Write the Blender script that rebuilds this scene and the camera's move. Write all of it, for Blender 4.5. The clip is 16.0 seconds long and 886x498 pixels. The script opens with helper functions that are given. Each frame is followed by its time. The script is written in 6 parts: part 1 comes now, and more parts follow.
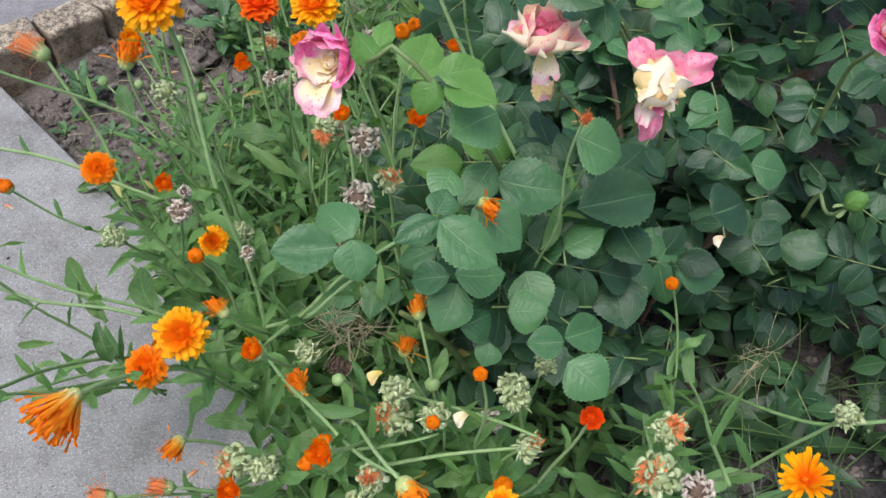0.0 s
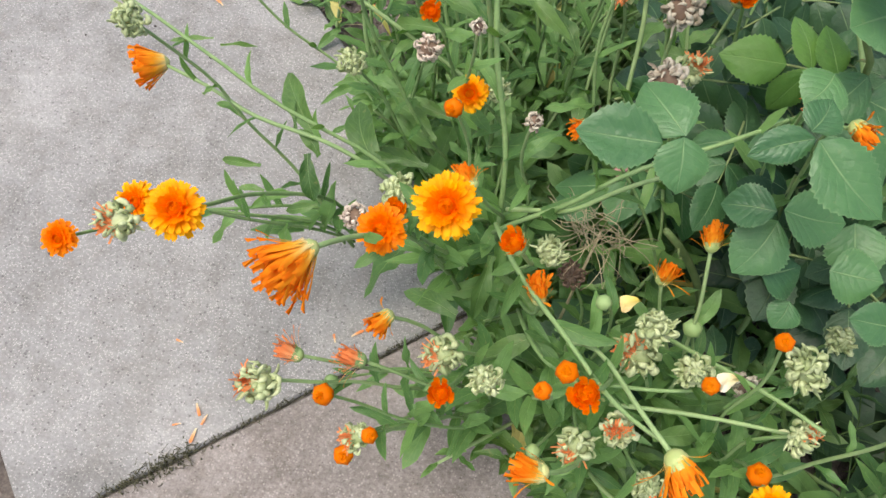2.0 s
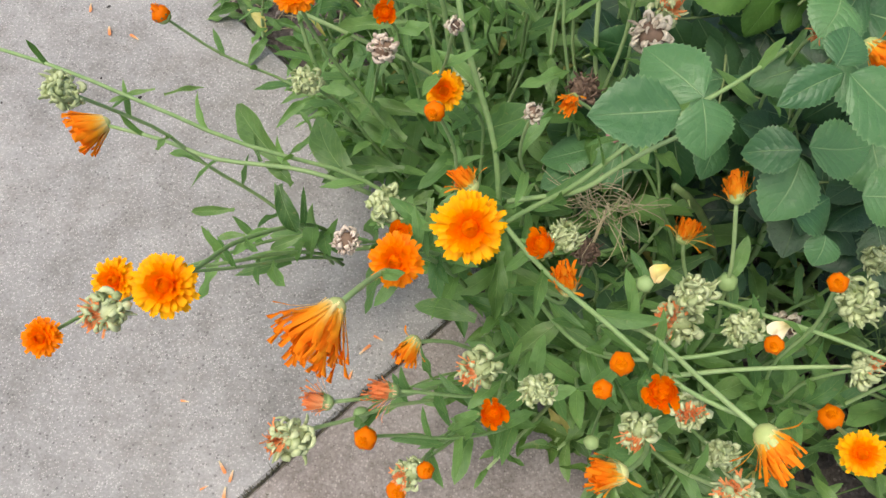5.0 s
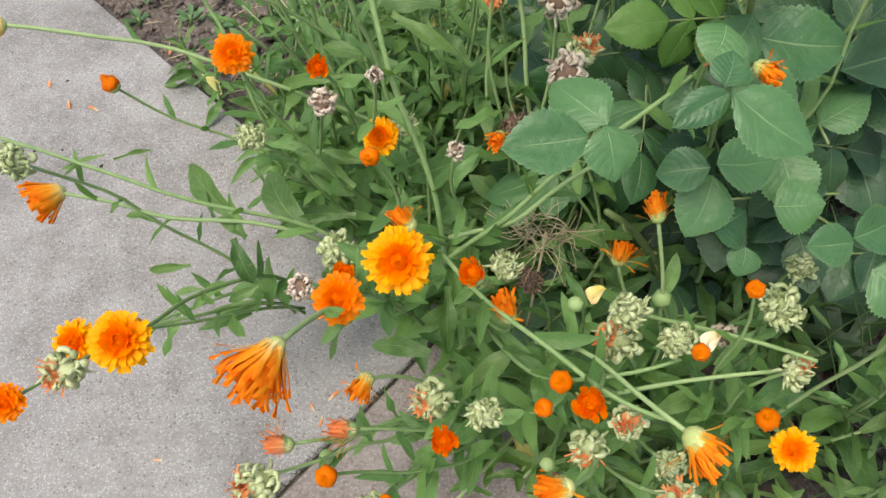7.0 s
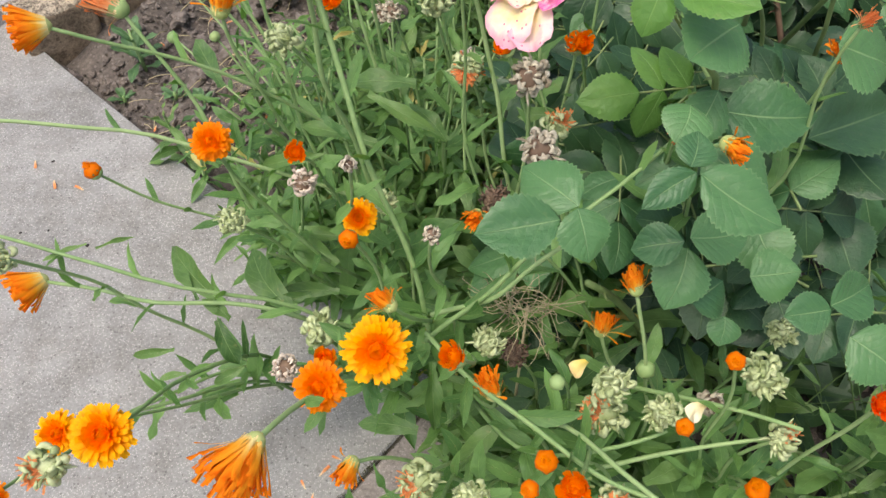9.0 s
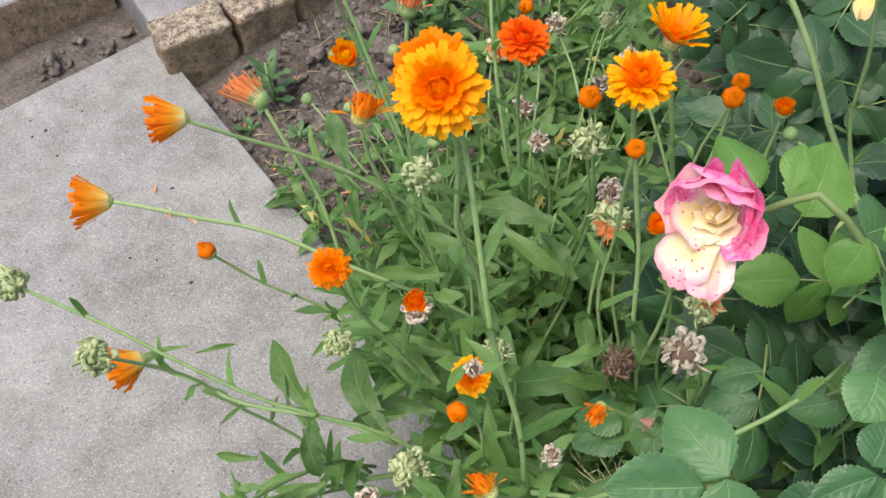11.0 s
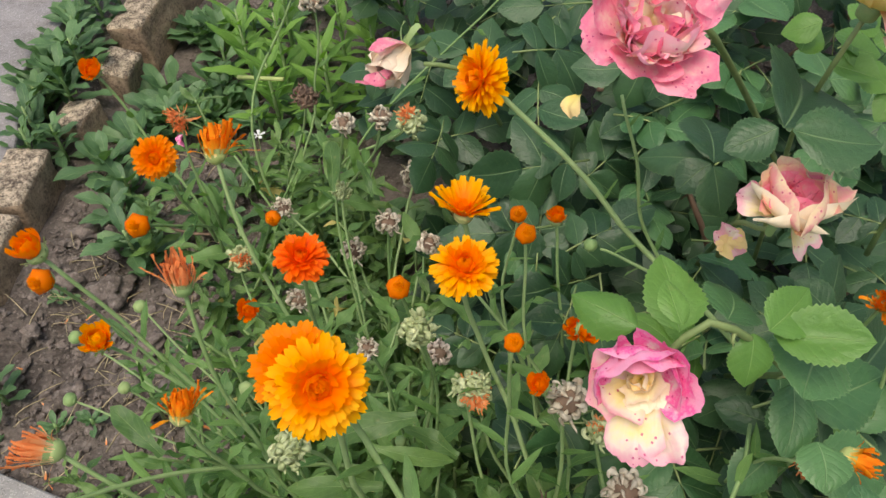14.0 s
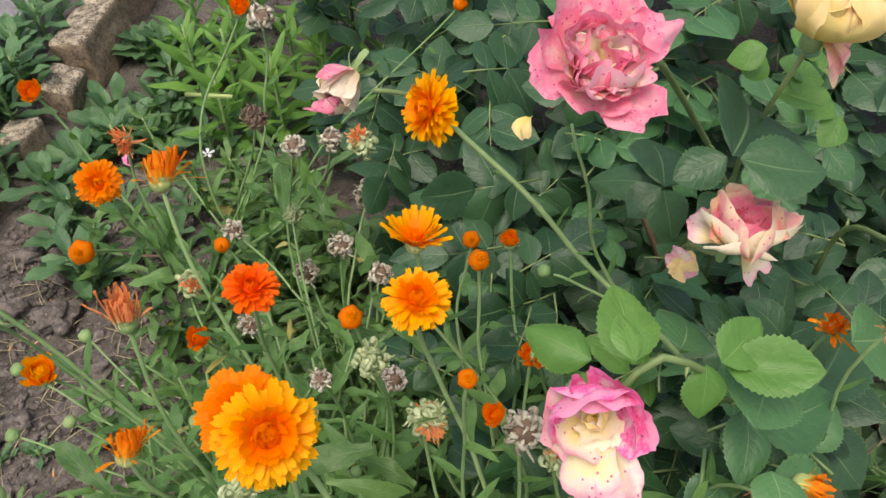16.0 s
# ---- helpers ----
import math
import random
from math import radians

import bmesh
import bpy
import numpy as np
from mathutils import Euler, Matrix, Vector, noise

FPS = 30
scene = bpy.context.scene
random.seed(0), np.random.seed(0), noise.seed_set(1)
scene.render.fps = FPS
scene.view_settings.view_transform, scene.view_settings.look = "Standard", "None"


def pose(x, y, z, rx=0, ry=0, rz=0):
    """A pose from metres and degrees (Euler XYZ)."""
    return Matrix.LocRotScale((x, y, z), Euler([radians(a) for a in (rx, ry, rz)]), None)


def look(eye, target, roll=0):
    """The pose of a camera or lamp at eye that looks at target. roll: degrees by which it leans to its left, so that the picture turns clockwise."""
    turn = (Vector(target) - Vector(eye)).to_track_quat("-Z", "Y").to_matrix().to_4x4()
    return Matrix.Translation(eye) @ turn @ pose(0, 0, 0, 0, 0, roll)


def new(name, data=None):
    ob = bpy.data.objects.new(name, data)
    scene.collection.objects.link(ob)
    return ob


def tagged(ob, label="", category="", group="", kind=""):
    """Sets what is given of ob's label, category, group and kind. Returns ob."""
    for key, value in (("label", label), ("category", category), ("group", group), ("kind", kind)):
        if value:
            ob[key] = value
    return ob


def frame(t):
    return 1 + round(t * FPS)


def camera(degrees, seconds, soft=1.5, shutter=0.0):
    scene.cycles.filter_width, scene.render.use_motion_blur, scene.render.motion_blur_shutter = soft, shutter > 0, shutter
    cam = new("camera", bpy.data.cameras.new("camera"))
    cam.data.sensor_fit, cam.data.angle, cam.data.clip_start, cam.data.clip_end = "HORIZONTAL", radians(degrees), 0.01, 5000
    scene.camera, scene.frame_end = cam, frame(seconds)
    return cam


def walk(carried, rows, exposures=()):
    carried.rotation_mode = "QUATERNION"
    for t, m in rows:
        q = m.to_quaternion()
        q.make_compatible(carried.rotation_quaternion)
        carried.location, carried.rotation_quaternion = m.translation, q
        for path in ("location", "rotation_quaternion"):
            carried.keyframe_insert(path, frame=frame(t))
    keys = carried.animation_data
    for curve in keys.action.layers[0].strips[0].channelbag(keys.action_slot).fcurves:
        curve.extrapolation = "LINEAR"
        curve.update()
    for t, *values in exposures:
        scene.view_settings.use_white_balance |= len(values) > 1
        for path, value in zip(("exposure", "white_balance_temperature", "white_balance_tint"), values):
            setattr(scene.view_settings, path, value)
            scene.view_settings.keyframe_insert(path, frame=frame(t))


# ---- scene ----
cam = camera(56.3, 16.0, soft=1.5)
PATH = [
    (0, (0.007, 0.068, 1.06), (0.032, 1.336, -0.486), 5.3),
    (0.5, (-0.039, 0.076, 1.04), (-0.07, 1.277, -0.559), 6.9),
    (1, (-0.064, 0.087, 1.019), (-0.1, 1.254, -0.605), 7.8),
    (1.5, (-0.101, 0.096, 0.974), (-0.178, 1.163, -0.716), 9.4),
    (2, (-0.114, 0.139, 0.946), (-0.329, 1.112, -0.788), 8.0),
    (2.5, (-0.117, 0.173, 0.932), (-0.388, 1.08, -0.83), 5.8),
    (3, (-0.148, 0.174, 0.933), (-0.349, 1.08, -0.839), 4.8),
    (3.2, (-0.161, 0.173, 0.93), (-0.324, 1.097, -0.836), 4.8),
    (5.3, (-0.165, 0.178, 0.928), (-0.252, 1.103, -0.843), 0.7),
    (5.5, (-0.16, 0.174, 0.928), (-0.244, 1.106, -0.84), 0.4),
    (6, (-0.14, 0.173, 0.938), (-0.218, 1.132, -0.815), -1.2),
    (6.5, (-0.138, 0.165, 0.942), (-0.214, 1.154, -0.795), -1.8),
    (7, (-0.133, 0.159, 0.947), (-0.193, 1.189, -0.766), -1.2),
    (7.5, (-0.121, 0.158, 0.949), (-0.159, 1.209, -0.752), -0.9),
    (8, (-0.109, 0.164, 0.951), (-0.144, 1.231, -0.739), -2.1),
    (8.2, (-0.107, 0.167, 0.953), (-0.138, 1.252, -0.726), -2.7),
    (10.3, (-0.156, 0.228, 0.98), (-0.303, 1.379, -0.649), 0.4),
    (10.5, (-0.153, 0.26, 0.985), (-0.355, 1.395, -0.649), -0.5),
    (11, (-0.159, 0.301, 0.989), (-0.422, 1.416, -0.651), -2.2),
    (11.5, (-0.198, 0.347, 0.999), (-0.306, 1.532, -0.608), -2.5),
    (12, (-0.264, 0.391, 1.001), (-0.118, 1.61, -0.578), -3.5),
    (12.5, (-0.271, 0.401, 1.003), (-0.034, 1.615, -0.569), -5.1),
    (13, (-0.251, 0.4, 1.005), (0.04, 1.629, -0.546), -5.3),
    (13.5, (-0.234, 0.393, 1.016), (0.13, 1.647, -0.499), -4.8),
    (14, (-0.239, 0.389, 1.02), (0.16, 1.655, -0.476), -4.3),
    (14.5, (-0.241, 0.388, 1.016), (0.179, 1.632, -0.492), -3.4),
    (15, (-0.248, 0.395, 1.016), (0.171, 1.631, -0.499), -2.5),
    (15.5, (-0.261, 0.401, 1.015), (0.158, 1.639, -0.5), -2.0),
    (16, (-0.229, 0.404, 1.025), (0.271, 1.642, -0.464), -2.0),
]
EXPOSURES = [(0.0, 0.34, 6050, 10), (0.5, 0.50, 6400, 10), (1.0, 0.62, 6600, 10), (2.5, 0.57, 6650, 10), (5.5, 0.49, 6800, 10), (8.0, 0.54, 6800, 10), (11.0, 0.53, 6650, 10), (12.0, 0.43, 6800, 10), (13.0, 0.23, 7150, 10), (14.5, 0.23, 6930, 10), (16.0, 0.27, 6800, 10)]
walk(cam, [(t, look(eye, target, roll)) for t, eye, target, roll in PATH], EXPOSURES)

# ---- daylight: bright overcast ----
world = bpy.data.worlds.new("sky")
world.use_nodes = True
scene.world = world
wn = world.node_tree.nodes
sky = wn.new("ShaderNodeTexSky")
sky.sky_type = "NISHITA"
sky.sun_disc = False
sky.sun_elevation = radians(70)
sky.sun_rotation = radians(221)
sky.air_density, sky.dust_density, sky.ozone_density = 1.0, 4.0, 0.6
wn["Background"].inputs["Strength"].default_value = 0.15
world.node_tree.links.new(sky.outputs[0], wn["Background"].inputs["Color"])
sun = new("sun", bpy.data.lights.new("sun", "SUN"))
sun.data.energy, sun.data.angle, sun.data.color = 1.45, radians(34), (1.0, 0.96, 0.9)
sun.matrix_world = look((-0.5, -0.58, 2.4), (0, 0, 0))


# ---- materials ----
def node_material(name):
    m = bpy.data.materials.new(name)
    m.use_nodes = True
    return m, m.node_tree.nodes, m.node_tree.links, m.node_tree.nodes["Principled BSDF"]


def ramp(nodes, stops):
    r = nodes.new("ShaderNodeValToRGB")
    e = r.color_ramp.elements
    while len(e) < len(stops):
        e.new(0.5)
    for el, (p, c) in zip(e, stops):
        el.position, el.color = p, (*c, 1)
    return r


def math_node(nodes, links, op, a, b=None, c=None):
    n = nodes.new("ShaderNodeMath")
    n.operation = op
    for i, x in enumerate((a, b, c)):
        if x is None:
            continue
        if isinstance(x, (int, float)):
            n.inputs[i].default_value = x
        else:
            links.new(x, n.inputs[i])
    return n.outputs[0]


def mix(nodes, links, kind, fac, a, b):
    n = nodes.new("ShaderNodeMix")
    n.data_type, n.blend_type = "RGBA", kind
    for i, x in ((0, fac), (6, a), (7, b)):
        if isinstance(x, (int, float)):
            n.inputs[i].default_value = x
        elif isinstance(x, tuple):
            n.inputs[i].default_value = (*x, 1)
        else:
            links.new(x, n.inputs[i])
    return n.outputs[2]


def noise_tex(nodes, links, scale, detail=4, rough=0.6, vector=None):
    n = nodes.new("ShaderNodeTexNoise")
    n.inputs["Scale"].default_value, n.inputs["Detail"].default_value, n.inputs["Roughness"].default_value = scale, detail, rough
    if vector is not None:
        links.new(vector, n.inputs["Vector"])
    return n.outputs["Fac"]


def coords(nodes, kind="Object"):
    return nodes.new("ShaderNodeTexCoord").outputs[kind]


def world_place(nodes):
    return nodes.new("ShaderNodeNewGeometry").outputs["Position"]


def bump(nodes, links, b, height, strength, distance):
    n = nodes.new("ShaderNodeBump")
    n.inputs["Strength"].default_value, n.inputs["Distance"].default_value = strength, distance
    links.new(height, n.inputs["Height"])
    links.new(n.outputs[0], b.inputs["Normal"])


def mineral(name, dark, light, fleck, big, fine, fleck_size, fleck_at, rough, depth, pits=0.0, show=0.42, spread=0.11):
    """Concrete, stone, soil: stains at a large scale, grain at a fine one, and flecks of aggregate."""
    m, n, l, b = node_material(name)
    at = world_place(n)
    a = noise_tex(n, l, big, 6, 0.65, at)
    c = noise_tex(n, l, fine, 5, 0.75, at)
    col = ramp(n, [(0.5 - spread, dark), (0.5 + spread, light)])
    l.new(math_node(n, l, "ADD", math_node(n, l, "MULTIPLY", a, 0.5), math_node(n, l, "MULTIPLY", c, 0.5)), col.inputs[0])
    v = n.new("ShaderNodeTexVoronoi")
    v.inputs["Scale"].default_value = fleck_size
    l.new(at, v.inputs["Vector"])
    pick = n.new("ShaderNodeSeparateColor")
    l.new(v.outputs["Color"], pick.inputs[0])
    f = math_node(n, l, "MULTIPLY", math_node(n, l, "GREATER_THAN", pick.outputs[0], fleck_at), math_node(n, l, "LESS_THAN", v.outputs["Distance"], 0.42))
    c_out = mix(n, l, "MIX", math_node(n, l, "MULTIPLY", f, show), col.outputs[0], fleck)
    high = math_node(n, l, "ADD", c, math_node(n, l, "MULTIPLY", a, 0.6))
    if pits:
        w = n.new("ShaderNodeTexVoronoi")
        w.inputs["Scale"].default_value = fleck_size * 0.62
        l.new(at, w.inputs["Vector"])
        pw = n.new("ShaderNodeSeparateColor")
        l.new(w.outputs["Color"], pw.inputs[0])
        hole = math_node(n, l, "MULTIPLY", math_node(n, l, "GREATER_THAN", pw.outputs[1], 0.72), math_node(n, l, "LESS_THAN", w.outputs["Distance"], math_node(n, l, "MULTIPLY", pw.outputs[2], 0.42)))
        blot = ramp(n, [(0.44, (1.0, 1.0, 1.0)), (0.62, (0.80, 0.79, 0.77))])
        l.new(noise_tex(n, l, 17, 5, 0.7, at), blot.inputs[0])
        c_out = mix(n, l, "MULTIPLY", 1.0, c_out, blot.outputs[0])
        c_out = mix(n, l, "MIX", math_node(n, l, "MULTIPLY", hole, pits), c_out, tuple(q * 0.5 for q in dark))
        high = math_node(n, l, "SUBTRACT", high, math_node(n, l, "MULTIPLY", hole, 0.6))
    l.new(c_out, b.inputs["Base Color"])
    b.inputs["Roughness"].default_value = rough
    bump(n, l, b, high, 0.7, depth)
    return m


def leaf_material(name, dark, light, vein, rough, veins, glow=0.22, spots=0.0, side_veins=0.2, quilted=0.0):
    """A leaf blade: midrib and side veins along the blade, paler under side light, mottled."""
    m, n, l, b = node_material(name)
    uv = n.new("ShaderNodeSeparateXYZ")
    l.new(coords(n, "UV"), uv.inputs[0])
    side = math_node(n, l, "ABSOLUTE", math_node(n, l, "SUBTRACT", uv.outputs[0], 0.5))
    rib = n.new("ShaderNodeMapRange")
    l.new(side, rib.inputs[0])
    rib.inputs[1].default_value, rib.inputs[2].default_value, rib.inputs[3].default_value, rib.inputs[4].default_value = 0.006, 0.020, 1, 0
    slant = math_node(n, l, "ADD", math_node(n, l, "SUBTRACT", uv.outputs[1], math_node(n, l, "MULTIPLY", side, 0.62)), math_node(n, l, "MULTIPLY", noise_tex(n, l, 70, 2, 0.5, world_place(n)), 0.16))
    pillow = math_node(n, l, "ABSOLUTE", math_node(n, l, "SINE", math_node(n, l, "MULTIPLY", slant, veins * 3.1416)))
    thin = math_node(n, l, "POWER", math_node(n, l, "SUBTRACT", 1.0, pillow), 5.0)
    thread = math_node(n, l, "MULTIPLY", rib.outputs[0], math_node(n, l, "SUBTRACT", 1.0, math_node(n, l, "MULTIPLY", uv.outputs[1], 0.7)))
    lines = math_node(n, l, "MAXIMUM", thread, math_node(n, l, "MULTIPLY", thin, side_veins))
    rnd = n.new("ShaderNodeObjectInfo").outputs["Random"]
    isl = n.new("ShaderNodeNewGeometry").outputs["Random Per Island"]
    mott = noise_tex(n, l, 130, 5, 0.6, world_place(n))
    broad = noise_tex(n, l, 7, 2, 0.5, world_place(n))
    t = math_node(n, l, "ADD", math_node(n, l, "MULTIPLY", math_node(n, l, "FRACT", math_node(n, l, "ADD", rnd, isl)), 0.55),
                  math_node(n, l, "ADD", math_node(n, l, "MULTIPLY", mott, 0.45), math_node(n, l, "MULTIPLY", broad, 0.15)))
    col = ramp(n, [(0.15, dark), (0.85, light)])
    l.new(t, col.inputs[0])
    c = mix(n, l, "MIX", math_node(n, l, "MULTIPLY", lines, 0.88), col.outputs[0], vein)
    if spots:
        sp = noise_tex(n, l, 160, 2, 0.5, world_place(n))
        c = mix(n, l, "MIX", math_node(n, l, "MULTIPLY", math_node(n, l, "GREATER_THAN", sp, 0.70), spots), c, (0.30, 0.28, 0.12))
    margin = n.new("ShaderNodeMapRange")
    l.new(side, margin.inputs[0])
    margin.inputs[1].default_value, margin.inputs[2].default_value, margin.inputs[3].default_value, margin.inputs[4].default_value = 0.46, 0.5, 0, 0.28
    c = mix(n, l, "MIX", margin.outputs[0], c, vein)
    l.new(c, b.inputs["Base Color"])
    b.inputs["Roughness"].default_value = rough
    b.inputs["Specular IOR Level"].default_value = 0.45
    quilt = math_node(n, l, "SUBTRACT", math_node(n, l, "MULTIPLY", math_node(n, l, "POWER", pillow, 0.6), 0.05 + quilted), math_node(n, l, "MULTIPLY", rib.outputs[0], 0.35))
    bump(n, l, b, math_node(n, l, "ADD", quilt, math_node(n, l, "MULTIPLY", mott, 1.2)), 0.7, 0.0015)
    tr = n.new("ShaderNodeBsdfTranslucent")
    l.new(mix(n, l, "MULTIPLY", 1.0, c, (1.3, 1.5, 0.5)), tr.inputs[0])
    ms = n.new("ShaderNodeMixShader")
    ms.inputs[0].default_value = glow
    l.new(b.outputs[0], ms.inputs[1])
    l.new(tr.outputs[0], ms.inputs[2])
    l.new(ms.outputs[0], n["Material Output"].inputs[0])
    return m


def petal_material(name, stops, rough=0.55, glow=0.3, edge=None, specks=None, streak=0.15, cloudy=0.3, cloud_size=30, relief=0.0006):
    """A petal, coloured from base to tip, with fine streaks; edge: a tint along the rim; specks: dark spots of rain damage."""
    m, n, l, b = node_material(name)
    uv = n.new("ShaderNodeSeparateXYZ")
    tc = coords(n, "UV")
    l.new(tc, uv.inputs[0])
    col = ramp(n, stops)
    isl = n.new("ShaderNodeNewGeometry").outputs["Random Per Island"]
    cloud = noise_tex(n, l, cloud_size, 4, 0.65, world_place(n))
    drift = math_node(n, l, "ADD", math_node(n, l, "MULTIPLY", math_node(n, l, "SUBTRACT", cloud, 0.5), 2.2), math_node(n, l, "MULTIPLY", math_node(n, l, "SUBTRACT", isl, 0.5), 0.7))
    t = math_node(n, l, "ADD", uv.outputs[1], math_node(n, l, "MULTIPLY", drift, cloudy))
    l.new(t, col.inputs[0])
    st = n.new("ShaderNodeTexNoise")
    mp = n.new("ShaderNodeMapping")
    mp.inputs["Scale"].default_value = (22, 1.5, 1)
    l.new(tc, mp.inputs[0])
    l.new(mp.outputs[0], st.inputs["Vector"])
    st.inputs["Scale"].default_value = 1.0
    c = mix(n, l, "MULTIPLY", math_node(n, l, "MULTIPLY", st.outputs["Fac"], streak * 2), col.outputs[0], (0.75, 0.55, 0.5))
    if edge:
        tint, inner, amount = edge
        side = math_node(n, l, "ABSOLUTE", math_node(n, l, "SUBTRACT", uv.outputs[0], 0.5))
        rim = math_node(n, l, "MAXIMUM", math_node(n, l, "MULTIPLY", side, 2.0), uv.outputs[1])
        rim = math_node(n, l, "ADD", rim, math_node(n, l, "MULTIPLY", math_node(n, l, "SUBTRACT", noise_tex(n, l, 45, 3, 0.6, world_place(n)), 0.5), 0.7))
        mr = n.new("ShaderNodeMapRange")
        l.new(rim, mr.inputs[0])
        mr.inputs[1].default_value, mr.inputs[2].default_value, mr.inputs[3].default_value, mr.inputs[4].default_value = inner, inner + 0.3, 0, amount
        c = mix(n, l, "MIX", mr.outputs[0], c, tint)
    if specks:
        tint, size, much = specks
        v = n.new("ShaderNodeTexVoronoi")
        v.inputs["Scale"].default_value = size
        l.new(world_place(n), v.inputs["Vector"])
        pick = n.new("ShaderNodeSeparateColor")
        l.new(v.outputs["Color"], pick.inputs[0])
        on = math_node(n, l, "MULTIPLY", math_node(n, l, "GREATER_THAN", pick.outputs[0], 1 - much), math_node(n, l, "LESS_THAN", v.outputs["Distance"], 0.3))
        c = mix(n, l, "MIX", math_node(n, l, "MULTIPLY", on, 0.75), c, tint)
    l.new(c, b.inputs["Base Color"])
    b.inputs["Roughness"].default_value = rough
    b.inputs["Specular IOR Level"].default_value = 0.18
    crumple = noise_tex(n, l, 160, 3, 0.6, world_place(n))
    bump(n, l, b, math_node(n, l, "ADD", st.outputs["Fac"], crumple), 0.4, relief)
    tr = n.new("ShaderNodeBsdfTranslucent")
    l.new(c, tr.inputs[0])
    ms = n.new("ShaderNodeMixShader")
    ms.inputs[0].default_value = glow
    l.new(b.outputs[0], ms.inputs[1])
    l.new(tr.outputs[0], ms.inputs[2])
    l.new(ms.outputs[0], n["Material Output"].inputs[0])
    return m


def plain_plant(name, a, bcol, scale=90, rough=0.6):
    """Stems, calyces, seeds, twigs: two tones with fine mottling and a little relief."""
    m, n, l, b = node_material(name)
    t = noise_tex(n, l, scale, 4, 0.65, world_place(n))
    rnd = n.new("ShaderNodeObjectInfo").outputs["Random"]
    isl = n.new("ShaderNodeNewGeometry").outputs["Random Per Island"]
    col = ramp(n, [(0.25, a), (0.8, bcol)])
    l.new(math_node(n, l, "ADD", math_node(n, l, "MULTIPLY", t, 0.65), math_node(n, l, "MULTIPLY", math_node(n, l, "FRACT", math_node(n, l, "ADD", rnd, isl)), 0.4)), col.inputs[0])
    l.new(col.outputs[0], b.inputs["Base Color"])
    b.inputs["Roughness"].default_value = rough
    bump(n, l, b, t, 0.5, 0.001)
    return m


CONCRETE = mineral("weathered_concrete", (0.190, 0.187, 0.178), (0.402, 0.398, 0.382), (0.62, 0.59, 0.56), 5, 240, 430, 0.66, 0.9, 0.0018, 0.55, 0.5, 0.14)
CONCRETE_WARM = mineral("pinkish_concrete", (0.160, 0.140, 0.124), (0.372, 0.336, 0.308), (0.60, 0.54, 0.49), 5, 220, 330, 0.76, 0.9, 0.002, 0.6, 0.32)
CONCRETE_FAR = mineral("far_concrete", (0.19, 0.18, 0.18), (0.36, 0.345, 0.345), (0.50, 0.48, 0.48), 4, 260, 300, 0.7, 0.9, 0.0014, 0.5)
SOIL = mineral("dry_soil", (0.056, 0.046, 0.038), (0.195, 0.165, 0.142), (0.32, 0.28, 0.25), 14, 150, 170, 0.80, 0.95, 0.006)
CLOD = mineral("soil_clod", (0.075, 0.061, 0.051), (0.255, 0.216, 0.188), (0.34, 0.30, 0.27), 25, 130, 190, 0.85, 0.95, 0.003)
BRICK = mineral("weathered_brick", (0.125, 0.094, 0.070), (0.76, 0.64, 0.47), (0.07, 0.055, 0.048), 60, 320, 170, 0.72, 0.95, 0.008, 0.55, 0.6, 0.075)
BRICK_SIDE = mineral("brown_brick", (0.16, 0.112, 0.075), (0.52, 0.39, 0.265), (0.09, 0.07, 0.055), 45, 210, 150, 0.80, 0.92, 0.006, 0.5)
JOINT = mineral("mossy_joint", (0.03, 0.028, 0.02), (0.10, 0.09, 0.07), (0.14, 0.14, 0.09), 30, 160, 150, 0.7, 0.95, 0.003)
MOSS = plain_plant("dry_moss", (0.045, 0.05, 0.022), (0.15, 0.14, 0.08), 200, 0.9)
# LEAF is the darker copy, with shade deep in the bed put into it
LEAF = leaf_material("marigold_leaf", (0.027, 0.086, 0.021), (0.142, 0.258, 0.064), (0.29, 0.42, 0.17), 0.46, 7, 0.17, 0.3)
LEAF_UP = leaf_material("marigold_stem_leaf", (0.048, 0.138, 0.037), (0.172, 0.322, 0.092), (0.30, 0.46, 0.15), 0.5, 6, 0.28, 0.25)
LEAF_SEEDLING = leaf_material("seedling_leaf", (0.050, 0.122, 0.052), (0.138, 0.262, 0.110), (0.25, 0.40, 0.16), 0.5, 5, 0.2)
LEAF_WEED = leaf_material("weed_leaf", (0.11, 0.25, 0.045), (0.21, 0.40, 0.075), (0.30, 0.46, 0.14), 0.5, 9, 0.28)
# ROSE_LEAF is darkened to carry shade inside and below the bush
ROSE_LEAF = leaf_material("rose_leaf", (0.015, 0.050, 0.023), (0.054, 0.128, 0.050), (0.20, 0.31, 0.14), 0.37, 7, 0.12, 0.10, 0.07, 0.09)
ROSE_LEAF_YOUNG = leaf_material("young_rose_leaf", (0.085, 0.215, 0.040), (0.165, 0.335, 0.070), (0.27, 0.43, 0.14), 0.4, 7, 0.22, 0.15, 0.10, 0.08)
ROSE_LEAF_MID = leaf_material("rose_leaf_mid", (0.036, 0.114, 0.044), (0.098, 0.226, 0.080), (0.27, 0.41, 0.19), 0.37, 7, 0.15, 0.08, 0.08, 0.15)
LEAF_YELLOW = leaf_material("yellowed_leaf", (0.42, 0.33, 0.08), (0.60, 0.55, 0.20), (0.62, 0.58, 0.3), 0.6, 6, 0.3, 0.3)
# strap leaf green lowered so that its colour holds the gap's shade
STRAP_LEAF = leaf_material("shade_darkened_strap_leaf", (0.018, 0.046, 0.018), (0.048, 0.105, 0.036), (0.10, 0.18, 0.07), 0.45, 3, 0.15)
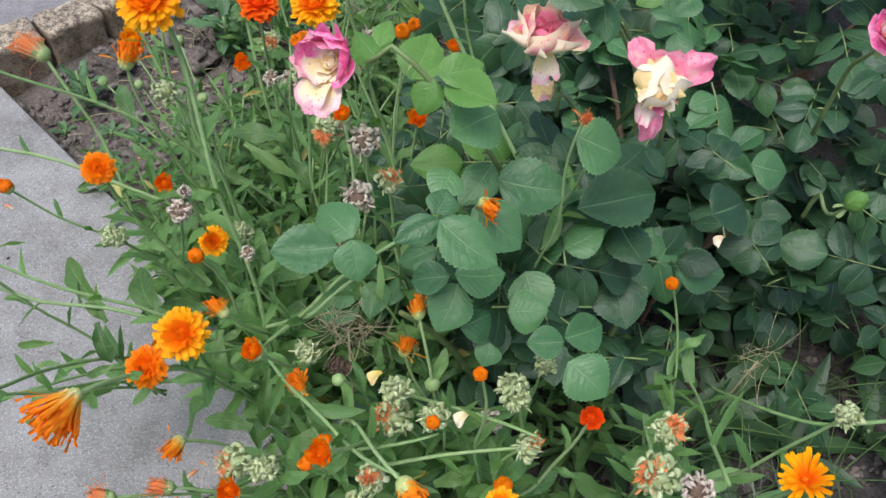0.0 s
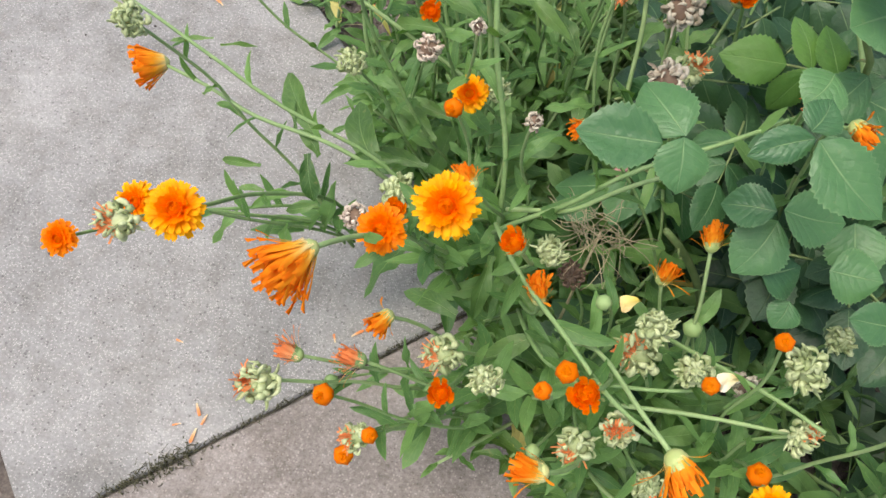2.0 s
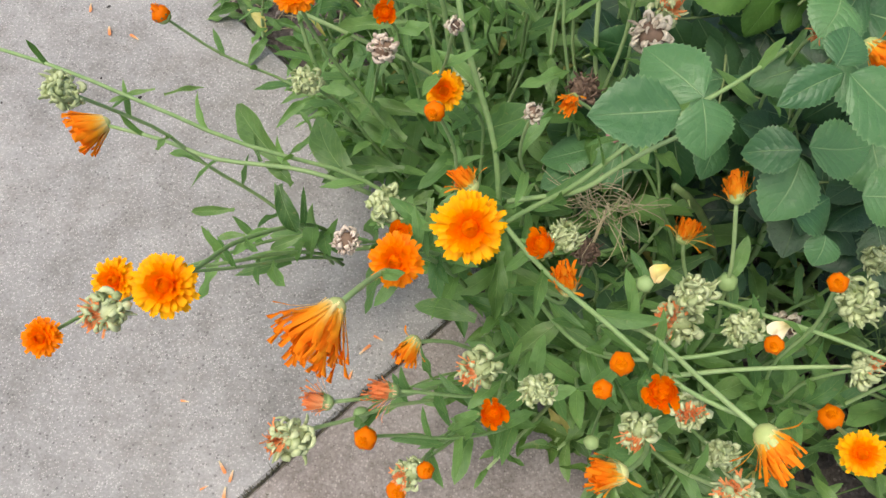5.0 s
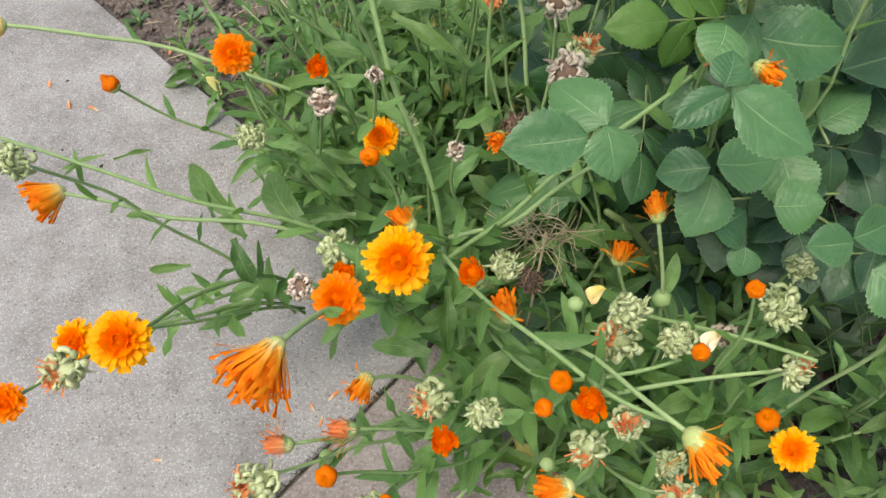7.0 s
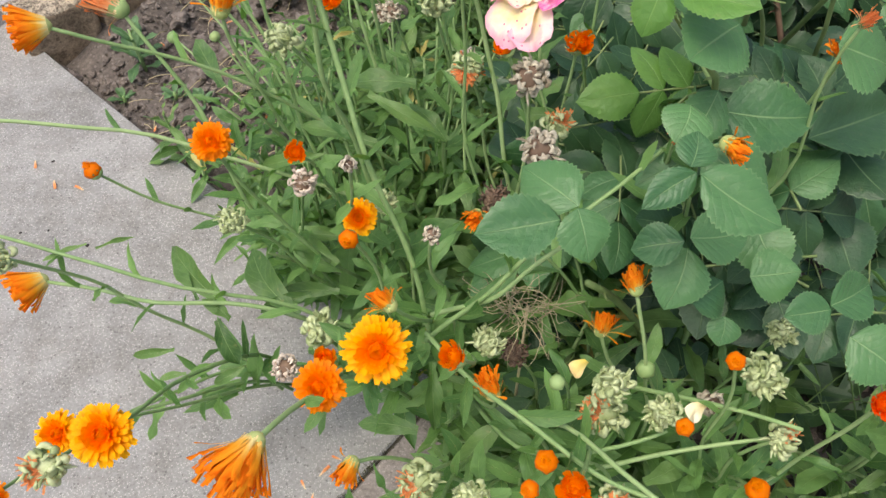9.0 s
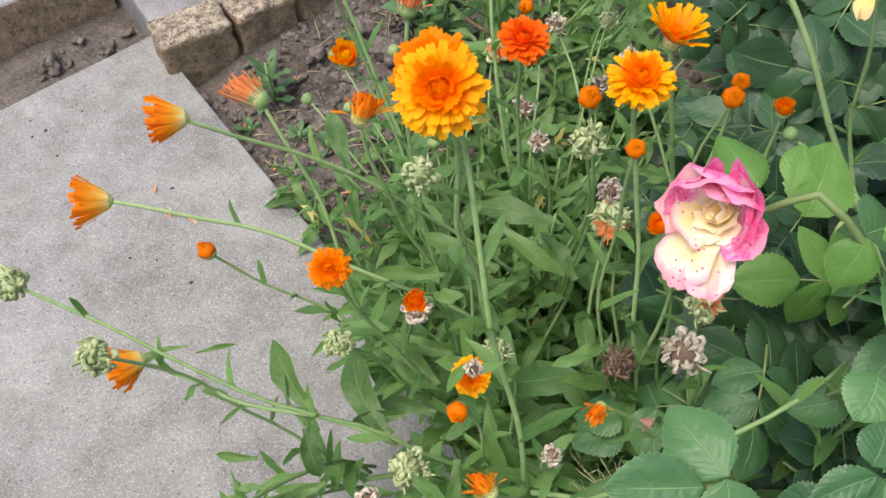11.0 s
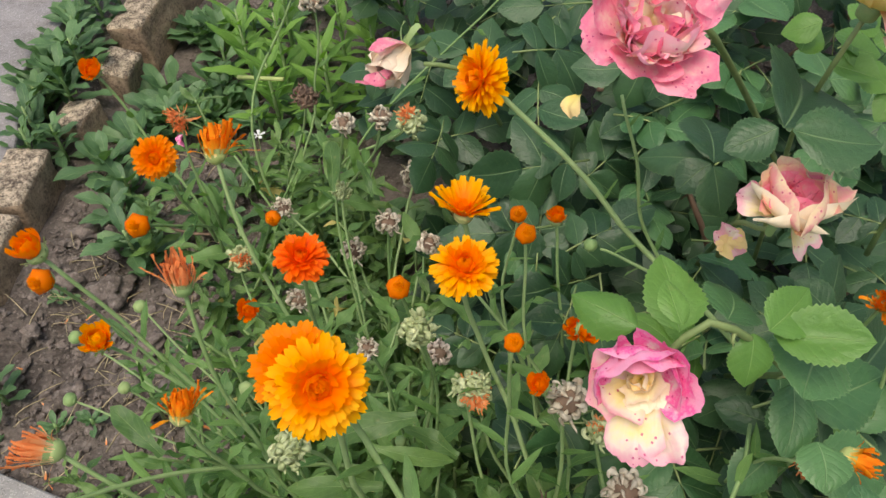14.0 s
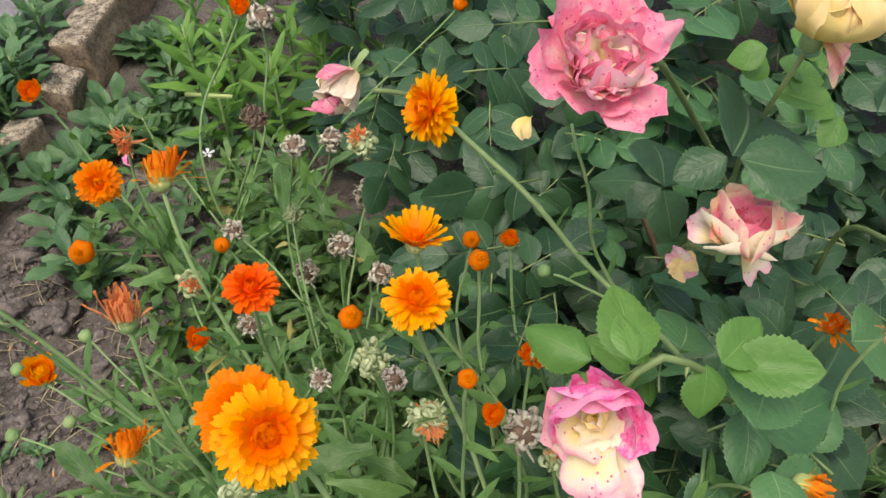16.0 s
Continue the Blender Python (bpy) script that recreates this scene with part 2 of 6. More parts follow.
STEM = plain_plant("marigold_stem", (0.16, 0.285, 0.09), (0.34, 0.47, 0.20))
CALYX = plain_plant("green_calyx", (0.17, 0.30, 0.10), (0.36, 0.46, 0.18))
CALYX_PALE = plain_plant("yellow_green_calyx", (0.30, 0.41, 0.12), (0.60, 0.62, 0.25))
SEED_GREEN = plain_plant("pale_green_seed", (0.26, 0.33, 0.13), (0.58, 0.64, 0.36), 240)
SEED_DRY = plain_plant("dry_cream_seed", (0.26, 0.21, 0.14), (0.72, 0.66, 0.52), 240, 0.8)
SEED_PINK = plain_plant("dry_pinkish_seed", (0.40, 0.31, 0.24), (0.76, 0.66, 0.55), 160, 0.8)
SEED_BROWN = plain_plant("brown_seed", (0.075, 0.045, 0.03), (0.27, 0.18, 0.12), 150, 0.8)
CANE = plain_plant("rose_cane", (0.13, 0.21, 0.065), (0.30, 0.37, 0.14), 60)
CANE_BROWN = plain_plant("rose_cane_brown", (0.12, 0.075, 0.05), (0.27, 0.17, 0.10), 60)
TWIG = plain_plant("dry_twig", (0.28, 0.24, 0.13), (0.58, 0.50, 0.30), 120, 0.8)
GOLD = petal_material("golden_orange_petal", [(0.0, (1.0, 0.16, 0.0)), (0.4, (1.0, 0.30, 0.0)), (0.9, (1.0, 0.50, 0.0))], 0.5, 0.28, streak=0.06)
ORANGE = petal_material("orange_petal", [(0.0, (1.0, 0.22, 0.0)), (0.5, (1.0, 0.26, 0.0)), (1.0, (1.0, 0.33, 0.001))], 0.5, 0.40, streak=0.05)
AMBER = petal_material("amber_petal", [(0.0, (1.0, 0.16, 0.0)), (0.5, (1.0, 0.25, 0.0)), (1.0, (1.0, 0.37, 0.0))], 0.5, 0.32, streak=0.06)
RED_ORANGE = petal_material("red_orange_petal", [(0.0, (0.92, 0.08, 0.002)), (0.5, (1.0, 0.12, 0.003)), (1.0, (1.0, 0.20, 0.004))])
FADED = petal_material("fading_orange_petal", [(0.0, (0.92, 0.82, 0.40)), (0.25, (1.0, 0.62, 0.11)), (0.5, (1.0, 0.42, 0.02)), (1.0, (1.0, 0.25, 0.006))], 0.6, 0.30, streak=0.05)
WITHERED = petal_material("withered_salmon_petal", [(0.0, (0.84, 0.74, 0.46)), (0.3, (0.90, 0.62, 0.36)), (0.5, (0.95, 0.44, 0.18)), (1.0, (0.93, 0.31, 0.10))], 0.75, 0.3)
MAGENTA = (0.62, 0.035, 0.21)
ROSE_MIX = petal_material("cream_and_pink_rose_petal", [(0.0, (0.86, 0.68, 0.16)), (0.4, (0.95, 0.84, 0.42)), (0.75, (0.94, 0.80, 0.70)), (1.0, (0.93, 0.60, 0.64))], 0.55, 0.2, ((0.95, 0.30, 0.46), 0.84, 0.8), (MAGENTA, 400, 0.13), 0.12, 0.6, 60, 0.0009)
ROSE_MAGENTA = petal_material("magenta_rose_petal", [(0.0, (0.95, 0.82, 0.60)), (0.3, (0.95, 0.72, 0.76)), (0.48, (0.98, 0.40, 0.62)), (0.72, (0.97, 0.14, 0.45)), (1.0, (0.98, 0.44, 0.64))], 0.55, 0.22, ((0.95, 0.07, 0.38), 0.92, 0.6), (MAGENTA, 420, 0.16), 0.12, 1.25, 85, 0.0009)
ROSE_PINK = petal_material("soft_pink_rose_petal", [(0.0, (1.0, 0.78, 0.40)), (0.25, (1.0, 0.70, 0.62)), (0.55, (1.0, 0.42, 0.52)), (0.85, (1.0, 0.27, 0.43)), (1.0, (1.0, 0.46, 0.56))], 0.55, 0.27, ((0.95, 0.20, 0.38), 0.84, 0.7), (MAGENTA, 420, 0.15), 0.12, 1.0, 80, 0.0009)
ROSE_PEACH = petal_material("peach_rose_petal", [(0.0, (0.95, 0.58, 0.18)), (0.45, (0.95, 0.60, 0.40)), (0.75, (0.94, 0.40, 0.42)), (1.0, (0.95, 0.76, 0.52))], 0.55, 0.2, ((0.90, 0.74, 0.40), 0.9, 0.6), (MAGENTA, 400, 0.10), 0.1, 0.6, 70, 0.0009)
ROSE_YELLOW = petal_material("pale_yellow_rose_petal", [(0.0, (0.95, 0.74, 0.14)), (0.6, (1.0, 0.84, 0.32)), (1.0, (1.0, 0.76, 0.38))], 0.5, 0.24, None, None, 0.1)
ROSE_CREAM = petal_material("cream_rose_petal", [(0.0, (0.84, 0.66, 0.22)), (0.5, (0.93, 0.82, 0.50)), (1.0, (0.95, 0.87, 0.66))], 0.55, 0.13, None, None, 0.12, 0.5, 60, 0.0009)
ROSE_WILTED = petal_material("wilted_cream_rose_petal", [(0.0, (0.75, 0.58, 0.30)), (0.5, (0.92, 0.82, 0.58)), (1.0, (0.95, 0.86, 0.68))], 0.65, 0.12, None, None, 0.3)
ROSE_WITHERED = petal_material("withered_brown_rose_petal", [(0.0, (0.40, 0.36, 0.18)), (0.5, (0.52, 0.34, 0.26)), (1.0, (0.46, 0.26, 0.24))], 0.7, 0.1, None, None, 0.3)
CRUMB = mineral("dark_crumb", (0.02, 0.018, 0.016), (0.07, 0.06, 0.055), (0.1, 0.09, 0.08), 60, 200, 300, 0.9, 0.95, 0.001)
LAVENDER_LEAF = plain_plant("lavender_leaf", (0.09, 0.12, 0.08), (0.22, 0.26, 0.18), 120)
WHITE = plain_plant("white_fleck", (0.6, 0.6, 0.58), (0.8, 0.8, 0.78))
LAVENDER = plain_plant("lavender_spike", (0.16, 0.12, 0.26), (0.30, 0.24, 0.42))
GRASS = leaf_material("grass_blade", (0.05, 0.11, 0.03), (0.13, 0.22, 0.06), (0.2, 0.3, 0.1), 0.6, 3)


# ---- mesh building ----
class Geo:
    """Collects vertices, faces and their coordinates along the surface."""

    def __init__(self):
        self.v, self.f, self.uv = [], [], []

    def add(self, v, f, uv):
        n = len(self.v)
        self.v += v
        self.f += [tuple(i + n for i in q) for q in f]
        self.uv += uv
        return self

    def join(self, other, m):
        return self.add([tuple(m @ Vector(p)) for p in other.v], other.f, other.uv)

    def mesh(self, name, *mats, smooth=True):
        me = bpy.data.meshes.new(name)
        me.from_pydata(self.v, [], self.f)
        idx = np.empty(len(me.loops), dtype=np.int32)
        me.loops.foreach_get("vertex_index", idx)
        me.uv_layers.new(name="along").data.foreach_set("uv", np.array(self.uv, dtype=np.float32)[idx].ravel())
        for mat in mats:
            me.materials.append(mat)
        me.polygons.foreach_set("use_smooth", [smooth] * len(me.polygons))
        me.update()
        return me


def surf(fn, nu, nv):
    v = [fn(i / nu, j / nv) for j in range(nv + 1) for i in range(nu + 1)]
    uv = [(i / nu, j / nv) for j in range(nv + 1) for i in range(nu + 1)]
    w = nu + 1
    f = [(j * w + i, j * w + i + 1, (j + 1) * w + i + 1, (j + 1) * w + i) for j in range(nv) for i in range(nu)]
    return v, f, uv


def tube(pts, radii, n=6):
    pts = [Vector(p) for p in pts]
    v, f, uv = [], [], []
    side = None
    for i, p in enumerate(pts):
        d = (pts[min(i + 1, len(pts) - 1)] - pts[max(i - 1, 0)]).normalized()
        if side is None:
            side = d.orthogonal().normalized()
        side = (side - d * side.dot(d)).normalized()
        up = d.cross(side)
        for k in range(n):
            a = 2 * math.pi * k / n
            v.append(tuple(p + (side * math.cos(a) + up * math.sin(a)) * radii[i]))
            uv.append((k / n, i / (len(pts) - 1)))
    for i in range(len(pts) - 1):
        for k in range(n):
            f.append((i * n + k, i * n + (k + 1) % n, (i + 1) * n + (k + 1) % n, (i + 1) * n + k))
    f.append(tuple(range(n))[::-1])
    f.append(tuple(range((len(pts) - 1) * n, len(pts) * n)))
    return v, f, uv


def lathe(profile, n=12, wobble=0.0, ph=0.0):
    """A turned form round z; profile: (radius, height)."""
    v, f, uv = [], [], []
    for i, (r, z) in enumerate(profile):
        for k in range(n):
            a = 2 * math.pi * k / n
            q = r * (1 + wobble * math.sin(5 * a + i + ph))
            v.append((q * math.cos(a), q * math.sin(a), z))
            uv.append((k / n, i / (len(profile) - 1)))
    for i in range(len(profile) - 1):
        for k in range(n):
            f.append((i * n + k, i * n + (k + 1) % n, (i + 1) * n + (k + 1) % n, (i + 1) * n + k))
    f.append(tuple(range(n))[::-1])
    f.append(tuple(range((len(profile) - 1) * n, len(profile) * n)))
    return v, f, uv


def bezier(a, b, c, d, n):
    a, b, c, d = (Vector(p) for p in (a, b, c, d))
    return [a * (1 - t) ** 3 + b * 3 * t * (1 - t) ** 2 + c * 3 * t * t * (1 - t) + d * t ** 3 for t in (i / n for i in range(n + 1))]


def aim(p, d, n=(0, 0, 1), size=1.0, widen=1.0):
    """The pose of a blade at p that runs along d with its upper side towards n."""
    y = Vector(d).normalized()
    x = y.cross(Vector(n))
    if x.length < 1e-4:
        x = y.orthogonal()
    x.normalize()
    z = x.cross(y)
    return Matrix(((x.x * size * widen, y.x * size, z.x * size, p[0]), (x.y * size * widen, y.y * size, z.y * size, p[1]), (x.z * size * widen, y.z * size, z.z * size, p[2]), (0, 0, 0, 1)))


def face(p, d, size, spin):
    """The pose of a bloom at p that faces along d."""
    q = Vector(d).to_track_quat("Z", "Y").to_matrix().to_4x4()
    return Matrix.Translation(p) @ q @ Matrix.Rotation(spin, 4, "Z") @ Matrix.Diagonal((size, size, size, 1))


def unit(rng):
    return Vector((rng.gauss(0, 1), rng.gauss(0, 1), rng.gauss(0, 1))).normalized()


def thing(name, label, category, at=(0, 0, 0), group="", kind=""):
    ob = new(name)
    ob.location = at
    ob.empty_display_size = 0.05
    return tagged(ob, label, category, group, kind)


def part(name, me, parent, m=None, label="", kind=""):
    """A mesh as one part of a thing, at the pose m in the world (parents stand unturned)."""
    ob = new(name, me)
    ob.parent = parent
    w = parent_pose(parent)
    ob.matrix_basis = w.inverted() @ (m if m is not None else Matrix())
    return tagged(ob, label, kind=kind)


def parent_pose(ob):
    return (parent_pose(ob.parent) if ob.parent else Matrix()) @ ob.matrix_basis


def solid(name, me, label, category, m=None, group="", kind=""):
    ob = new(name, me)
    if m is not None:
        ob.matrix_basis = m
    return tagged(ob, label, category, group, kind)


# ---- leaves and petals ----
def blade(rng, width, peak, base, droop, fold, wavy=0.0, saw=0.0, nu=4, nv=8, twist=0.0, full=0.75):
    """A leaf one long along y: width, where it is widest, how wide it starts, how it droops and folds, teeth."""
    ph, hook = rng.random() * 6, rng.uniform(-0.08, 0.08)

    def fn(u, v):
        s = 2 * u - 1
        q = v ** (math.log(0.5) / math.log(peak))
        w = width * (max(math.sin(math.pi * min(max(q, 0.0), 1.0)), 0.0) ** full)
        w = max(w, base * width * (1 - v) ** 2)
        if saw and abs(s) > 0.9 and 0.06 < v < 0.97:
            w *= 1 + saw * (1 if round(v * nv) % 2 else -0.6)
        x = s * w + hook * math.sin(v * math.pi)
        z = -droop * v * v + fold * abs(s) * w + wavy * math.sin(v * 11 + ph + (2 if s > 0 else 0)) * abs(s) * w + twist * s * v * w
        return (x, v, z)
    return surf(fn, nu, nv)


def rose_leaflet(rng, nu, nv, teeth):
    """A rose leaflet one long along y: rounded base, toothed margin, drawn-out tip, halves arched off the midrib."""
    width, peak = rng.uniform(0.33, 0.41), rng.uniform(0.40, 0.48)
    fold, bulge, droop, hook = rng.uniform(0.15, 0.75), rng.uniform(0.20, 0.6), rng.uniform(-0.05, 0.28), rng.uniform(-0.06, 0.06)
    twist, ph, wavy = rng.uniform(-0.16, 0.16), rng.random() * 6, rng.uniform(0.03, 0.10)

    def fn(u, v):
        s = 2 * u - 1
        if v < peak:
            w = math.sin(math.pi / 2 * v / peak) ** 0.62
        else:
            q = (v - peak) / (1 - peak)
            w = (1 - q ** 2.1) * (1 - 0.16 * q * q)
        w *= width
        if abs(s) > 0.9 and 0.04 < v < 0.98:
            w *= 1 + 0.055 * (1 if round(v * teeth * 2) % 2 else -0.7)
        edge = abs(s) * w
        z = fold * edge - bulge * s * s * w * 1.2 - droop * v * v + twist * s * v * w + wavy * math.sin(v * 9 + ph + (2.4 if s > 0 else 0)) * s * s * w
        return (s * w + hook * math.sin(v * 3.14), v + (0.012 if abs(s) > 0.9 and v < 0.95 else 0.0), z)
    return surf(fn, nu, nv)


LR = random.Random(7)
MARIGOLD_LEAVES = [Geo().add(*blade(LR, LR.uniform(0.12, 0.185), LR.uniform(0.50, 0.64), 0.45, LR.uniform(-0.1, 0.6), LR.uniform(0.05, 0.6), 0.55, 0, 4, 9, LR.uniform(-0.7, 0.7), 0.62)) for _ in range(14)]
LOW_LEAVES = [Geo().add(*blade(LR, LR.uniform(0.11, 0.17), LR.uniform(0.46, 0.60), 0.45, LR.uniform(-0.1, 0.7), LR.uniform(0.1, 0.7), 0.6, 0, 4, 7, LR.uniform(-0.8, 0.8), 0.72)) for _ in range(14)]
SMALL_LEAVES = [Geo().add(*blade(LR, LR.uniform(0.10, 0.15), 0.4, 0.7, LR.uniform(-0.1, 0.25), 0.35, 0.2, 0, 2, 5)) for _ in range(5)]
ROSE_LEAFLETS = [Geo().add(*rose_leaflet(LR, 6, 28, 14)) for _ in range(12)]
ROSE_LEAFLETS_LIGHT = [Geo().add(*rose_leaflet(LR, 4, 18, 9)) for _ in range(12)]
SPOON_LEAVES = [Geo().add(*blade(LR, LR.uniform(0.145, 0.195), 0.68, 0.34, LR.uniform(-0.1, 0.5), 0.35, 0.35, 0, 4, 9, LR.uniform(-0.3, 0.3), 0.58)) for _ in range(5)]
STRAP_LEAVES = [Geo().add(*blade(LR, LR.uniform(0.085, 0.125), LR.uniform(0.42, 0.55), 0.6, LR.uniform(0.1, 0.7), LR.uniform(0.2, 0.6), 0.15, 0, 4, 9, LR.uniform(-0.4, 0.4), 0.7)) for _ in range(5)]
LANCE_LEAVES = [Geo().add(*blade(LR, LR.uniform(0.10, 0.135), 0.48, 0.5, LR.uniform(0.0, 0.4), 0.35, 0.2, 0, 4, 7)) for _ in range(4)]


def shared(geos, name, mat):
    return [g.mesh(name, mat) for g in geos]


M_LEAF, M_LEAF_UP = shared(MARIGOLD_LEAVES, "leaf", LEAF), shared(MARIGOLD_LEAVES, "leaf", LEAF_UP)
M_LEAF_SMALL = shared(SMALL_LEAVES, "leaf", LEAF_UP)
M_ROSE, M_ROSE_MID, M_ROSE_YOUNG = shared(ROSE_LEAFLETS, "leaflet", ROSE_LEAF), shared(ROSE_LEAFLETS, "leaflet", ROSE_LEAF_MID), shared(ROSE_LEAFLETS, "leaflet", ROSE_LEAF_YOUNG)
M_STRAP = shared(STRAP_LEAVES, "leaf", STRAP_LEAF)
M_SPOON, M_LANCE = shared(SPOON_LEAVES, "leaf", LEAF_SEEDLING), shared(LANCE_LEAVES, "leaf", LEAF_WEED)


def petal(geo, rng, turn, root, length, width, rise, curl, notch=0.1, ragged=0.0, nv=4, lift=0.0):
    """One strap petal that leaves the axis at radius root, rises by an angle and curls along its length."""
    ct, stt = math.cos(turn), math.sin(turn)
    k = [0.0]
    r, z = [root], [lift]
    for j in range(nv):
        a = rise + curl * (j + 0.5) / nv
        r.append(r[-1] + math.cos(a) * length / nv)
        z.append(z[-1] + math.sin(a) * length / nv)
    ph = rng.random() * 6
    sway = rng.uniform(-1, 1) * ragged

    def fn(u, v):
        j = round(v * nv)
        s = 2 * u - 1
        w = width * (0.45 + 0.55 * min(1.0, v * 1.7)) * (1.0 if v < 0.9 else 0.90)
        rr = r[j] - (length * (0.075 if abs(s) > 0.9 else 0.0 if abs(s) > 0.3 else notch * 0.4) if v > 0.99 else 0)
        y = s * w + sway * v * v * length
        zz = z[j] + 0.25 * abs(s) * w + ragged * 0.25 * length * math.sin(v * 5 + ph) * v
        return (rr * ct - y * stt, rr * stt + y * ct, zz)
    geo.add(*surf(fn, 4 if width > 0.034 else 2, nv))


def calyx_geo(r, depth, bracts, rng, spread=0.25):
    g = Geo().add(*lathe([(r * 0.25, -depth), (r * 0.75, -depth * 0.75), (r, -depth * 0.35), (r * 0.95, 0.02), (r * 0.6, 0.03)], 12))
    for i in range(bracts):
        petal(g, rng, 2 * math.pi * (i + rng.uniform(-0.2, 0.2)) / bracts, r * 0.85, r * 0.95, r * 0.12, radians(75) - spread, -0.4, 0, 0.1, 3, -depth * 0.4)
    return g


HEADS = {}


def kind_of_head(key, name, label, *parts):
    HEADS.setdefault(key, []).append((name, label, parts))


HR = random.Random(21)


def ring(g, n, root, length, width, rise, curl, ragged=0.09, notch=0.1, lift=0.0, nv=4):
    off = HR.random()
    for i in range(n):
        petal(g, HR, 2 * math.pi * (i + off + HR.uniform(-0.38, 0.38)) / n, root, length * HR.uniform(0.78, 1.1), width * HR.uniform(0.8, 1.2), rise + HR.uniform(-0.2, 0.2), curl + HR.uniform(-0.15, 0.15), notch, ragged, nv, lift)


for tone, mat_out, mat_in, lab in (("gold", GOLD, ORANGE, "open golden-orange double marigold"), ("orange", ORANGE, ORANGE, "open bright orange double marigold"), ("red", RED_ORANGE, RED_ORANGE, "open red-orange double marigold")):
    for var in range(2):
        outer, inner, disc = Geo(), Geo(), Geo()
        for n, root, length, rise, lift, g in ((27, 0.07, 0.44, -4, 0.0, outer), (26, 0.07, 0.43, 6, 0.012, outer), (24, 0.07, 0.40, 16, 0.02, outer), (22, 0.07, 0.36, 26, 0.025, outer), (19, 0.07, 0.31, 37, 0.03, inner),
                                               (15, 0.07, 0.26, 48, 0.03, inner), (14, 0.08, 0.21, 60, 0.03, disc), (11, 0.07, 0.18, 72, 0.03, disc), (8, 0.04, 0.14, 80, 0.03, disc)):
            ring(g, n, root, length, 0.047 + 0.03 * (length - 0.3), radians(rise), -0.25 if rise < 30 else 0.2 if rise < 55 else 0.9, 0.07, 0.14, lift)
        disc.add(*lathe([(0.15, 0.03), (0.14, 0.09), (0.10, 0.125), (0.05, 0.135), (0.01, 0.12)], 12, 0.2))
        kind_of_head(tone, "flower_head", lab, ("outer_petals", outer.mesh("outer_petals", mat_out), ""), ("inner_petals", inner.mesh("inner_petals", AMBER if tone == "gold" else mat_out), ""),
                     ("disc", disc.mesh("disc", mat_in), "tight orange centre florets"), ("calyx", calyx_geo(0.13, 0.12, 12, HR).mesh("calyx", CALYX), ""))
for var in range(2):
    outer, disc = Geo(), Geo()
    ring(outer, 18, 0.06, 0.50, 0.050, radians(44), -0.2, 0.06)
    ring(outer, 16, 0.05, 0.46, 0.048, radians(56), -0.15, 0.06, lift=0.02)
    ring(disc, 14, 0.02, 0.20, 0.03, radians(62), 0.2, lift=0.04)
    disc.add(*lathe([(0.09, 0.02), (0.09, 0.07), (0.05, 0.11), (0.015, 0.12)], 10, 0.12))
    kind_of_head("vase", "flower_head", "half-raised golden-orange marigold seen from its side", ("outer_petals", outer.mesh("outer_petals", GOLD), ""), ("disc", disc.mesh("disc", ORANGE), ""), ("calyx", calyx_geo(0.14, 0.13, 12, HR).mesh("calyx", CALYX_PALE), ""))
for tone, mat_out, lab in (("cup", ORANGE, "half-open cupped orange marigold"), ("cupred", RED_ORANGE, "half-open cupped red-orange marigold"), ("cupgold", GOLD, "half-open cupped golden marigold")):
    outer, disc = Geo(), Geo()
    ring(outer, 16, 0.12, 0.44, 0.085, radians(38), 0.75, 0.04, 0.05)
    ring(outer, 15, 0.10, 0.38, 0.080, radians(50), 0.9, 0.04, 0.05, lift=0.02)
    ring(disc, 12, 0.06, 0.30, 0.06, radians(62), 0.9, lift=0.03)
    ring(disc, 9, 0.02, 0.26, 0.06, radians(72), 1.2, lift=0.06)
    disc.add(*lathe([(0.16, 0.0), (0.19, 0.12), (0.14, 0.2), (0.03, 0.23)], 10, 0.15))
    kind_of_head(tone, "flower_head", lab, ("outer_petals", outer.mesh("outer_petals", mat_out), ""), ("inner_petals", disc.mesh("inner_petals", mat_out), ""), ("calyx", calyx_geo(0.24, 0.22, 12, HR).mesh("calyx", CALYX), ""))
for tone, mat_out in (("bud", ORANGE), ("budred", RED_ORANGE)):
    outer = Geo()
    ring(outer, 20, 0.27, 0.66, 0.080, radians(70), 1.4, 0.05, lift=-0.12, nv=6)
    ring(outer, 16, 0.2, 0.66, 0.075, radians(78), 1.25, 0.05, lift=-0.05, nv=6)
    ring(outer, 12, 0.10, 0.60, 0.065, radians(84), 0.9, 0.08, lift=0.0, nv=6)
    ring(outer, 12, 0.16, 0.66, 0.06, radians(84), 0.8, 0.10, lift=0.0, nv=6)
    outer.add(*lathe([(0.2, -0.15), (0.36, 0.0), (0.37, 0.18), (0.26, 0.34), (0.10, 0.42), (0.03, 0.43)], 12, 0.1))
    kind_of_head(tone, "flower_bud", "round closed orange marigold bud", ("petals", outer.mesh("petals", mat_out), ""), ("calyx", calyx_geo(0.33, 0.32, 9, HR, -0.1).mesh("calyx", CALYX), ""))
kind_of_head("green", "green_bud", "small round green marigold bud", ("bud", Geo().add(*lathe([(0.1, -0.42), (0.38, -0.3), (0.5, 0), (0.42, 0.28), (0.2, 0.4), (0.04, 0.42)], 12, 0.08)).mesh("bud", CALYX), ""),
             ("calyx", calyx_geo(0.47, 0.4, 16, HR, -0.5).mesh("calyx", STEM), ""))
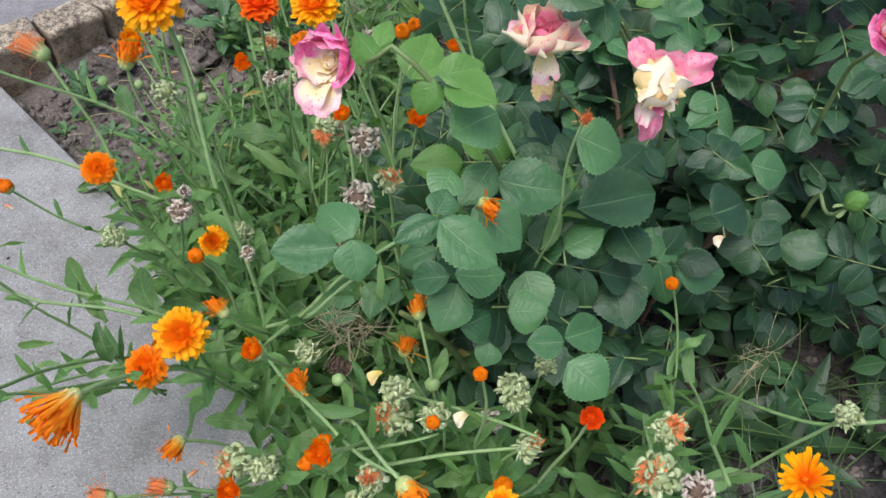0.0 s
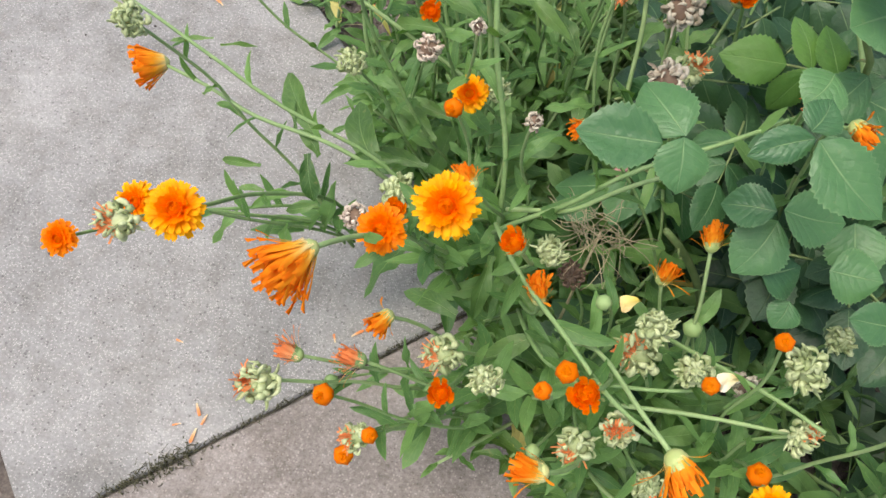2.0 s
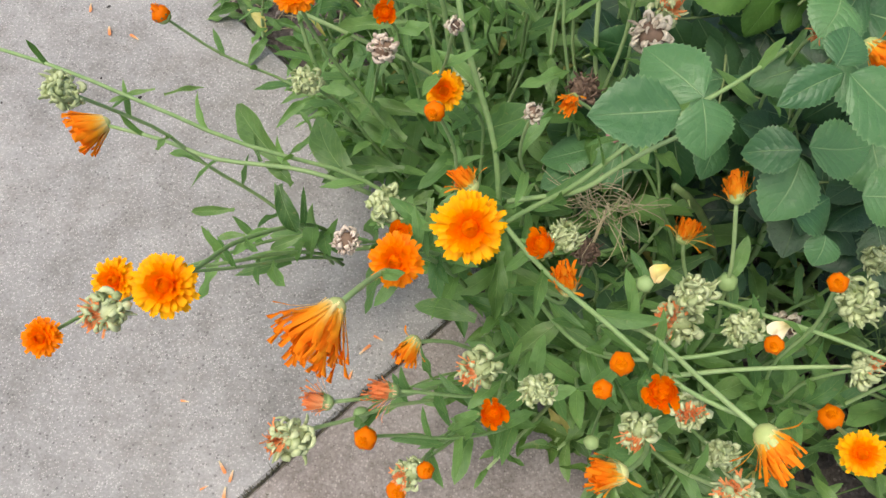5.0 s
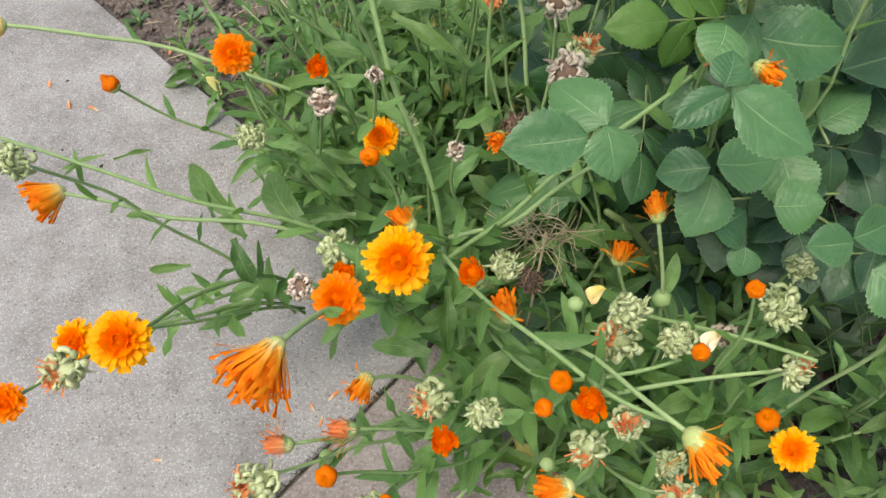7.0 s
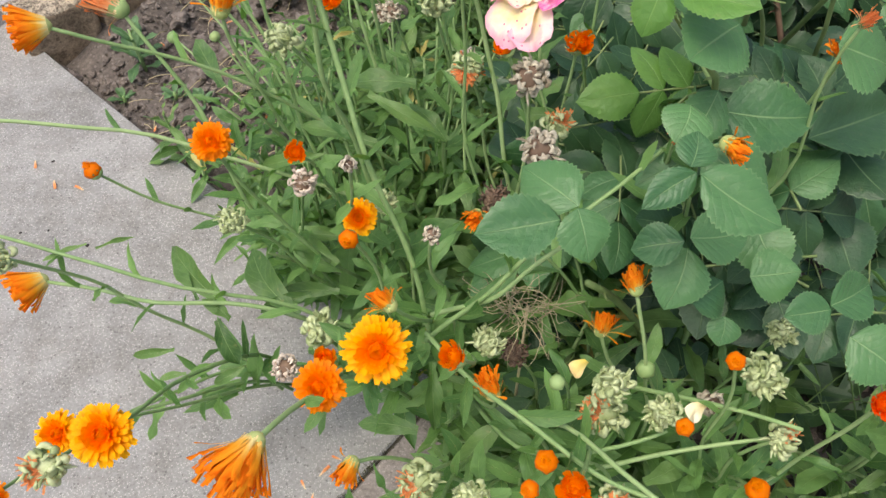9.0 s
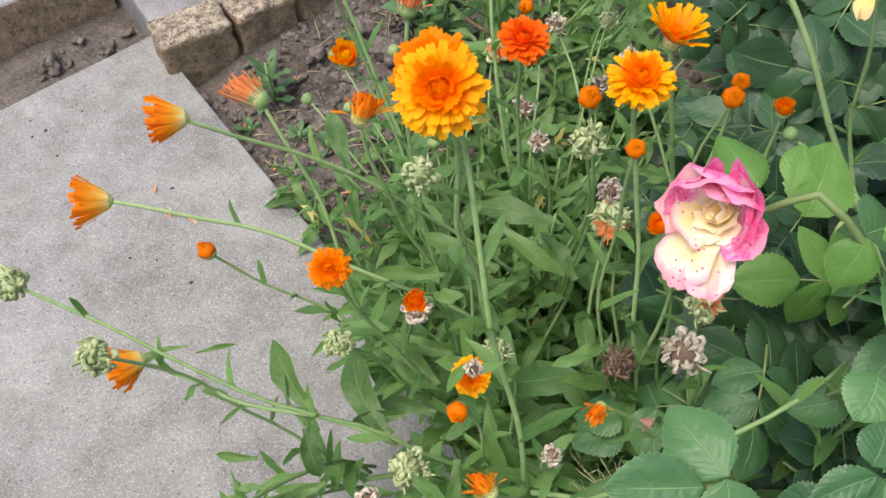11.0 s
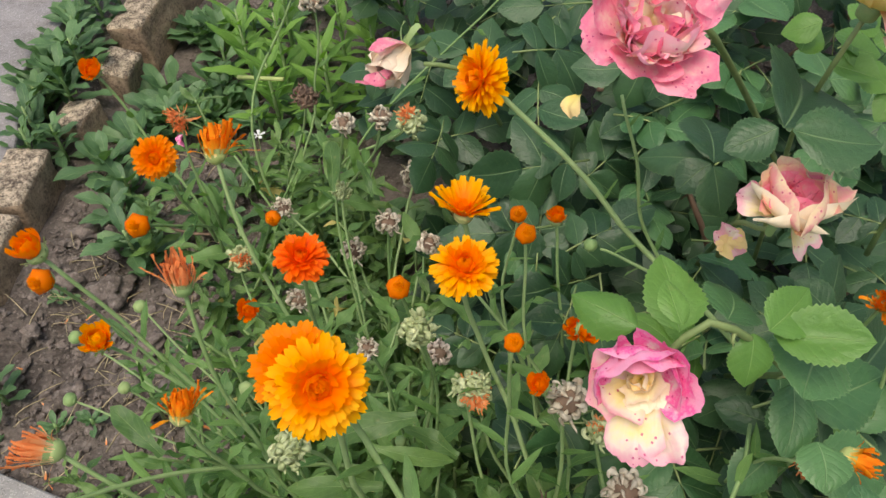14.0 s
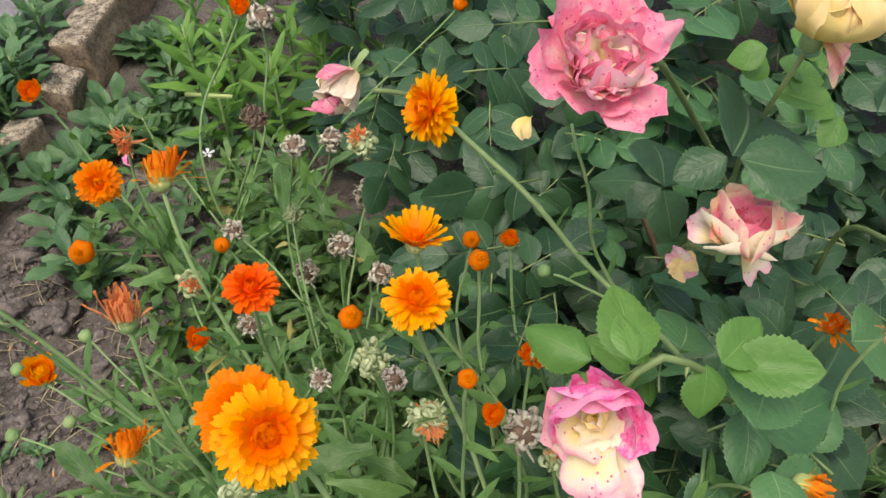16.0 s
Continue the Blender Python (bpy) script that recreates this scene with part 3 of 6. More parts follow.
for tone, mat_out, wide, lab in (("spent", FADED, 0.040, "fading orange marigold with narrow brush-like petals"), ("wither", WITHERED, 0.030, "withered salmon-orange marigold with shrivelled petals")):
    for var in range(4):
        pt = Geo()
        way = HR.uniform(0, 6.28)
        for i in range(88):
            a = 2 * math.pi * HR.random()
            slack = HR.random() ** 14
            petal(pt, HR, a, HR.uniform(0.08, 0.21), HR.uniform(0.30, 0.64) * (1 + 0.2 * math.cos(a - way)), wide * HR.uniform(0.6, 1.3), radians(HR.uniform(68, 98)) - 0.9 * slack, HR.uniform(-0.22, 0.22) - 0.9 * slack, 0.05, 0.16, 5, HR.uniform(-0.14, -0.02))
        kind_of_head(tone, "spent_flower", lab, ("petals", pt.mesh("petals", mat_out), ""), ("calyx", calyx_geo(0.21, 0.25, 28, HR, -0.05).mesh("calyx", CALYX_PALE if tone == "spent" else CALYX), "swollen green calyx"))
for var in range(2):
    pt = Geo()
    ring(pt, 30, 0.17, 0.70, 0.060, radians(66), -0.15, 0.08, lift=-0.14)
    ring(pt, 26, 0.15, 0.68, 0.055, radians(72), -0.1, 0.08, lift=-0.1)
    ring(pt, 18, 0.08, 0.60, 0.050, radians(78), -0.05, 0.08, lift=-0.05)
    for i in range(3):
        petal(pt, HR, HR.uniform(-0.9, 0.9), 0.15, 0.5, 0.025, radians(36), -0.3, 0.05, 0.3, 5)
    kind_of_head("fan", "flower_head", "orange marigold closing into a shuttlecock shape", ("petals", pt.mesh("petals", FADED), ""), ("calyx", calyx_geo(0.17, 0.22, 16, HR, 0.0).mesh("calyx", CALYX_PALE), ""))


for var in range(2):
    pt = Geo()
    for i in range(118):
        petal(pt, HR, 2 * math.pi * HR.random(), HR.uniform(0.08, 0.18), HR.uniform(0.5, 0.86), HR.uniform(0.028, 0.054), radians(HR.uniform(46, 94)), HR.uniform(-0.4, 0.3), 0.1, 0.2, 5, HR.uniform(-0.14, 0.0))
    kind_of_head("hang", "spent_flower", "large fading orange marigold hanging from its bent stalk", ("petals", pt.mesh("petals", FADED), ""), ("calyx", calyx_geo(0.15, 0.20, 18, HR, 0.1).mesh("calyx", CALYX_PALE), ""))


def achene(g, d, r, size, thick, hook):
    """One curled seed that leaves the core along d and bends over."""
    d = Vector(d)
    side = d.cross(Vector((0, 0, 1)))
    side = (side if side.length > 0.01 else Vector((1, 0, 0))).normalized()
    up = side.cross(d)
    pts = []
    for i in range(6):
        a = hook * i / 5
        pts.append(d * (r + size * math.sin(a) / max(hook, 0.1) * 1.4) + up * size * (1 - math.cos(a)) * 0.9 + side * 0.03 * math.sin(i))
    g.add(*tube(pts, [thick * q for q in (0.7, 1.0, 1.1, 0.95, 0.7, 0.3)], 5))


def seed_geo(rng, n, thick, long_ones, hook=1.0):
    """Short curled seeds crowded over a ball in all directions, a few of them springing outward."""
    g = Geo()
    for i in range(n):
        lift = hook - (hook + 0.62) * (i + 0.5) / n
        a = 2.39996 * i + rng.uniform(-0.3, 0.3)
        flat = math.sqrt(max(0.0, 1 - lift * lift))
        d = Vector((flat * math.cos(a), flat * math.sin(a), lift))
        up = Vector((0, 0, 1)) - d * lift
        up = (up if up.length > 0.05 else Vector((1, 0, 0))).normalized()
        turn = rng.gauss(0, 0.8)
        run = up * math.cos(turn) + d.cross(up) * math.sin(turn)
        big = 0.29 * rng.uniform(0.8, 1.25)
        arc = rng.uniform(0.5, 1.0)
        out = rng.uniform(0.22, 0.60)
        pts = []
        for j in range(7):
            t = j / 6
            q = (t - 0.4) * arc
            pts.append((d * math.cos(q) + run * math.sin(q)) * big * (1 + out * math.sin(math.pi * t * 0.85)) + unit(rng) * 0.012)
        w = thick * rng.uniform(0.55, 1.25)
        g.add(*tube(pts, [w * q * rng.uniform(0.8, 1.2) for q in (0.5, 0.9, 1.2, 1.2, 1.0, 0.7, 0.25)], 5))
    for i in range(int(n * long_ones)):
        d = (unit(rng) + Vector((0, 0, 0.2))).normalized()
        achene(g, d, 0.30, rng.uniform(0.18, 0.36), thick * 0.58, rng.uniform(0.8, 2.2))
    return g


core = Geo().add(*lathe([(0.08, -0.28), (0.27, -0.19), (0.325, 0.0), (0.26, 0.18), (0.05, 0.25)], 12, 0.12))
for key, mat, n, th, lo, lab in (("seed", SEED_GREEN, 29, 0.074, 0.8, "pale green marigold seed head of curled seeds"), ("dry", SEED_DRY, 44, 0.060, 0.2, "dry cream marigold seed head"),
                                 ("pink", SEED_PINK, 44, 0.060, 0.15, "dry pinkish marigold seed head"), ("brown", SEED_BROWN, 50, 0.045, 0.25, "dark brown dried marigold seed head")):
    for var in range(2):
        kind_of_head(key, "seed_head", lab, ("seed_mass", seed_geo(HR, n, th, lo, 0.72 if key in ("dry", "pink") else 1.0).mesh("seed_mass", mat), ""), ("core", core.mesh("core", SEED_GREEN if key == "seed" else SEED_BROWN), ""), ("calyx", calyx_geo(0.2, 0.3, 10, HR, 0.5).mesh("calyx", SEED_GREEN if key == "seed" else SEED_DRY), ""))
for var in range(3):
    pt = Geo()
    for i in range(110):
        petal(pt, HR, HR.gauss(0, 0.62), HR.uniform(0.0, 0.26), HR.uniform(0.18, 0.34) + 0.22 * HR.random() ** 5, HR.uniform(0.018, 0.036), radians(HR.uniform(15, 75)), HR.uniform(-1.1, 0.6), 0.05, 0.3, 5, 0.15)
    kind_of_head("mixed", "seed_head", "green seed head with a tuft of withered orange petals", ("seed_mass", seed_geo(HR, 32, 0.074, 0.35, 0.75).mesh("seed_mass", SEED_GREEN), ""), ("core", core.mesh("core", SEED_GREEN), ""),
                 ("petals", pt.mesh("petals", WITHERED), "withered salmon petals"), ("calyx", calyx_geo(0.22, 0.3, 12, HR, 0.4).mesh("calyx", CALYX), ""))

# ---- the ground ----
rng = random.Random(3)


def ground_height(x, y):
    p = Vector((x, y, 0))
    near = math.exp(-((x + 0.1) ** 2 + (y - 1.0) ** 2) / 3.0)
    fill = min(max((y - 1.70) / 0.08, 0), 1) * math.exp(-(((x - (-0.505 + (y - 1.9) * 0.45)) / 0.07) ** 2)) if y < 2.4 else 0.0
    berm = math.exp(-((x - (-0.722 + (y - 1.386) * 0.558) - 0.05) / 0.075) ** 2) if 1.2 < y < 1.85 else 0.0
    berm *= min(max((y - 1.2) / 0.1, 0), 1) * min(max((1.85 - y) / 0.15, 0), 1)
    return -0.042 + 0.068 * fill + 0.030 * berm + near * (0.022 * noise.noise(p * 6) + 0.012 * noise.noise(p * 19) + 0.006 * noise.noise(p * 50))


ticks_x = sorted([-60, -25, -12, -6, -3.5, 3.5, 6, 12, 25, 60] + [-2.2 + 0.02 * i for i in range(226)])
ticks_y = sorted([-60, -25, -12, -6, -3, 4.5, 8, 16, 30, 60] + [-1.2 + 0.02 * i for i in range(210)])
g = Geo()
nx = len(ticks_x)
g.add([(x, y, ground_height(x, y)) for y in ticks_y for x in ticks_x],
      [(j * nx + i, j * nx + i + 1, (j + 1) * nx + i + 1, (j + 1) * nx + i) for j in range(len(ticks_y) - 1) for i in range(nx - 1)],
      [(x, y) for y in ticks_y for x in ticks_x])
solid("ground", g.mesh("ground", SOIL), "bare grey-brown crumbly garden soil", "ground", kind="structure")


def slab(name, corners, top, thick, mats, label, cuts=10, chip=0.004):
    """A cast slab over its corners, with slightly uneven, worn edges; top surface and sides."""
    cs = [Vector((*p, 0)) for p in corners]
    g = Geo()
    rim = []
    for p, q in zip(cs, cs[1:] + cs[:1]):
        for i in range(cuts):
            w = p.lerp(q, i / cuts)
            rim.append(w + Vector((noise.noise(w * 17), noise.noise(w * 17 + Vector((9, 9, 0))), 0)) * chip)
    mid = sum(cs, Vector()) / len(cs)
    n = len(rim)
    v = [tuple(w + (mid - w).normalized() * 0.0026) for w in rim]
    v = [(x, y, top) for x, y, _ in v] + [(w.x, w.y, top - 0.003) for w in rim] + [(w.x, w.y, top - thick) for w in rim]
    f = [tuple(range(n))]
    f += [(i + n, (i + 1) % n + n, (i + 1) % n, i) for i in range(n)] + [(i + 2 * n, (i + 1) % n + 2 * n, (i + 1) % n + n, i + n) for i in range(n)]
    g.add(v, f, [(x, y) for x, y, _ in v])
    me = g.mesh(name, *mats, smooth=False)
    if len(mats) > 1:
        me.polygons.foreach_set("material_index", [0] * (1 + n) + [1] * n)
    return solid(name, me, label, "paving slab", kind="structure")


slab("paving_slab", ((-0.927, 1.337), (-1.310, 0.864), (-0.531, 0.176), (-0.136, 0.640)), 0.0, 0.07, (CONCRETE,), "grey concrete paving slab with a worn speckled surface", 10, 0.002)
slab("paving_slab", ((-0.5285, 0.1738), (0.1455, -0.4202), (0.5405, 0.0438), (-0.1335, 0.6378)), -0.003, 0.07, (CONCRETE_WARM,), "pinkish-brown worn concrete paving slab", 10, 0.002)
slab("paving_slab", ((-0.895, 1.306), (-0.800, 1.378), (-0.713, 1.473), (-0.656, 1.613), (-0.609, 1.745), (-0.585, 1.993), (-0.33, 2.42), (-0.95, 2.90), (-1.74, 2.09)), 0.056, 0.13, (CONCRETE_FAR,), "grey concrete path slab behind brick edging", 4)
slab("paving_slab", ((-1.054, 1.443), (-1.76, 2.08), (-2.40, 1.40), (-1.62, 0.80)), 0.056, 0.11, (CONCRETE_FAR, BRICK_SIDE), "grey paving slab with a brown earthy side")
g = Geo().add(*surf(lambda u, v: (-0.534 + u * 0.008 + v * 0.399, 0.180 - u * 0.008 + v * 0.468, -0.007 + 0.003 * noise.noise(Vector((u, v * 30, 0)))), 3, 60))
solid("paving_joint", g.mesh("paving_joint", JOINT), "dark mossy joint between two paving slabs", "joint", kind="structure")


g = Geo()
for i in range(420):
    q = rng.random() if i < 200 else 0.24 + rng.gauss(0, 0.05)
    if not 0.02 < q < 0.98:
        continue
    off = rng.gauss(0, 0.0016 if i < 200 else 0.006)
    x, y = -0.530 + 0.395 * q + 0.76 * off, 0.175 + 0.464 * q - 0.65 * off
    if i % 3:
        g.join(Geo().add(*[*tube([(0, 0, 0), (rng.gauss(0, 0.002), rng.gauss(0, 0.002), 0.004), (rng.gauss(0, 0.005), rng.gauss(0, 0.005), 0.006)], [0.0006, 0.0005, 0.0002], 3)]), pose(x, y, -0.002, 0, 0, rng.uniform(0, 360)))
    else:
        g.add(*tube([(x, y, -0.003), (x + rng.gauss(0, 0.001), y + rng.gauss(0, 0.001), 0.0015)], [0.0012, 0.0008], 5))
solid("joint_moss", g.mesh("joint_moss", MOSS), "dry moss and grit caught in the paving joint", "moss", kind="stuff")


def brick(at, yaw, length, width, height, tip, label):
    """A worn brick with broken, pitted edges; at: the middle of its top."""
    bm = bmesh.new()
    bmesh.ops.create_cube(bm, size=1, matrix=Matrix.Diagonal((length - 0.010, width, height, 1)))
    bmesh.ops.bevel(bm, geom=list(bm.edges), offset=0.004, segments=1, affect="EDGES")
    bmesh.ops.subdivide_edges(bm, edges=[e for e in bm.edges if e.calc_length() > 0.03], cuts=11, use_grid_fill=True)
    for v in bm.verts:
        p = v.co * 30 + Vector(at) * 40
        rim = max(abs(v.co.x) / (length / 2 - 0.005), abs(v.co.y) / (width / 2))
        wear = max(0.0, rim - 0.82) * (v.co.z > height * 0.36) * max(0.0, noise.noise(p * 0.9) + 0.25)
        v.co += v.normal * (0.003 * noise.noise(p * 0.6) + 0.003 * noise.noise(p * 1.6) + 0.0022 * noise.noise(p * 4)) - Vector((v.co.x * 0.10, v.co.y * 0.10, 0.045)) * wear
    for f in bm.faces:
        f.smooth = True
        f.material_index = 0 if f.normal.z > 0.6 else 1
    me = bpy.data.meshes.new("edging_brick")
    bm.to_mesh(me)
    bm.free()
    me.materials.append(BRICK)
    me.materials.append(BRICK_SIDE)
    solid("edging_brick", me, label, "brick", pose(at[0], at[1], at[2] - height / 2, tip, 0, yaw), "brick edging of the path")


brick((-0.830, 1.314, 0.066), 42, 0.136, 0.074, 0.12, 3, "weathered tan edging brick with a crusty pale top")
brick((-0.737, 1.400, 0.066), 47, 0.120, 0.074, 0.12, 2, "weathered tan edging brick with dark lichen specks")
brick((-0.670, 1.508, 0.062), 64, 0.146, 0.074, 0.12, -2, "weathered tan edging brick with dark lichen specks")
brick((-0.614, 1.654, 0.066), 69, 0.154, 0.074, 0.12, 3, "weathered pitted edging brick beside seedlings")
brick((-0.500, 1.812, 0.050), 58, 0.092, 0.066, 0.11, -7, "sunken crusty edging brick among seedlings")
brick((-0.412, 1.945, 0.056), 60, 0.092, 0.066, 0.11, 8, "sunken crusty edging brick among seedlings")
brick((-0.330, 2.095, 0.080), 58, 0.190, 0.078, 0.12, -6, "tilted dark-topped edging brick beside the path")
brick((-0.232, 2.280, 0.072), 58, 0.209, 0.074, 0.12, 2, "dark-topped edging brick beside the path")


def lump(rng, size, rings=5, sides=9):
    prof = [(0.5 * math.sin(math.pi * (i + 0.15) / (rings + 0.3)), -0.42 * math.cos(math.pi * (i + 0.15) / (rings + 0.3))) for i in range(rings + 1)]
    v, f, uv = lathe(prof, sides)
    o = Vector((rng.random(), rng.random(), rng.random())) * 50
    st = Vector((rng.uniform(0.8, 1.4), rng.uniform(0.7, 1.1), rng.uniform(0.5, 0.9)))
    out = []
    for p in v:
        p = Vector(p)
        k = 1 + 0.9 * noise.noise(p * 2.4 + o) + 0.45 * noise.noise(p * 6 + o) + 0.2 * noise.noise(p * 15 + o)
        out.append(tuple(Vector((p.x * st.x, p.y * st.y, p.z * st.z)) * size * k))
    return out, f, uv


def across(x, y):
    """The distance across the paving; the bed begins at 0.352."""
    return 0.629 * (x + 0.369) + 0.777 * (y - 0.376)


def along(x, y):
    """The distance along the paving from its far end."""
    return 0.75 * (x + 0.927) - 0.6615 * (y - 1.337)


def brick_line(y):
    return -0.722 + (y - 1.386) * 0.558


def on_paving(x, y):
    return across(x, y) < 0.362 and along(x, y) > -0.01 or y > 1.24 and x < brick_line(y) + 0.075


g = Geo()
n = 0
while n < 2400:
    x, y = rng.uniform(-1.1, 0.9), rng.uniform(0.3, 2.2)
    if on_paving(x, y) and not (x < -0.93 and along(x, y) < -0.02 and y < 1.33):
        continue
    s = 0.006 + 0.022 * rng.random() ** 3
    g.join(Geo().add(*lump(rng, s)), pose(x, y, ground_height(x, y) + s * 0.15, rng.uniform(-40, 40), rng.uniform(-40, 40), rng.uniform(0, 360)))
    n += 1
for n in range(4800):
    x, y = rng.uniform(-0.80, -0.2), rng.uniform(1.0, 1.85)
    if across(x, y) < 0.362 and along(x, y) > -0.01 or y > 1.24 and x < brick_line(y) + 0.035:
        continue
    s = 0.003 + 0.013 * rng.random() ** 2.2
    g.join(Geo().add(*lump(rng, s, 4, 7)), pose(x, y, ground_height(x, y) + s * 0.2, rng.uniform(-40, 40), rng.uniform(-40, 40), rng.uniform(0, 360)))
solid("soil_crumbs", g.mesh("soil_crumbs", CLOD, smooth=False), "loose grey-brown crumbs of dry soil", "soil", kind="stuff")
for x, y, s in ((-0.60, 1.22, 0.050), (-0.52, 1.30, 0.06), (-0.50, 1.40, 0.085), (-0.66, 1.28, 0.045), (-0.45, 1.27, 0.055), (-0.56, 1.44, 0.05), (-0.47, 1.52, 0.07), (-0.40, 1.35, 0.06), (-0.57, 1.22, 0.05), (-0.63, 1.36, 0.04),
                (-0.44, 1.16, 0.06), (-0.50, 1.12, 0.045), (-0.37, 1.47, 0.05), (-0.42, 1.64, 0.07), (-0.53, 1.55, 0.05), (-1.02, 1.33, 0.04), (-1.10, 1.26, 0.05), (-1.00, 1.37, 0.035), (-1.08, 1.33, 0.03), (-0.33, 1.22, 0.05), (-0.36, 1.10, 0.05), (-0.5, 1.22, 0.06)):
    solid("soil_clod", Geo().add(*lump(rng, s * 0.78, 14, 22)).mesh("soil_clod", CLOD), "hard grey-brown clod of dry soil on the bed", "clod", pose(x, y, ground_height(x, y) + s * 0.2, 0, 0, rng.uniform(0, 360)), "clods on the bed")

# crumbs of earth and fallen petals on the slab
for i in range(34):
    if i < 20:
        x, y = -0.965 + rng.gauss(0, 0.05), 1.11 + rng.gauss(0, 0.05)
    else:
        x, y = rng.uniform(-0.95, -0.4), rng.uniform(0.35, 1.1)
    if 0.02 < along(x, y) < 1.03 and -0.24 < across(x, y) < 0.33:
        s = rng.uniform(0.0015, 0.0045)
        solid("earth_crumb", Geo().add(*lump(rng, s)).mesh("earth_crumb", CRUMB), "dark crumb of earth lying on the slab", "crumb", pose(x, y, s * 0.3, 0, 0, rng.uniform(0, 360)), "crumbs on the slab")
FALLEN = Geo()
petal(FALLEN, rng, 0, 0, 1, 0.11, 0.3, -0.6, 0.1, 0.2, 4)
M_FALLEN = FALLEN.mesh("fallen_petal", WITHERED)
for x, y in ((-0.416, 0.341), (-0.412, 0.360), (-0.430, 0.368), (-0.30, 0.49), (-0.295, 0.51), (-0.31, 0.495), (-0.48, 0.43), (-0.78, 1.01), (-0.74, 0.97), (-0.69, 0.95), (-0.27, 0.53), (-0.435, 0.34)):
    solid("fallen_petal", M_FALLEN, "shrivelled orange petal lying on the slab", "petal", pose(x, y, 0.002, 0, 0, rng.uniform(0, 360)) @ Matrix.Scale(rng.uniform(0.010, 0.02), 4), "petals on the slab")

for i in range(26):
    x, y = rng.uniform(-0.66, -0.3), rng.uniform(1.05, 1.45)
    if not on_paving(x, y):
        solid("fallen_petal", M_FALLEN, "shrivelled orange petal lying on the soil", "petal", pose(x, y, ground_height(x, y) + 0.008, rng.uniform(-20, 20), 0, rng.uniform(0, 360)) @ Matrix.Scale(rng.uniform(0.010, 0.02), 4), "petals on the soil")

# ---- marigold plants ----
PLANTS = {}


def plant(key, base, label):
    b = Vector((base[0], base[1], ground_height(*base)))
    PLANTS[key] = (thing("marigold_plant", label, "marigold plant", b, "marigolds of the bed"), b, [], random.Random(key))


def head(key, kind, at, facing, size, stem=True):
    PLANTS[key][2].append((kind, Vector(at), Vector(facing).normalized(), size, stem))


def leafy_stem(top, rng, pts, r0, r1, leaf_from, leaf_to, step, leaf_big, leaf_small, meshes, name="stem"):
    """One stem with its leaves, which spiral up it and shrink towards its end."""
    m = len(pts)
    bend = [Vector(p) + Vector((noise.noise(Vector(p) * 9), noise.noise(Vector(p) * 9 + Vector((5, 5, 5))), 0)) * 0.012 * math.sin(math.pi * i / (m - 1)) for i, p in enumerate(pts)]
    me = Geo().add(*tube(bend, [r0 + (r1 - r0) * i / (m - 1) for i in range(m)], 7)).mesh(name, STEM)
    part(name, me, top)
    acc, turn = 0.0, rng.random() * 6
    for i in range(1, m):
        acc += (bend[i] - bend[i - 1]).length
        q = i / (m - 1)
        if acc < step or not leaf_from <= q <= leaf_to:
            continue
        acc = 0
        turn += 2.4 + rng.uniform(-0.3, 0.3)
        d = (bend[i] - bend[i - 1]).normalized()
        s = d.orthogonal().normalized()
        out = s * math.cos(turn) + d.cross(s) * math.sin(turn)
        way = (out * 0.8 + d * 0.65 + Vector((0, 0, 0.1))).normalized()
        size = (leaf_big + (leaf_small - leaf_big) * q) * rng.uniform(0.75, 1.2)
        part("leaf", rng.choice(meshes), top, aim(bend[i], way, d + Vector((0, 0, 0.6)), size, rng.uniform(0.85, 1.15)))


def grow(key):
    """Stems from the plant's base to forks and from these to the heads, with leaves and the heads' own parts."""
    top, base, heads, rng = PLANTS[key]
    k = max(1, round(len(heads) / 4))
    forks = [heads[int(i * len(heads) / k)][1].copy() for i in range(k)]
    for _ in range(6):
        sets = [[] for _ in forks]
        for h in heads:
            sets[min(range(k), key=lambda i: (forks[i] - h[1]).length)].append(h)
        forks = [sum((h[1] for h in s), Vector()) / len(s) if s else f for s, f in zip(sets, forks)]
    for c, s in zip(forks, sets):
        if not s:
            continue
        low = min(h[1].z for h in s)
        fork = base.lerp(c, 0.5)
        fork.z = base.z + (low - base.z) * 0.52
        root = base + Vector((rng.uniform(-0.025, 0.025), rng.uniform(-0.025, 0.025), -0.01))
        leafy_stem(top, rng, bezier(root, root + Vector((0, 0, 0.10)), root.lerp(fork, 0.7) + Vector((0, 0, 0.02)), fork, 10), 0.0036, 0.0030, 0.25, 1.0, 0.026, 0.088, 0.075, M_LEAF_UP)
        for kind, at, d, size, stem in s:
            end = at - d * size * 0.18
            span = (end - fork).length
            bow = Vector((rng.gauss(0, 0.10), rng.gauss(0, 0.10), 0)) * span
            start = fork + Vector((rng.uniform(-0.012, 0.012), rng.uniform(-0.012, 0.012), rng.uniform(-0.03, 0.01)))
            pts = bezier(start, start + (end - start) * 0.3 + bow + Vector((0, 0, 0.14 * span)), end.lerp(start, 0.2) - d * min(span * 0.22, 0.045) + bow * 0.4, end, 14)
            thick = 0.0009 + size * 0.022
            if stem:
                leafy_stem(top, rng, pts, max(0.0015, thick * 1.15), thick, 0.10, 0.80, 0.029, 0.056, 0.020, M_LEAF_SMALL + M_LEAF_UP[:3])
            name, label, pieces = rng.choice(HEADS[kind])
            m = face(at - d * size * 0.12, d, size, rng.random() * 6.28)
            hub = None
            for pn, me, pl in reversed(pieces):
                if hub is None:
                    hub = part(name, me, top, m, label)
                else:
                    part(pn, me, hub, m, pl)


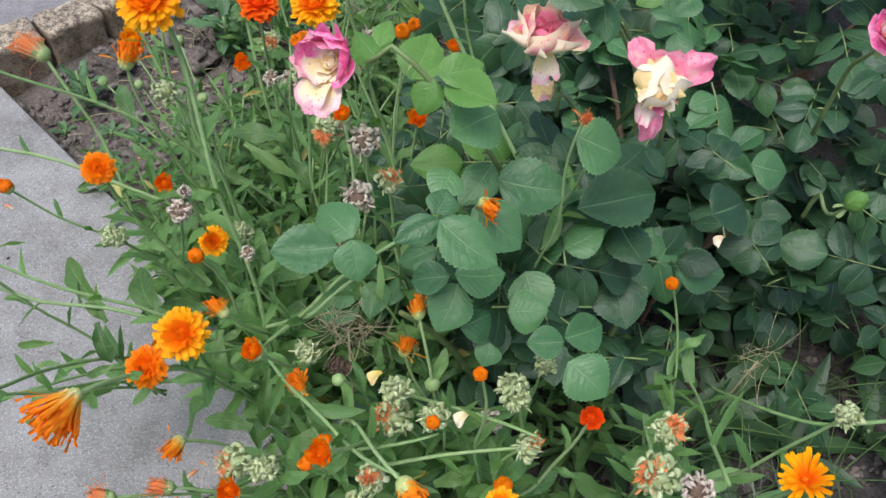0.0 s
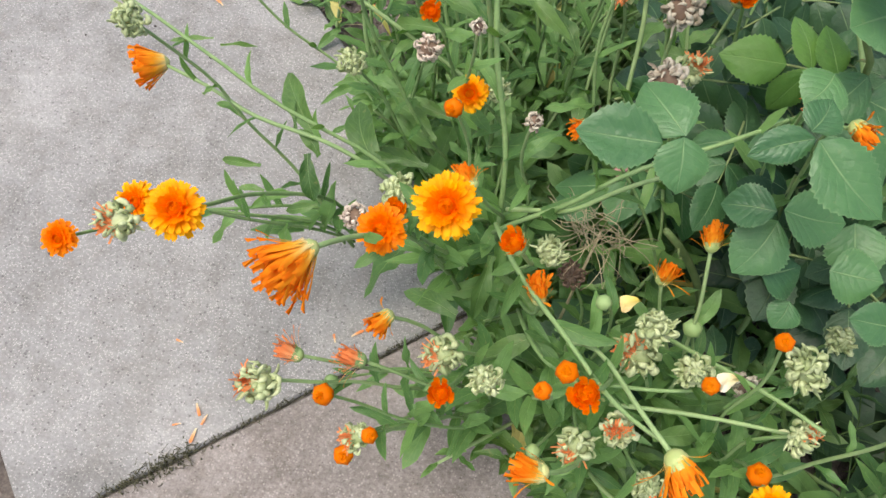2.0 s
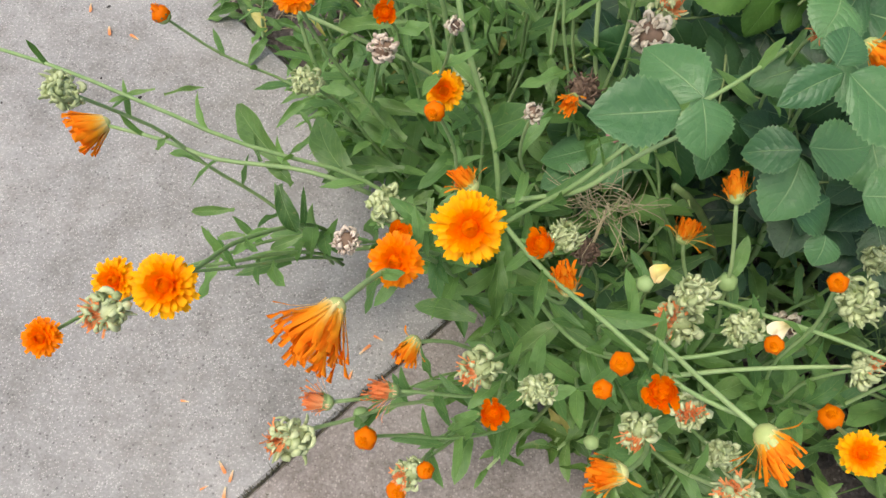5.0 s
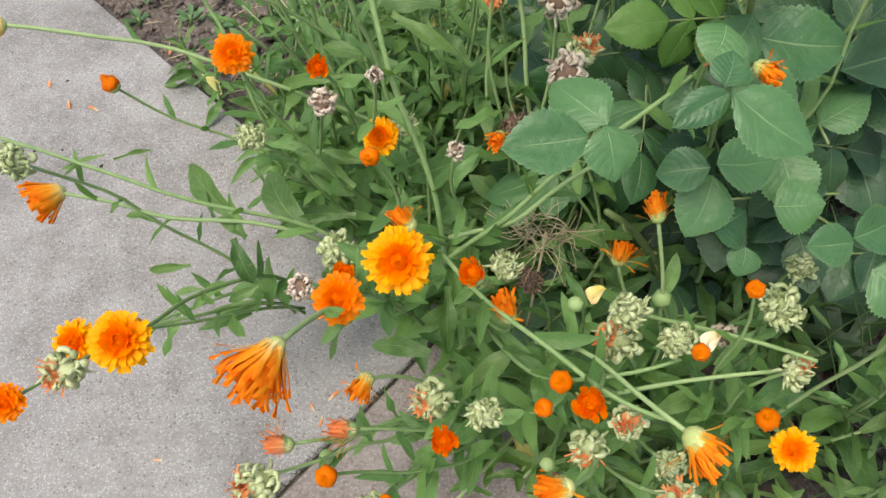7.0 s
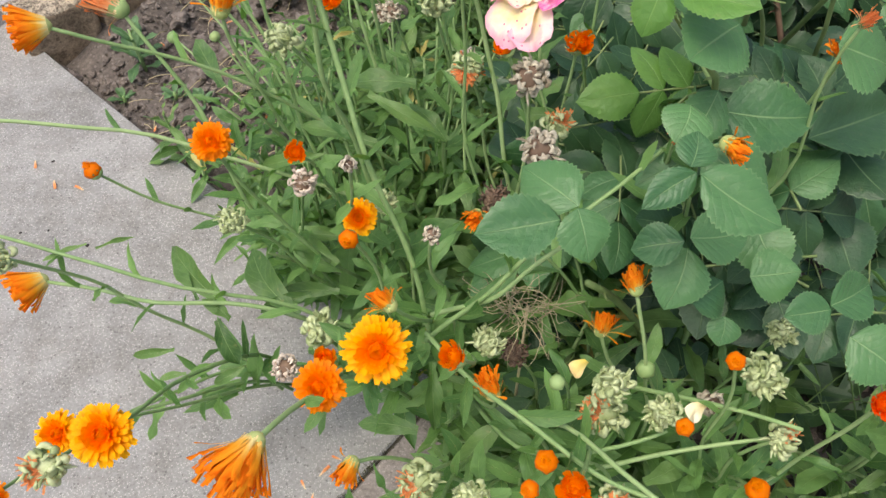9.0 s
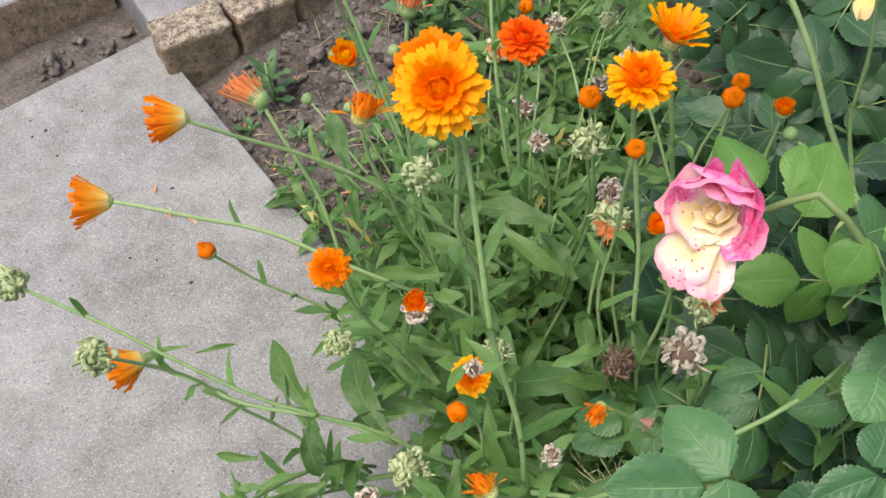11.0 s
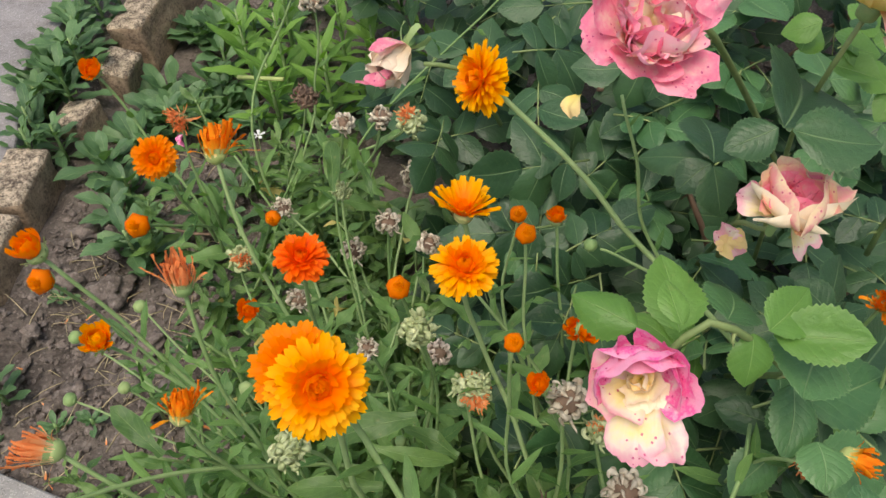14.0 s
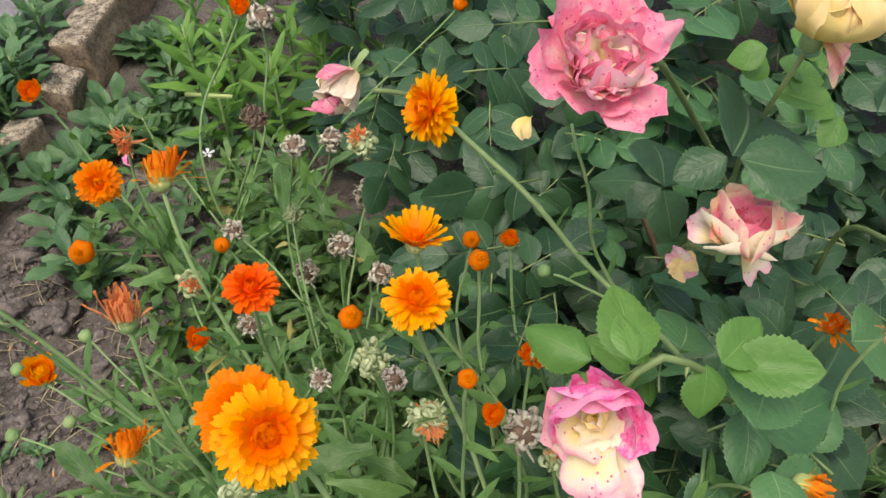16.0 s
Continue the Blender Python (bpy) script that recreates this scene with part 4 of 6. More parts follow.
plant("A", (-0.15, 0.68), "sprawling marigold plant leaning over the concrete slab")
plant("B", (-0.02, 0.57), "marigold plant with many spent heads beside the slab joint")
plant("C", (0.10, 0.52), "marigold plant with curled green seed heads under the rose")
plant("D", (-0.16, 0.70), "tall marigold plant with large golden double flowers")
plant("E", (-0.15, 0.84), "marigold plant with orange flowers and dry seed heads")
plant("F", (-0.02, 0.62), "marigold plant with small buds growing against the rose")
plant("G", (-0.25, 1.32), "marigold plant among seedlings near the brick edging")
plant("H", (0.30, 0.52), "straggling marigold plant in the gap below the rose")
plant("I", (0.12, 0.64), "tall single-stemmed marigold growing through the rose")
head("A", "gold", (-0.172, 0.393, 0.542), (0.04, -0.58, 0.82), 0.041)
head("A", "gold", (-0.379, 0.397, 0.412), (0.12, -0.42, 0.90), 0.047)
head("A", "gold", (-0.454, 0.431, 0.330), (0.04, -0.43, 0.90), 0.038)
head("A", "orange", (-0.507, 0.384, 0.308), (0.20, -0.44, 0.87), 0.033)
head("A", "mixed", (-0.416, 0.375, 0.404), (0.08, -0.79, 0.61), 0.029)
head("A", "fan", (-0.517, 0.577, 0.326), (-0.79, -0.61, 0.02), 0.043, False)
head("A", "seed", (-0.482, 0.527, 0.444), (-0.03, -0.62, 0.78), 0.030)
head("A", "bud", (-0.481, 0.692, 0.351), (-0.41, 0.01, 0.91), 0.023)
head("D", "orange", (-0.323, 0.621, 0.469), (0.27, -0.59, 0.76), 0.034)
head("D", "cup", (-0.253, 0.603, 0.475), (0.15, -0.68, 0.72), 0.027)
head("A", "pink", (-0.265, 0.644, 0.387), (0.14, -0.65, 0.75), 0.026)
head("D", "dry", (-0.193, 0.509, 0.569), (0.07, -0.68, 0.73), 0.011)
head("A", "seed", (-0.321, 0.598, 0.391), (-0.14, -0.64, 0.76), 0.026)
head("A", "gold", (-0.205, 0.568, 0.435), (-0.03, -0.63, 0.78), 0.031)
head("A", "seed", (-0.191, 0.612, 0.398), (0.24, -0.61, 0.76), 0.023)
head("A", "bud", (-0.207, 0.528, 0.462), (-0.13, -0.77, 0.62), 0.020)
head("A", "dry", (-0.142, 0.483, 0.531), (0.24, -0.13, 0.96), 0.013)
head("C", "spent", (-0.113, 0.547, 0.464), (-0.36, -0.88, 0.32), 0.020)
head("F", "dry", (-0.066, 0.581, 0.500), (-0.37, -0.49, 0.79), 0.031)
head("C", "mixed", (-0.042, 0.648, 0.453), (0.20, -0.67, 0.71), 0.026)
head("A", "spent", (-0.180, 0.489, 0.438), (-0.69, 0.37, 0.62), 0.029)
head("A", "seed", (-0.250, 0.531, 0.321), (0.13, -0.50, 0.86), 0.035)
head("A", "pink", (-0.280, 0.503, 0.302), (0.17, -0.46, 0.87), 0.025)
head("A", "orange", (-0.217, 0.404, 0.470), (0.03, -0.62, 0.78), 0.036)
head("A", "cup", (-0.220, 0.441, 0.437), (0.07, -0.14, 0.99), 0.026)
head("A", "hang", (-0.242, 0.340, 0.524), (-0.46, -0.88, -0.12), 0.042)
head("A", "cup", (-0.129, 0.417, 0.488), (-0.44, -0.23, 0.87), 0.028)
head("A", "seed", (-0.103, 0.480, 0.390), (0.34, -0.10, 0.94), 0.024)
head("B", "brown", (-0.079, 0.505, 0.324), (-0.12, -0.48, 0.87), 0.025)
head("A", "spent", (-0.103, 0.434, 0.404), (-0.33, 0.44, 0.84), 0.028)
head("C", "spent", (-0.002, 0.486, 0.464), (-0.27, 0.66, 0.70), 0.026)
head("C", "spent", (-0.012, 0.500, 0.379), (0.15, 0.46, 0.87), 0.028)
head("B", "green", (-0.062, 0.410, 0.465), (-0.19, -0.45, 0.88), 0.011)
head("C", "green", (0.016, 0.459, 0.384), (-0.28, -0.45, 0.85), 0.015)
head("C", "seed", (-0.016, 0.433, 0.416), (0.11, -0.18, 0.98), 0.028)
head("B", "mixed", (-0.018, 0.428, 0.371), (-0.29, -0.67, 0.69), 0.033)
head("C", "seed", (0.020, 0.414, 0.403), (-0.29, -0.49, 0.82), 0.027)
head("C", "bud", (0.018, 0.382, 0.457), (-0.31, -0.56, 0.77), 0.016)
head("C", "dry", (0.077, 0.451, 0.337), (-0.14, -0.50, 0.86), 0.023)
head("C", "bud", (0.054, 0.421, 0.472), (-0.29, -0.45, 0.84), 0.017)
head("C", "seed", (0.121, 0.483, 0.398), (-0.23, -0.47, 0.85), 0.023)
head("C", "seed", (0.088, 0.432, 0.430), (-0.22, -0.43, 0.87), 0.032)
head("C", "mixed", (0.106, 0.399, 0.392), (0.76, -0.30, 0.57), 0.024)
head("B", "bud", (-0.069, 0.369, 0.432), (-0.26, -0.36, 0.89), 0.021)
head("B", "bud", (-0.081, 0.350, 0.433), (-0.60, -0.40, 0.69), 0.017)
head("B", "cup", (-0.061, 0.328, 0.503), (-0.21, -0.43, 0.88), 0.030)
head("B", "mixed", (-0.027, 0.340, 0.433), (-0.14, -0.89, 0.43), 0.024)
head("B", "mixed", (-0.040, 0.350, 0.350), (-0.10, -0.88, 0.46), 0.027)
head("C", "bud", (0.084, 0.368, 0.377), (-0.27, -0.07, 0.96), 0.023)
head("C", "gold", (0.076, 0.328, 0.432), (-0.32, -0.37, 0.87), 0.029)
head("B", "seed", (0.017, 0.339, 0.351), (-0.27, -0.45, 0.85), 0.025)
head("B", "seed", (-0.118, 0.352, 0.409), (-0.06, -0.51, 0.86), 0.024)
head("B", "mixed", (-0.157, 0.384, 0.348), (-0.30, -0.82, 0.49), 0.029)
head("B", "spent", (-0.209, 0.389, 0.362), (-0.36, -0.93, 0.05), 0.031)
head("B", "wither", (-0.228, 0.374, 0.304), (-0.93, -0.19, 0.30), 0.032)
head("B", "wither", (-0.275, 0.356, 0.317), (-0.91, -0.09, 0.40), 0.031)
head("B", "bud", (-0.235, 0.330, 0.325), (-0.23, -0.50, 0.84), 0.023)
head("B", "green", (-0.256, 0.381, 0.205), (0.13, -0.27, 0.95), 0.015)
head("B", "mixed", (-0.201, 0.311, 0.310), (-0.17, -0.47, 0.87), 0.023)
head("B", "bud", (-0.188, 0.310, 0.334), (0.27, -0.30, 0.92), 0.017)
head("B", "bud", (-0.212, 0.310, 0.252), (0.11, -0.51, 0.85), 0.023)
head("B", "mixed", (-0.302, 0.334, 0.269), (-0.39, -0.86, 0.35), 0.037)
head("B", "spent", (-0.072, 0.304, 0.411), (-0.95, -0.16, 0.28), 0.035)
head("B", "cup", (-0.146, 0.339, 0.393), (-0.02, -0.39, 0.92), 0.030)
head("B", "spent", (0.004, 0.312, 0.482), (0.66, -0.73, -0.19), 0.035)
head("B", "green", (-0.066, 0.353, 0.301), (-0.14, -0.27, 0.95), 0.012)
head("B", "mixed", (0.008, 0.300, 0.406), (-0.29, -0.46, 0.84), 0.026)
head("D", "gold", (-0.235, 0.627, 0.665), (0.00, -0.65, 0.76), 0.055, False)
head("D", "orange", (-0.244, 0.646, 0.667), (-0.19, -0.22, 0.96), 0.051)
head("E", "red", (-0.213, 0.873, 0.497), (0.12, -0.21, 0.97), 0.050)
head("F", "gold", (-0.120, 0.721, 0.607), (-0.06, -0.22, 0.97), 0.047)
head("F", "vase", (-0.098, 0.779, 0.596), (0.13, 0.09, 0.99), 0.052)
head("I", "gold", (-0.076, 0.809, 0.681), (-0.91, -0.02, 0.42), 0.050, False)
head("G", "orange", (-0.329, 1.183, 0.392), (-0.04, -0.83, 0.56), 0.054)
head("G", "cup", (-0.381, 1.385, 0.396), (-0.04, -0.64, 0.77), 0.044)
head("G", "bud", (-0.374, 1.160, 0.320), (-0.24, -0.64, 0.73), 0.039)
head("D", "cup", (-0.402, 0.884, 0.577), (-0.36, -0.07, 0.93), 0.038)
head("D", "bud", (-0.417, 0.909, 0.519), (-0.30, -0.68, 0.67), 0.028)
head("D", "cupgold", (-0.433, 1.003, 0.323), (0.04, -0.39, 0.92), 0.051)
head("G", "wither", (-0.294, 1.284, 0.357), (-0.06, -0.95, 0.31), 0.036)
head("E", "spent", (-0.254, 0.993, 0.538), (0.30, 0.48, 0.83), 0.047)
head("G", "brown", (-0.135, 1.247, 0.373), (0.05, -0.44, 0.90), 0.035)
head("E", "dry", (-0.120, 1.091, 0.445), (0.01, -0.40, 0.91), 0.026)
head("D", "wither", (-0.305, 0.835, 0.552), (0.15, 0.37, 0.91), 0.041)
head("E", "mixed", (-0.271, 1.131, 0.248), (0.46, -0.26, 0.85), 0.034)
head("E", "cup", (-0.277, 0.991, 0.310), (0.04, -0.65, 0.76), 0.039)
head("E", "bud", (-0.224, 0.985, 0.439), (-0.43, -0.73, 0.53), 0.021)
head("E", "dry", (-0.203, 1.196, 0.246), (0.03, -0.56, 0.83), 0.030)
head("E", "dry", (-0.138, 1.085, 0.247), (-0.10, -0.67, 0.74), 0.033)
head("E", "seed", (-0.138, 1.085, 0.352), (0.00, -0.44, 0.90), 0.023)
head("E", "dry", (-0.103, 1.017, 0.352), (-0.04, -0.40, 0.92), 0.030)
head("E", "dry", (-0.018, 1.189, 0.244), (-0.08, -0.43, 0.90), 0.041)
head("E", "dry", (-0.221, 1.025, 0.261), (-0.02, -0.64, 0.76), 0.032)
head("E", "seed", (-0.146, 0.770, 0.486), (0.02, -0.44, 0.90), 0.030)
head("F", "dry", (-0.125, 0.785, 0.563), (-0.19, -0.65, 0.74), 0.018)
head("F", "bud", (-0.032, 0.828, 0.515), (-0.24, -0.49, 0.84), 0.020)
head("F", "bud", (-0.042, 0.792, 0.531), (-0.15, -0.50, 0.85), 0.023)
head("F", "cup", (0.014, 0.845, 0.475), (-0.13, -0.15, 0.98), 0.026)
head("F", "bud", (-0.121, 0.641, 0.623), (-0.18, -0.37, 0.91), 0.016)
head("F", "cup", (-0.088, 0.666, 0.521), (-0.37, -0.19, 0.91), 0.026)
head("F", "mixed", (-0.116, 0.719, 0.451), (0.05, -0.83, 0.55), 0.029)
head("E", "pink", (-0.116, 0.818, 0.370), (-0.16, -0.55, 0.82), 0.025)
head("F", "cup", (-0.021, 0.735, 0.462), (-0.19, -0.22, 0.96), 0.031)
head("D", "seed", (-0.266, 0.686, 0.517), (-0.24, -0.61, 0.75), 0.027)
head("F", "dry", (-0.069, 0.659, 0.498), (-0.22, -0.56, 0.80), 0.033)
head("E", "bud", (-0.149, 0.802, 0.503), (-0.07, -0.45, 0.89), 0.026)
head("D", "fan", (-0.475, 0.712, 0.510), (-0.91, -0.39, 0.15), 0.041, False)
head("D", "fan", (-0.536, 0.657, 0.457), (-0.91, -0.37, 0.16), 0.041, False)
head("F", "brown", (-0.093, 0.637, 0.368), (-0.09, -0.47, 0.88), 0.032)
head("E", "dry", (-0.185, 0.784, 0.462), (0.04, -0.68, 0.74), 0.019)
head("D", "spent", (-0.334, 0.770, 0.486), (0.31, 0.34, 0.89), 0.042)
head("D", "wither", (-0.438, 0.780, 0.478), (-0.85, 0.23, 0.47), 0.045)
head("H", "mixed", (0.206, 0.385, 0.468), (-0.38, -0.35, 0.86), 0.028)
head("H", "mixed", (0.179, 0.325, 0.508), (-0.23, -0.79, 0.56), 0.031)
head("H", "pink", (0.237, 0.353, 0.431), (-0.08, -0.60, 0.80), 0.028)
head("H", "vase", (0.260, 0.306, 0.564), (-0.39, -0.09, 0.92), 0.039)
head("H", "seed", (0.305, 0.360, 0.557), (-0.46, -0.45, 0.77), 0.020)
head("C", "cupred", (0.146, 0.395, 0.461), (-0.10, -0.47, 0.88), 0.028)
head("H", "bud", (0.241, 0.563, 0.431), (-0.28, -0.59, 0.75), 0.018)
head("I", "spent", (0.050, 0.526, 0.561), (0.66, -0.75, 0.09), 0.028)
head("I", "wither", (0.119, 0.567, 0.626), (0.17, -0.43, 0.89), 0.017)
head("F", "cup", (-0.019, 0.723, 0.476), (0.03, -0.75, 0.67), 0.030)
head("F", "mixed", (-0.118, 0.730, 0.441), (0.14, -0.72, 0.68), 0.027)
head("I", "spent", (0.142, 0.614, 0.560), (-0.45, -0.10, 0.89), 0.027)
head("I", "wither", (0.015, 0.533, 0.566), (-0.61, -0.61, 0.50), 0.014)
head("G", "cup", (-0.096, 1.452, 0.400), (0.00, -0.40, 0.80), 0.045)
head("G", "dry", (-0.075, 1.421, 0.400), (0.00, -0.40, 0.80), 0.040)
head("G", "bud", (0.151, 1.257, 0.450), (0.00, -0.40, 0.80), 0.026)
head("A", "seed", (-0.598, 0.589, 0.420), (-0.80, 0.00, 0.50), 0.033, False)
head("D", "green", (-0.476, 1.074, 0.260), (-0.40, 0.00, 0.80), 0.016)
head("D", "green", (-0.488, 0.989, 0.260), (-0.60, 0.00, 0.60), 0.016)
head("D", "green", (-0.425, 0.966, 0.280), (-0.50, 0.10, 0.80), 0.014)
head("D", "green", (-0.395, 1.072, 0.280), (-0.20, 0.00, 1.00), 0.016)
head("G", "wither", (-0.307, 1.507, 0.200), (-0.60, -0.20, 0.60), 0.041)
head("D", "green", (-0.296, 0.858, 0.360), (-0.20, 0.00, 1.00), 0.014)
head("E", "green", (-0.178, 0.750, 0.360), (0.00, 0.00, 1.00), 0.011)
head("I", "green", (-0.002, 0.760, 0.533), (-0.70, -0.10, 0.60), 0.011, False)
head("G", "dry", (-0.078, 1.090, 0.440), (0.00, -0.30, 0.90), 0.027)
head("G", "mixed", (-0.050, 1.067, 0.440), (0.00, -0.30, 0.90), 0.033)
for key in PLANTS:
    grow(key)


def broad_leaf(key, base, tip, widen):
    """One broad leaf of a marigold, from the stem to its tip."""
    base, tip = Vector(base), Vector(tip)
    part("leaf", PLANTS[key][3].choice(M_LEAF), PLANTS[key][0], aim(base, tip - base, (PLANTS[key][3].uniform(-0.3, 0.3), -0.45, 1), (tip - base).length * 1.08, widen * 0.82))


broad_leaf("A", (-0.347, 0.571, 0.300), (-0.408, 0.623, 0.320), 1.35)
broad_leaf("A", (-0.281, 0.576, 0.270), (-0.338, 0.645, 0.290), 1.4)
broad_leaf("A", (-0.341, 0.560, 0.290), (-0.358, 0.564, 0.310), 1.60)
broad_leaf("A", (-0.356, 0.565, 0.280), (-0.338, 0.531, 0.260), 1.47)
broad_leaf("A", (-0.371, 0.575, 0.300), (-0.400, 0.618, 0.310), 0.70)
broad_leaf("A", (-0.437, 0.570, 0.400), (-0.469, 0.555, 0.400), 0.70)
broad_leaf("A", (-0.428, 0.565, 0.400), (-0.402, 0.579, 0.400), 0.70)
broad_leaf("A", (-0.383, 0.523, 0.300), (-0.422, 0.518, 0.300), 1.03)
broad_leaf("A", (-0.368, 0.499, 0.300), (-0.390, 0.494, 0.300), 1.51)
broad_leaf("A", (-0.329, 0.525, 0.260), (-0.355, 0.511, 0.260), 1.60)
broad_leaf("B", (-0.149, 0.494, 0.330), (-0.145, 0.447, 0.300), 1.01)
broad_leaf("A", (-0.214, 0.555, 0.300), (-0.202, 0.503, 0.270), 1.12)
broad_leaf("B", (-0.117, 0.643, 0.340), (-0.128, 0.683, 0.360), 1.17)
broad_leaf("A", (-0.248, 0.634, 0.270), (-0.313, 0.664, 0.280), 1.14)
broad_leaf("A", (-0.247, 0.614, 0.250), (-0.311, 0.615, 0.250), 1.26)
broad_leaf("A", (-0.241, 0.668, 0.270), (-0.310, 0.676, 0.270), 1.10)
broad_leaf("B", (-0.091, 0.472, 0.300), (-0.142, 0.494, 0.300), 1.04)
broad_leaf("B", (-0.158, 0.553, 0.330), (-0.088, 0.552, 0.310), 0.92)
broad_leaf("C", (0.026, 0.407, 0.280), (0.073, 0.431, 0.280), 1.13)
broad_leaf("B", (-0.034, 0.396, 0.280), (0.013, 0.376, 0.270), 1.25)
broad_leaf("B", (-0.091, 0.460, 0.280), (-0.126, 0.424, 0.260), 1.29)
broad_leaf("B", (-0.163, 0.453, 0.280), (-0.217, 0.463, 0.270), 1.19)
broad_leaf("C", (0.043, 0.550, 0.260), (-0.009, 0.510, 0.260), 1.25)
broad_leaf("A", (-0.271, 0.599, 0.270), (-0.317, 0.582, 0.270), 1.05)
broad_leaf("A", (-0.164, 0.732, 0.420), (-0.239, 0.740, 0.420), 1.03)
broad_leaf("A", (-0.207, 0.721, 0.420), (-0.156, 0.689, 0.420), 1.11)
broad_leaf("E", (-0.154, 1.038, 0.400), (-0.136, 1.100, 0.420), 0.87)
broad_leaf("E", (-0.117, 1.012, 0.400), (-0.118, 1.052, 0.420), 1.04)
broad_leaf("F", (-0.137, 0.776, 0.400), (-0.149, 0.769, 0.380), 1.60)
broad_leaf("F", (-0.036, 0.690, 0.420), (-0.070, 0.693, 0.420), 1.33)
broad_leaf("D", (-0.392, 0.855, 0.300), (-0.429, 0.918, 0.310), 1.28)
broad_leaf("A", (-0.206, 0.715, 0.360), (-0.281, 0.743, 0.360), 1.05)
broad_leaf("A", (-0.253, 0.700, 0.360), (-0.315, 0.696, 0.360), 1.00)
broad_leaf("A", (-0.137, 0.716, 0.360), (-0.169, 0.750, 0.380), 1.14)
broad_leaf("E", (-0.136, 1.144, 0.380), (-0.137, 1.089, 0.360), 1.01)


def stalk(key, a, b, c, d, leaf_gap=0.05, r0=0.0021, r1=0.0015, big=0.05):
    """A long bare flower stalk through four points, with a few small leaves."""
    pts = bezier(a, Vector(a).lerp(Vector(b), 0.9), Vector(d).lerp(Vector(c), 0.9), d, 14)
    leafy_stem(PLANTS[key][0], PLANTS[key][3], pts, r0, r1, 0.1, 0.9, leaf_gap, big, big / 2, M_LEAF_SMALL)


stalk("A", (-0.153, 0.498, 0.360), (-0.104, 0.507, 0.440), (-0.052, 0.491, 0.520), (0.038, 0.593, 0.500))
stalk("A", (-0.148, 0.511, 0.380), (-0.101, 0.502, 0.420), (-0.072, 0.499, 0.460), (-0.040, 0.504, 0.500))
stalk("B", (-0.152, 0.494, 0.380), (-0.104, 0.405, 0.420), (-0.058, 0.357, 0.440), (-0.005, 0.332, 0.465))
stalk("B", (-0.113, 0.484, 0.270), (-0.074, 0.371, 0.360), (-0.027, 0.388, 0.370), (0.025, 0.409, 0.385))
stalk("C", (-0.022, 0.401, 0.330), (0.035, 0.400, 0.350), (0.081, 0.407, 0.360), (0.114, 0.410, 0.370))
stalk("C", (-0.010, 0.472, 0.340), (0.025, 0.442, 0.380), (0.060, 0.423, 0.400), (0.108, 0.395, 0.420))
stalk("H", (0.215, 0.365, 0.420), (0.249, 0.468, 0.360), (0.271, 0.558, 0.300), (0.313, 0.643, 0.220), 0.022)
stalk("H", (0.259, 0.355, 0.440), (0.279, 0.483, 0.360), (0.289, 0.564, 0.280), (0.317, 0.656, 0.200), 0.022)
stalk("H", (0.432, 0.447, 0.400), (0.389, 0.456, 0.360), (0.333, 0.471, 0.340), (0.330, 0.564, 0.250))
stalk("A", (-0.187, 0.575, 0.220), (-0.287, 0.544, 0.340), (-0.399, 0.536, 0.430), (-0.594, 0.589, 0.417))
stalk("A", (-0.271, 0.565, 0.28), (-0.329, 0.565, 0.31), (-0.413, 0.562, 0.325), (-0.511, 0.581, 0.326), 0.06, 0.0024, 0.0017)
stalk("D", (-0.19, 0.80, 0.22), (-0.290, 0.795, 0.350), (-0.390, 0.750, 0.452), (-0.466, 0.714, 0.508), 0.13, 0.0022, 0.0017)
stalk("D", (-0.20, 0.71, 0.25), (-0.290, 0.703, 0.350), (-0.410, 0.684, 0.420), (-0.528, 0.660, 0.456), 0.13, 0.0022, 0.0017)
stalk("I", (0.12, 0.66, -0.03), (0.12, 0.66, 0.15), (0.118, 0.663, 0.30), (0.115, 0.665, 0.42), 0.06, 0.0030, 0.0026)
stalk("I", (0.115, 0.665, 0.42), (0.075, 0.699, 0.490), (0.0, 0.757, 0.59), (-0.066, 0.808, 0.676), 0.05, 0.0026, 0.0019, 0.030)
stalk("I", (0.045, 0.723, 0.520), (0.030, 0.730, 0.570), (0.010, 0.745, 0.620), (0.005, 0.755, 0.680), 0.02, 0.0016, 0.0011, 0.020)
stalk("I", (0.055, 0.716, 0.505), (0.035, 0.735, 0.520), (0.020, 0.745, 0.525), (0.005, 0.755, 0.530), 0.03, 0.0014, 0.0011, 0.024)
# the long stem of the largest flower
leafy_stem(PLANTS["D"][0], PLANTS["D"][3], bezier((-0.151, 0.523, 0.310), (-0.160, 0.521, 0.440), (-0.235, 0.672, 0.613), (-0.235, 0.633, 0.658), 18), 0.0024, 0.0020, 0.05, 0.85, 0.045, 0.06, 0.03, M_LEAF_SMALL)

# low leafy shoots that fill the bed
FILL = random.Random(11)


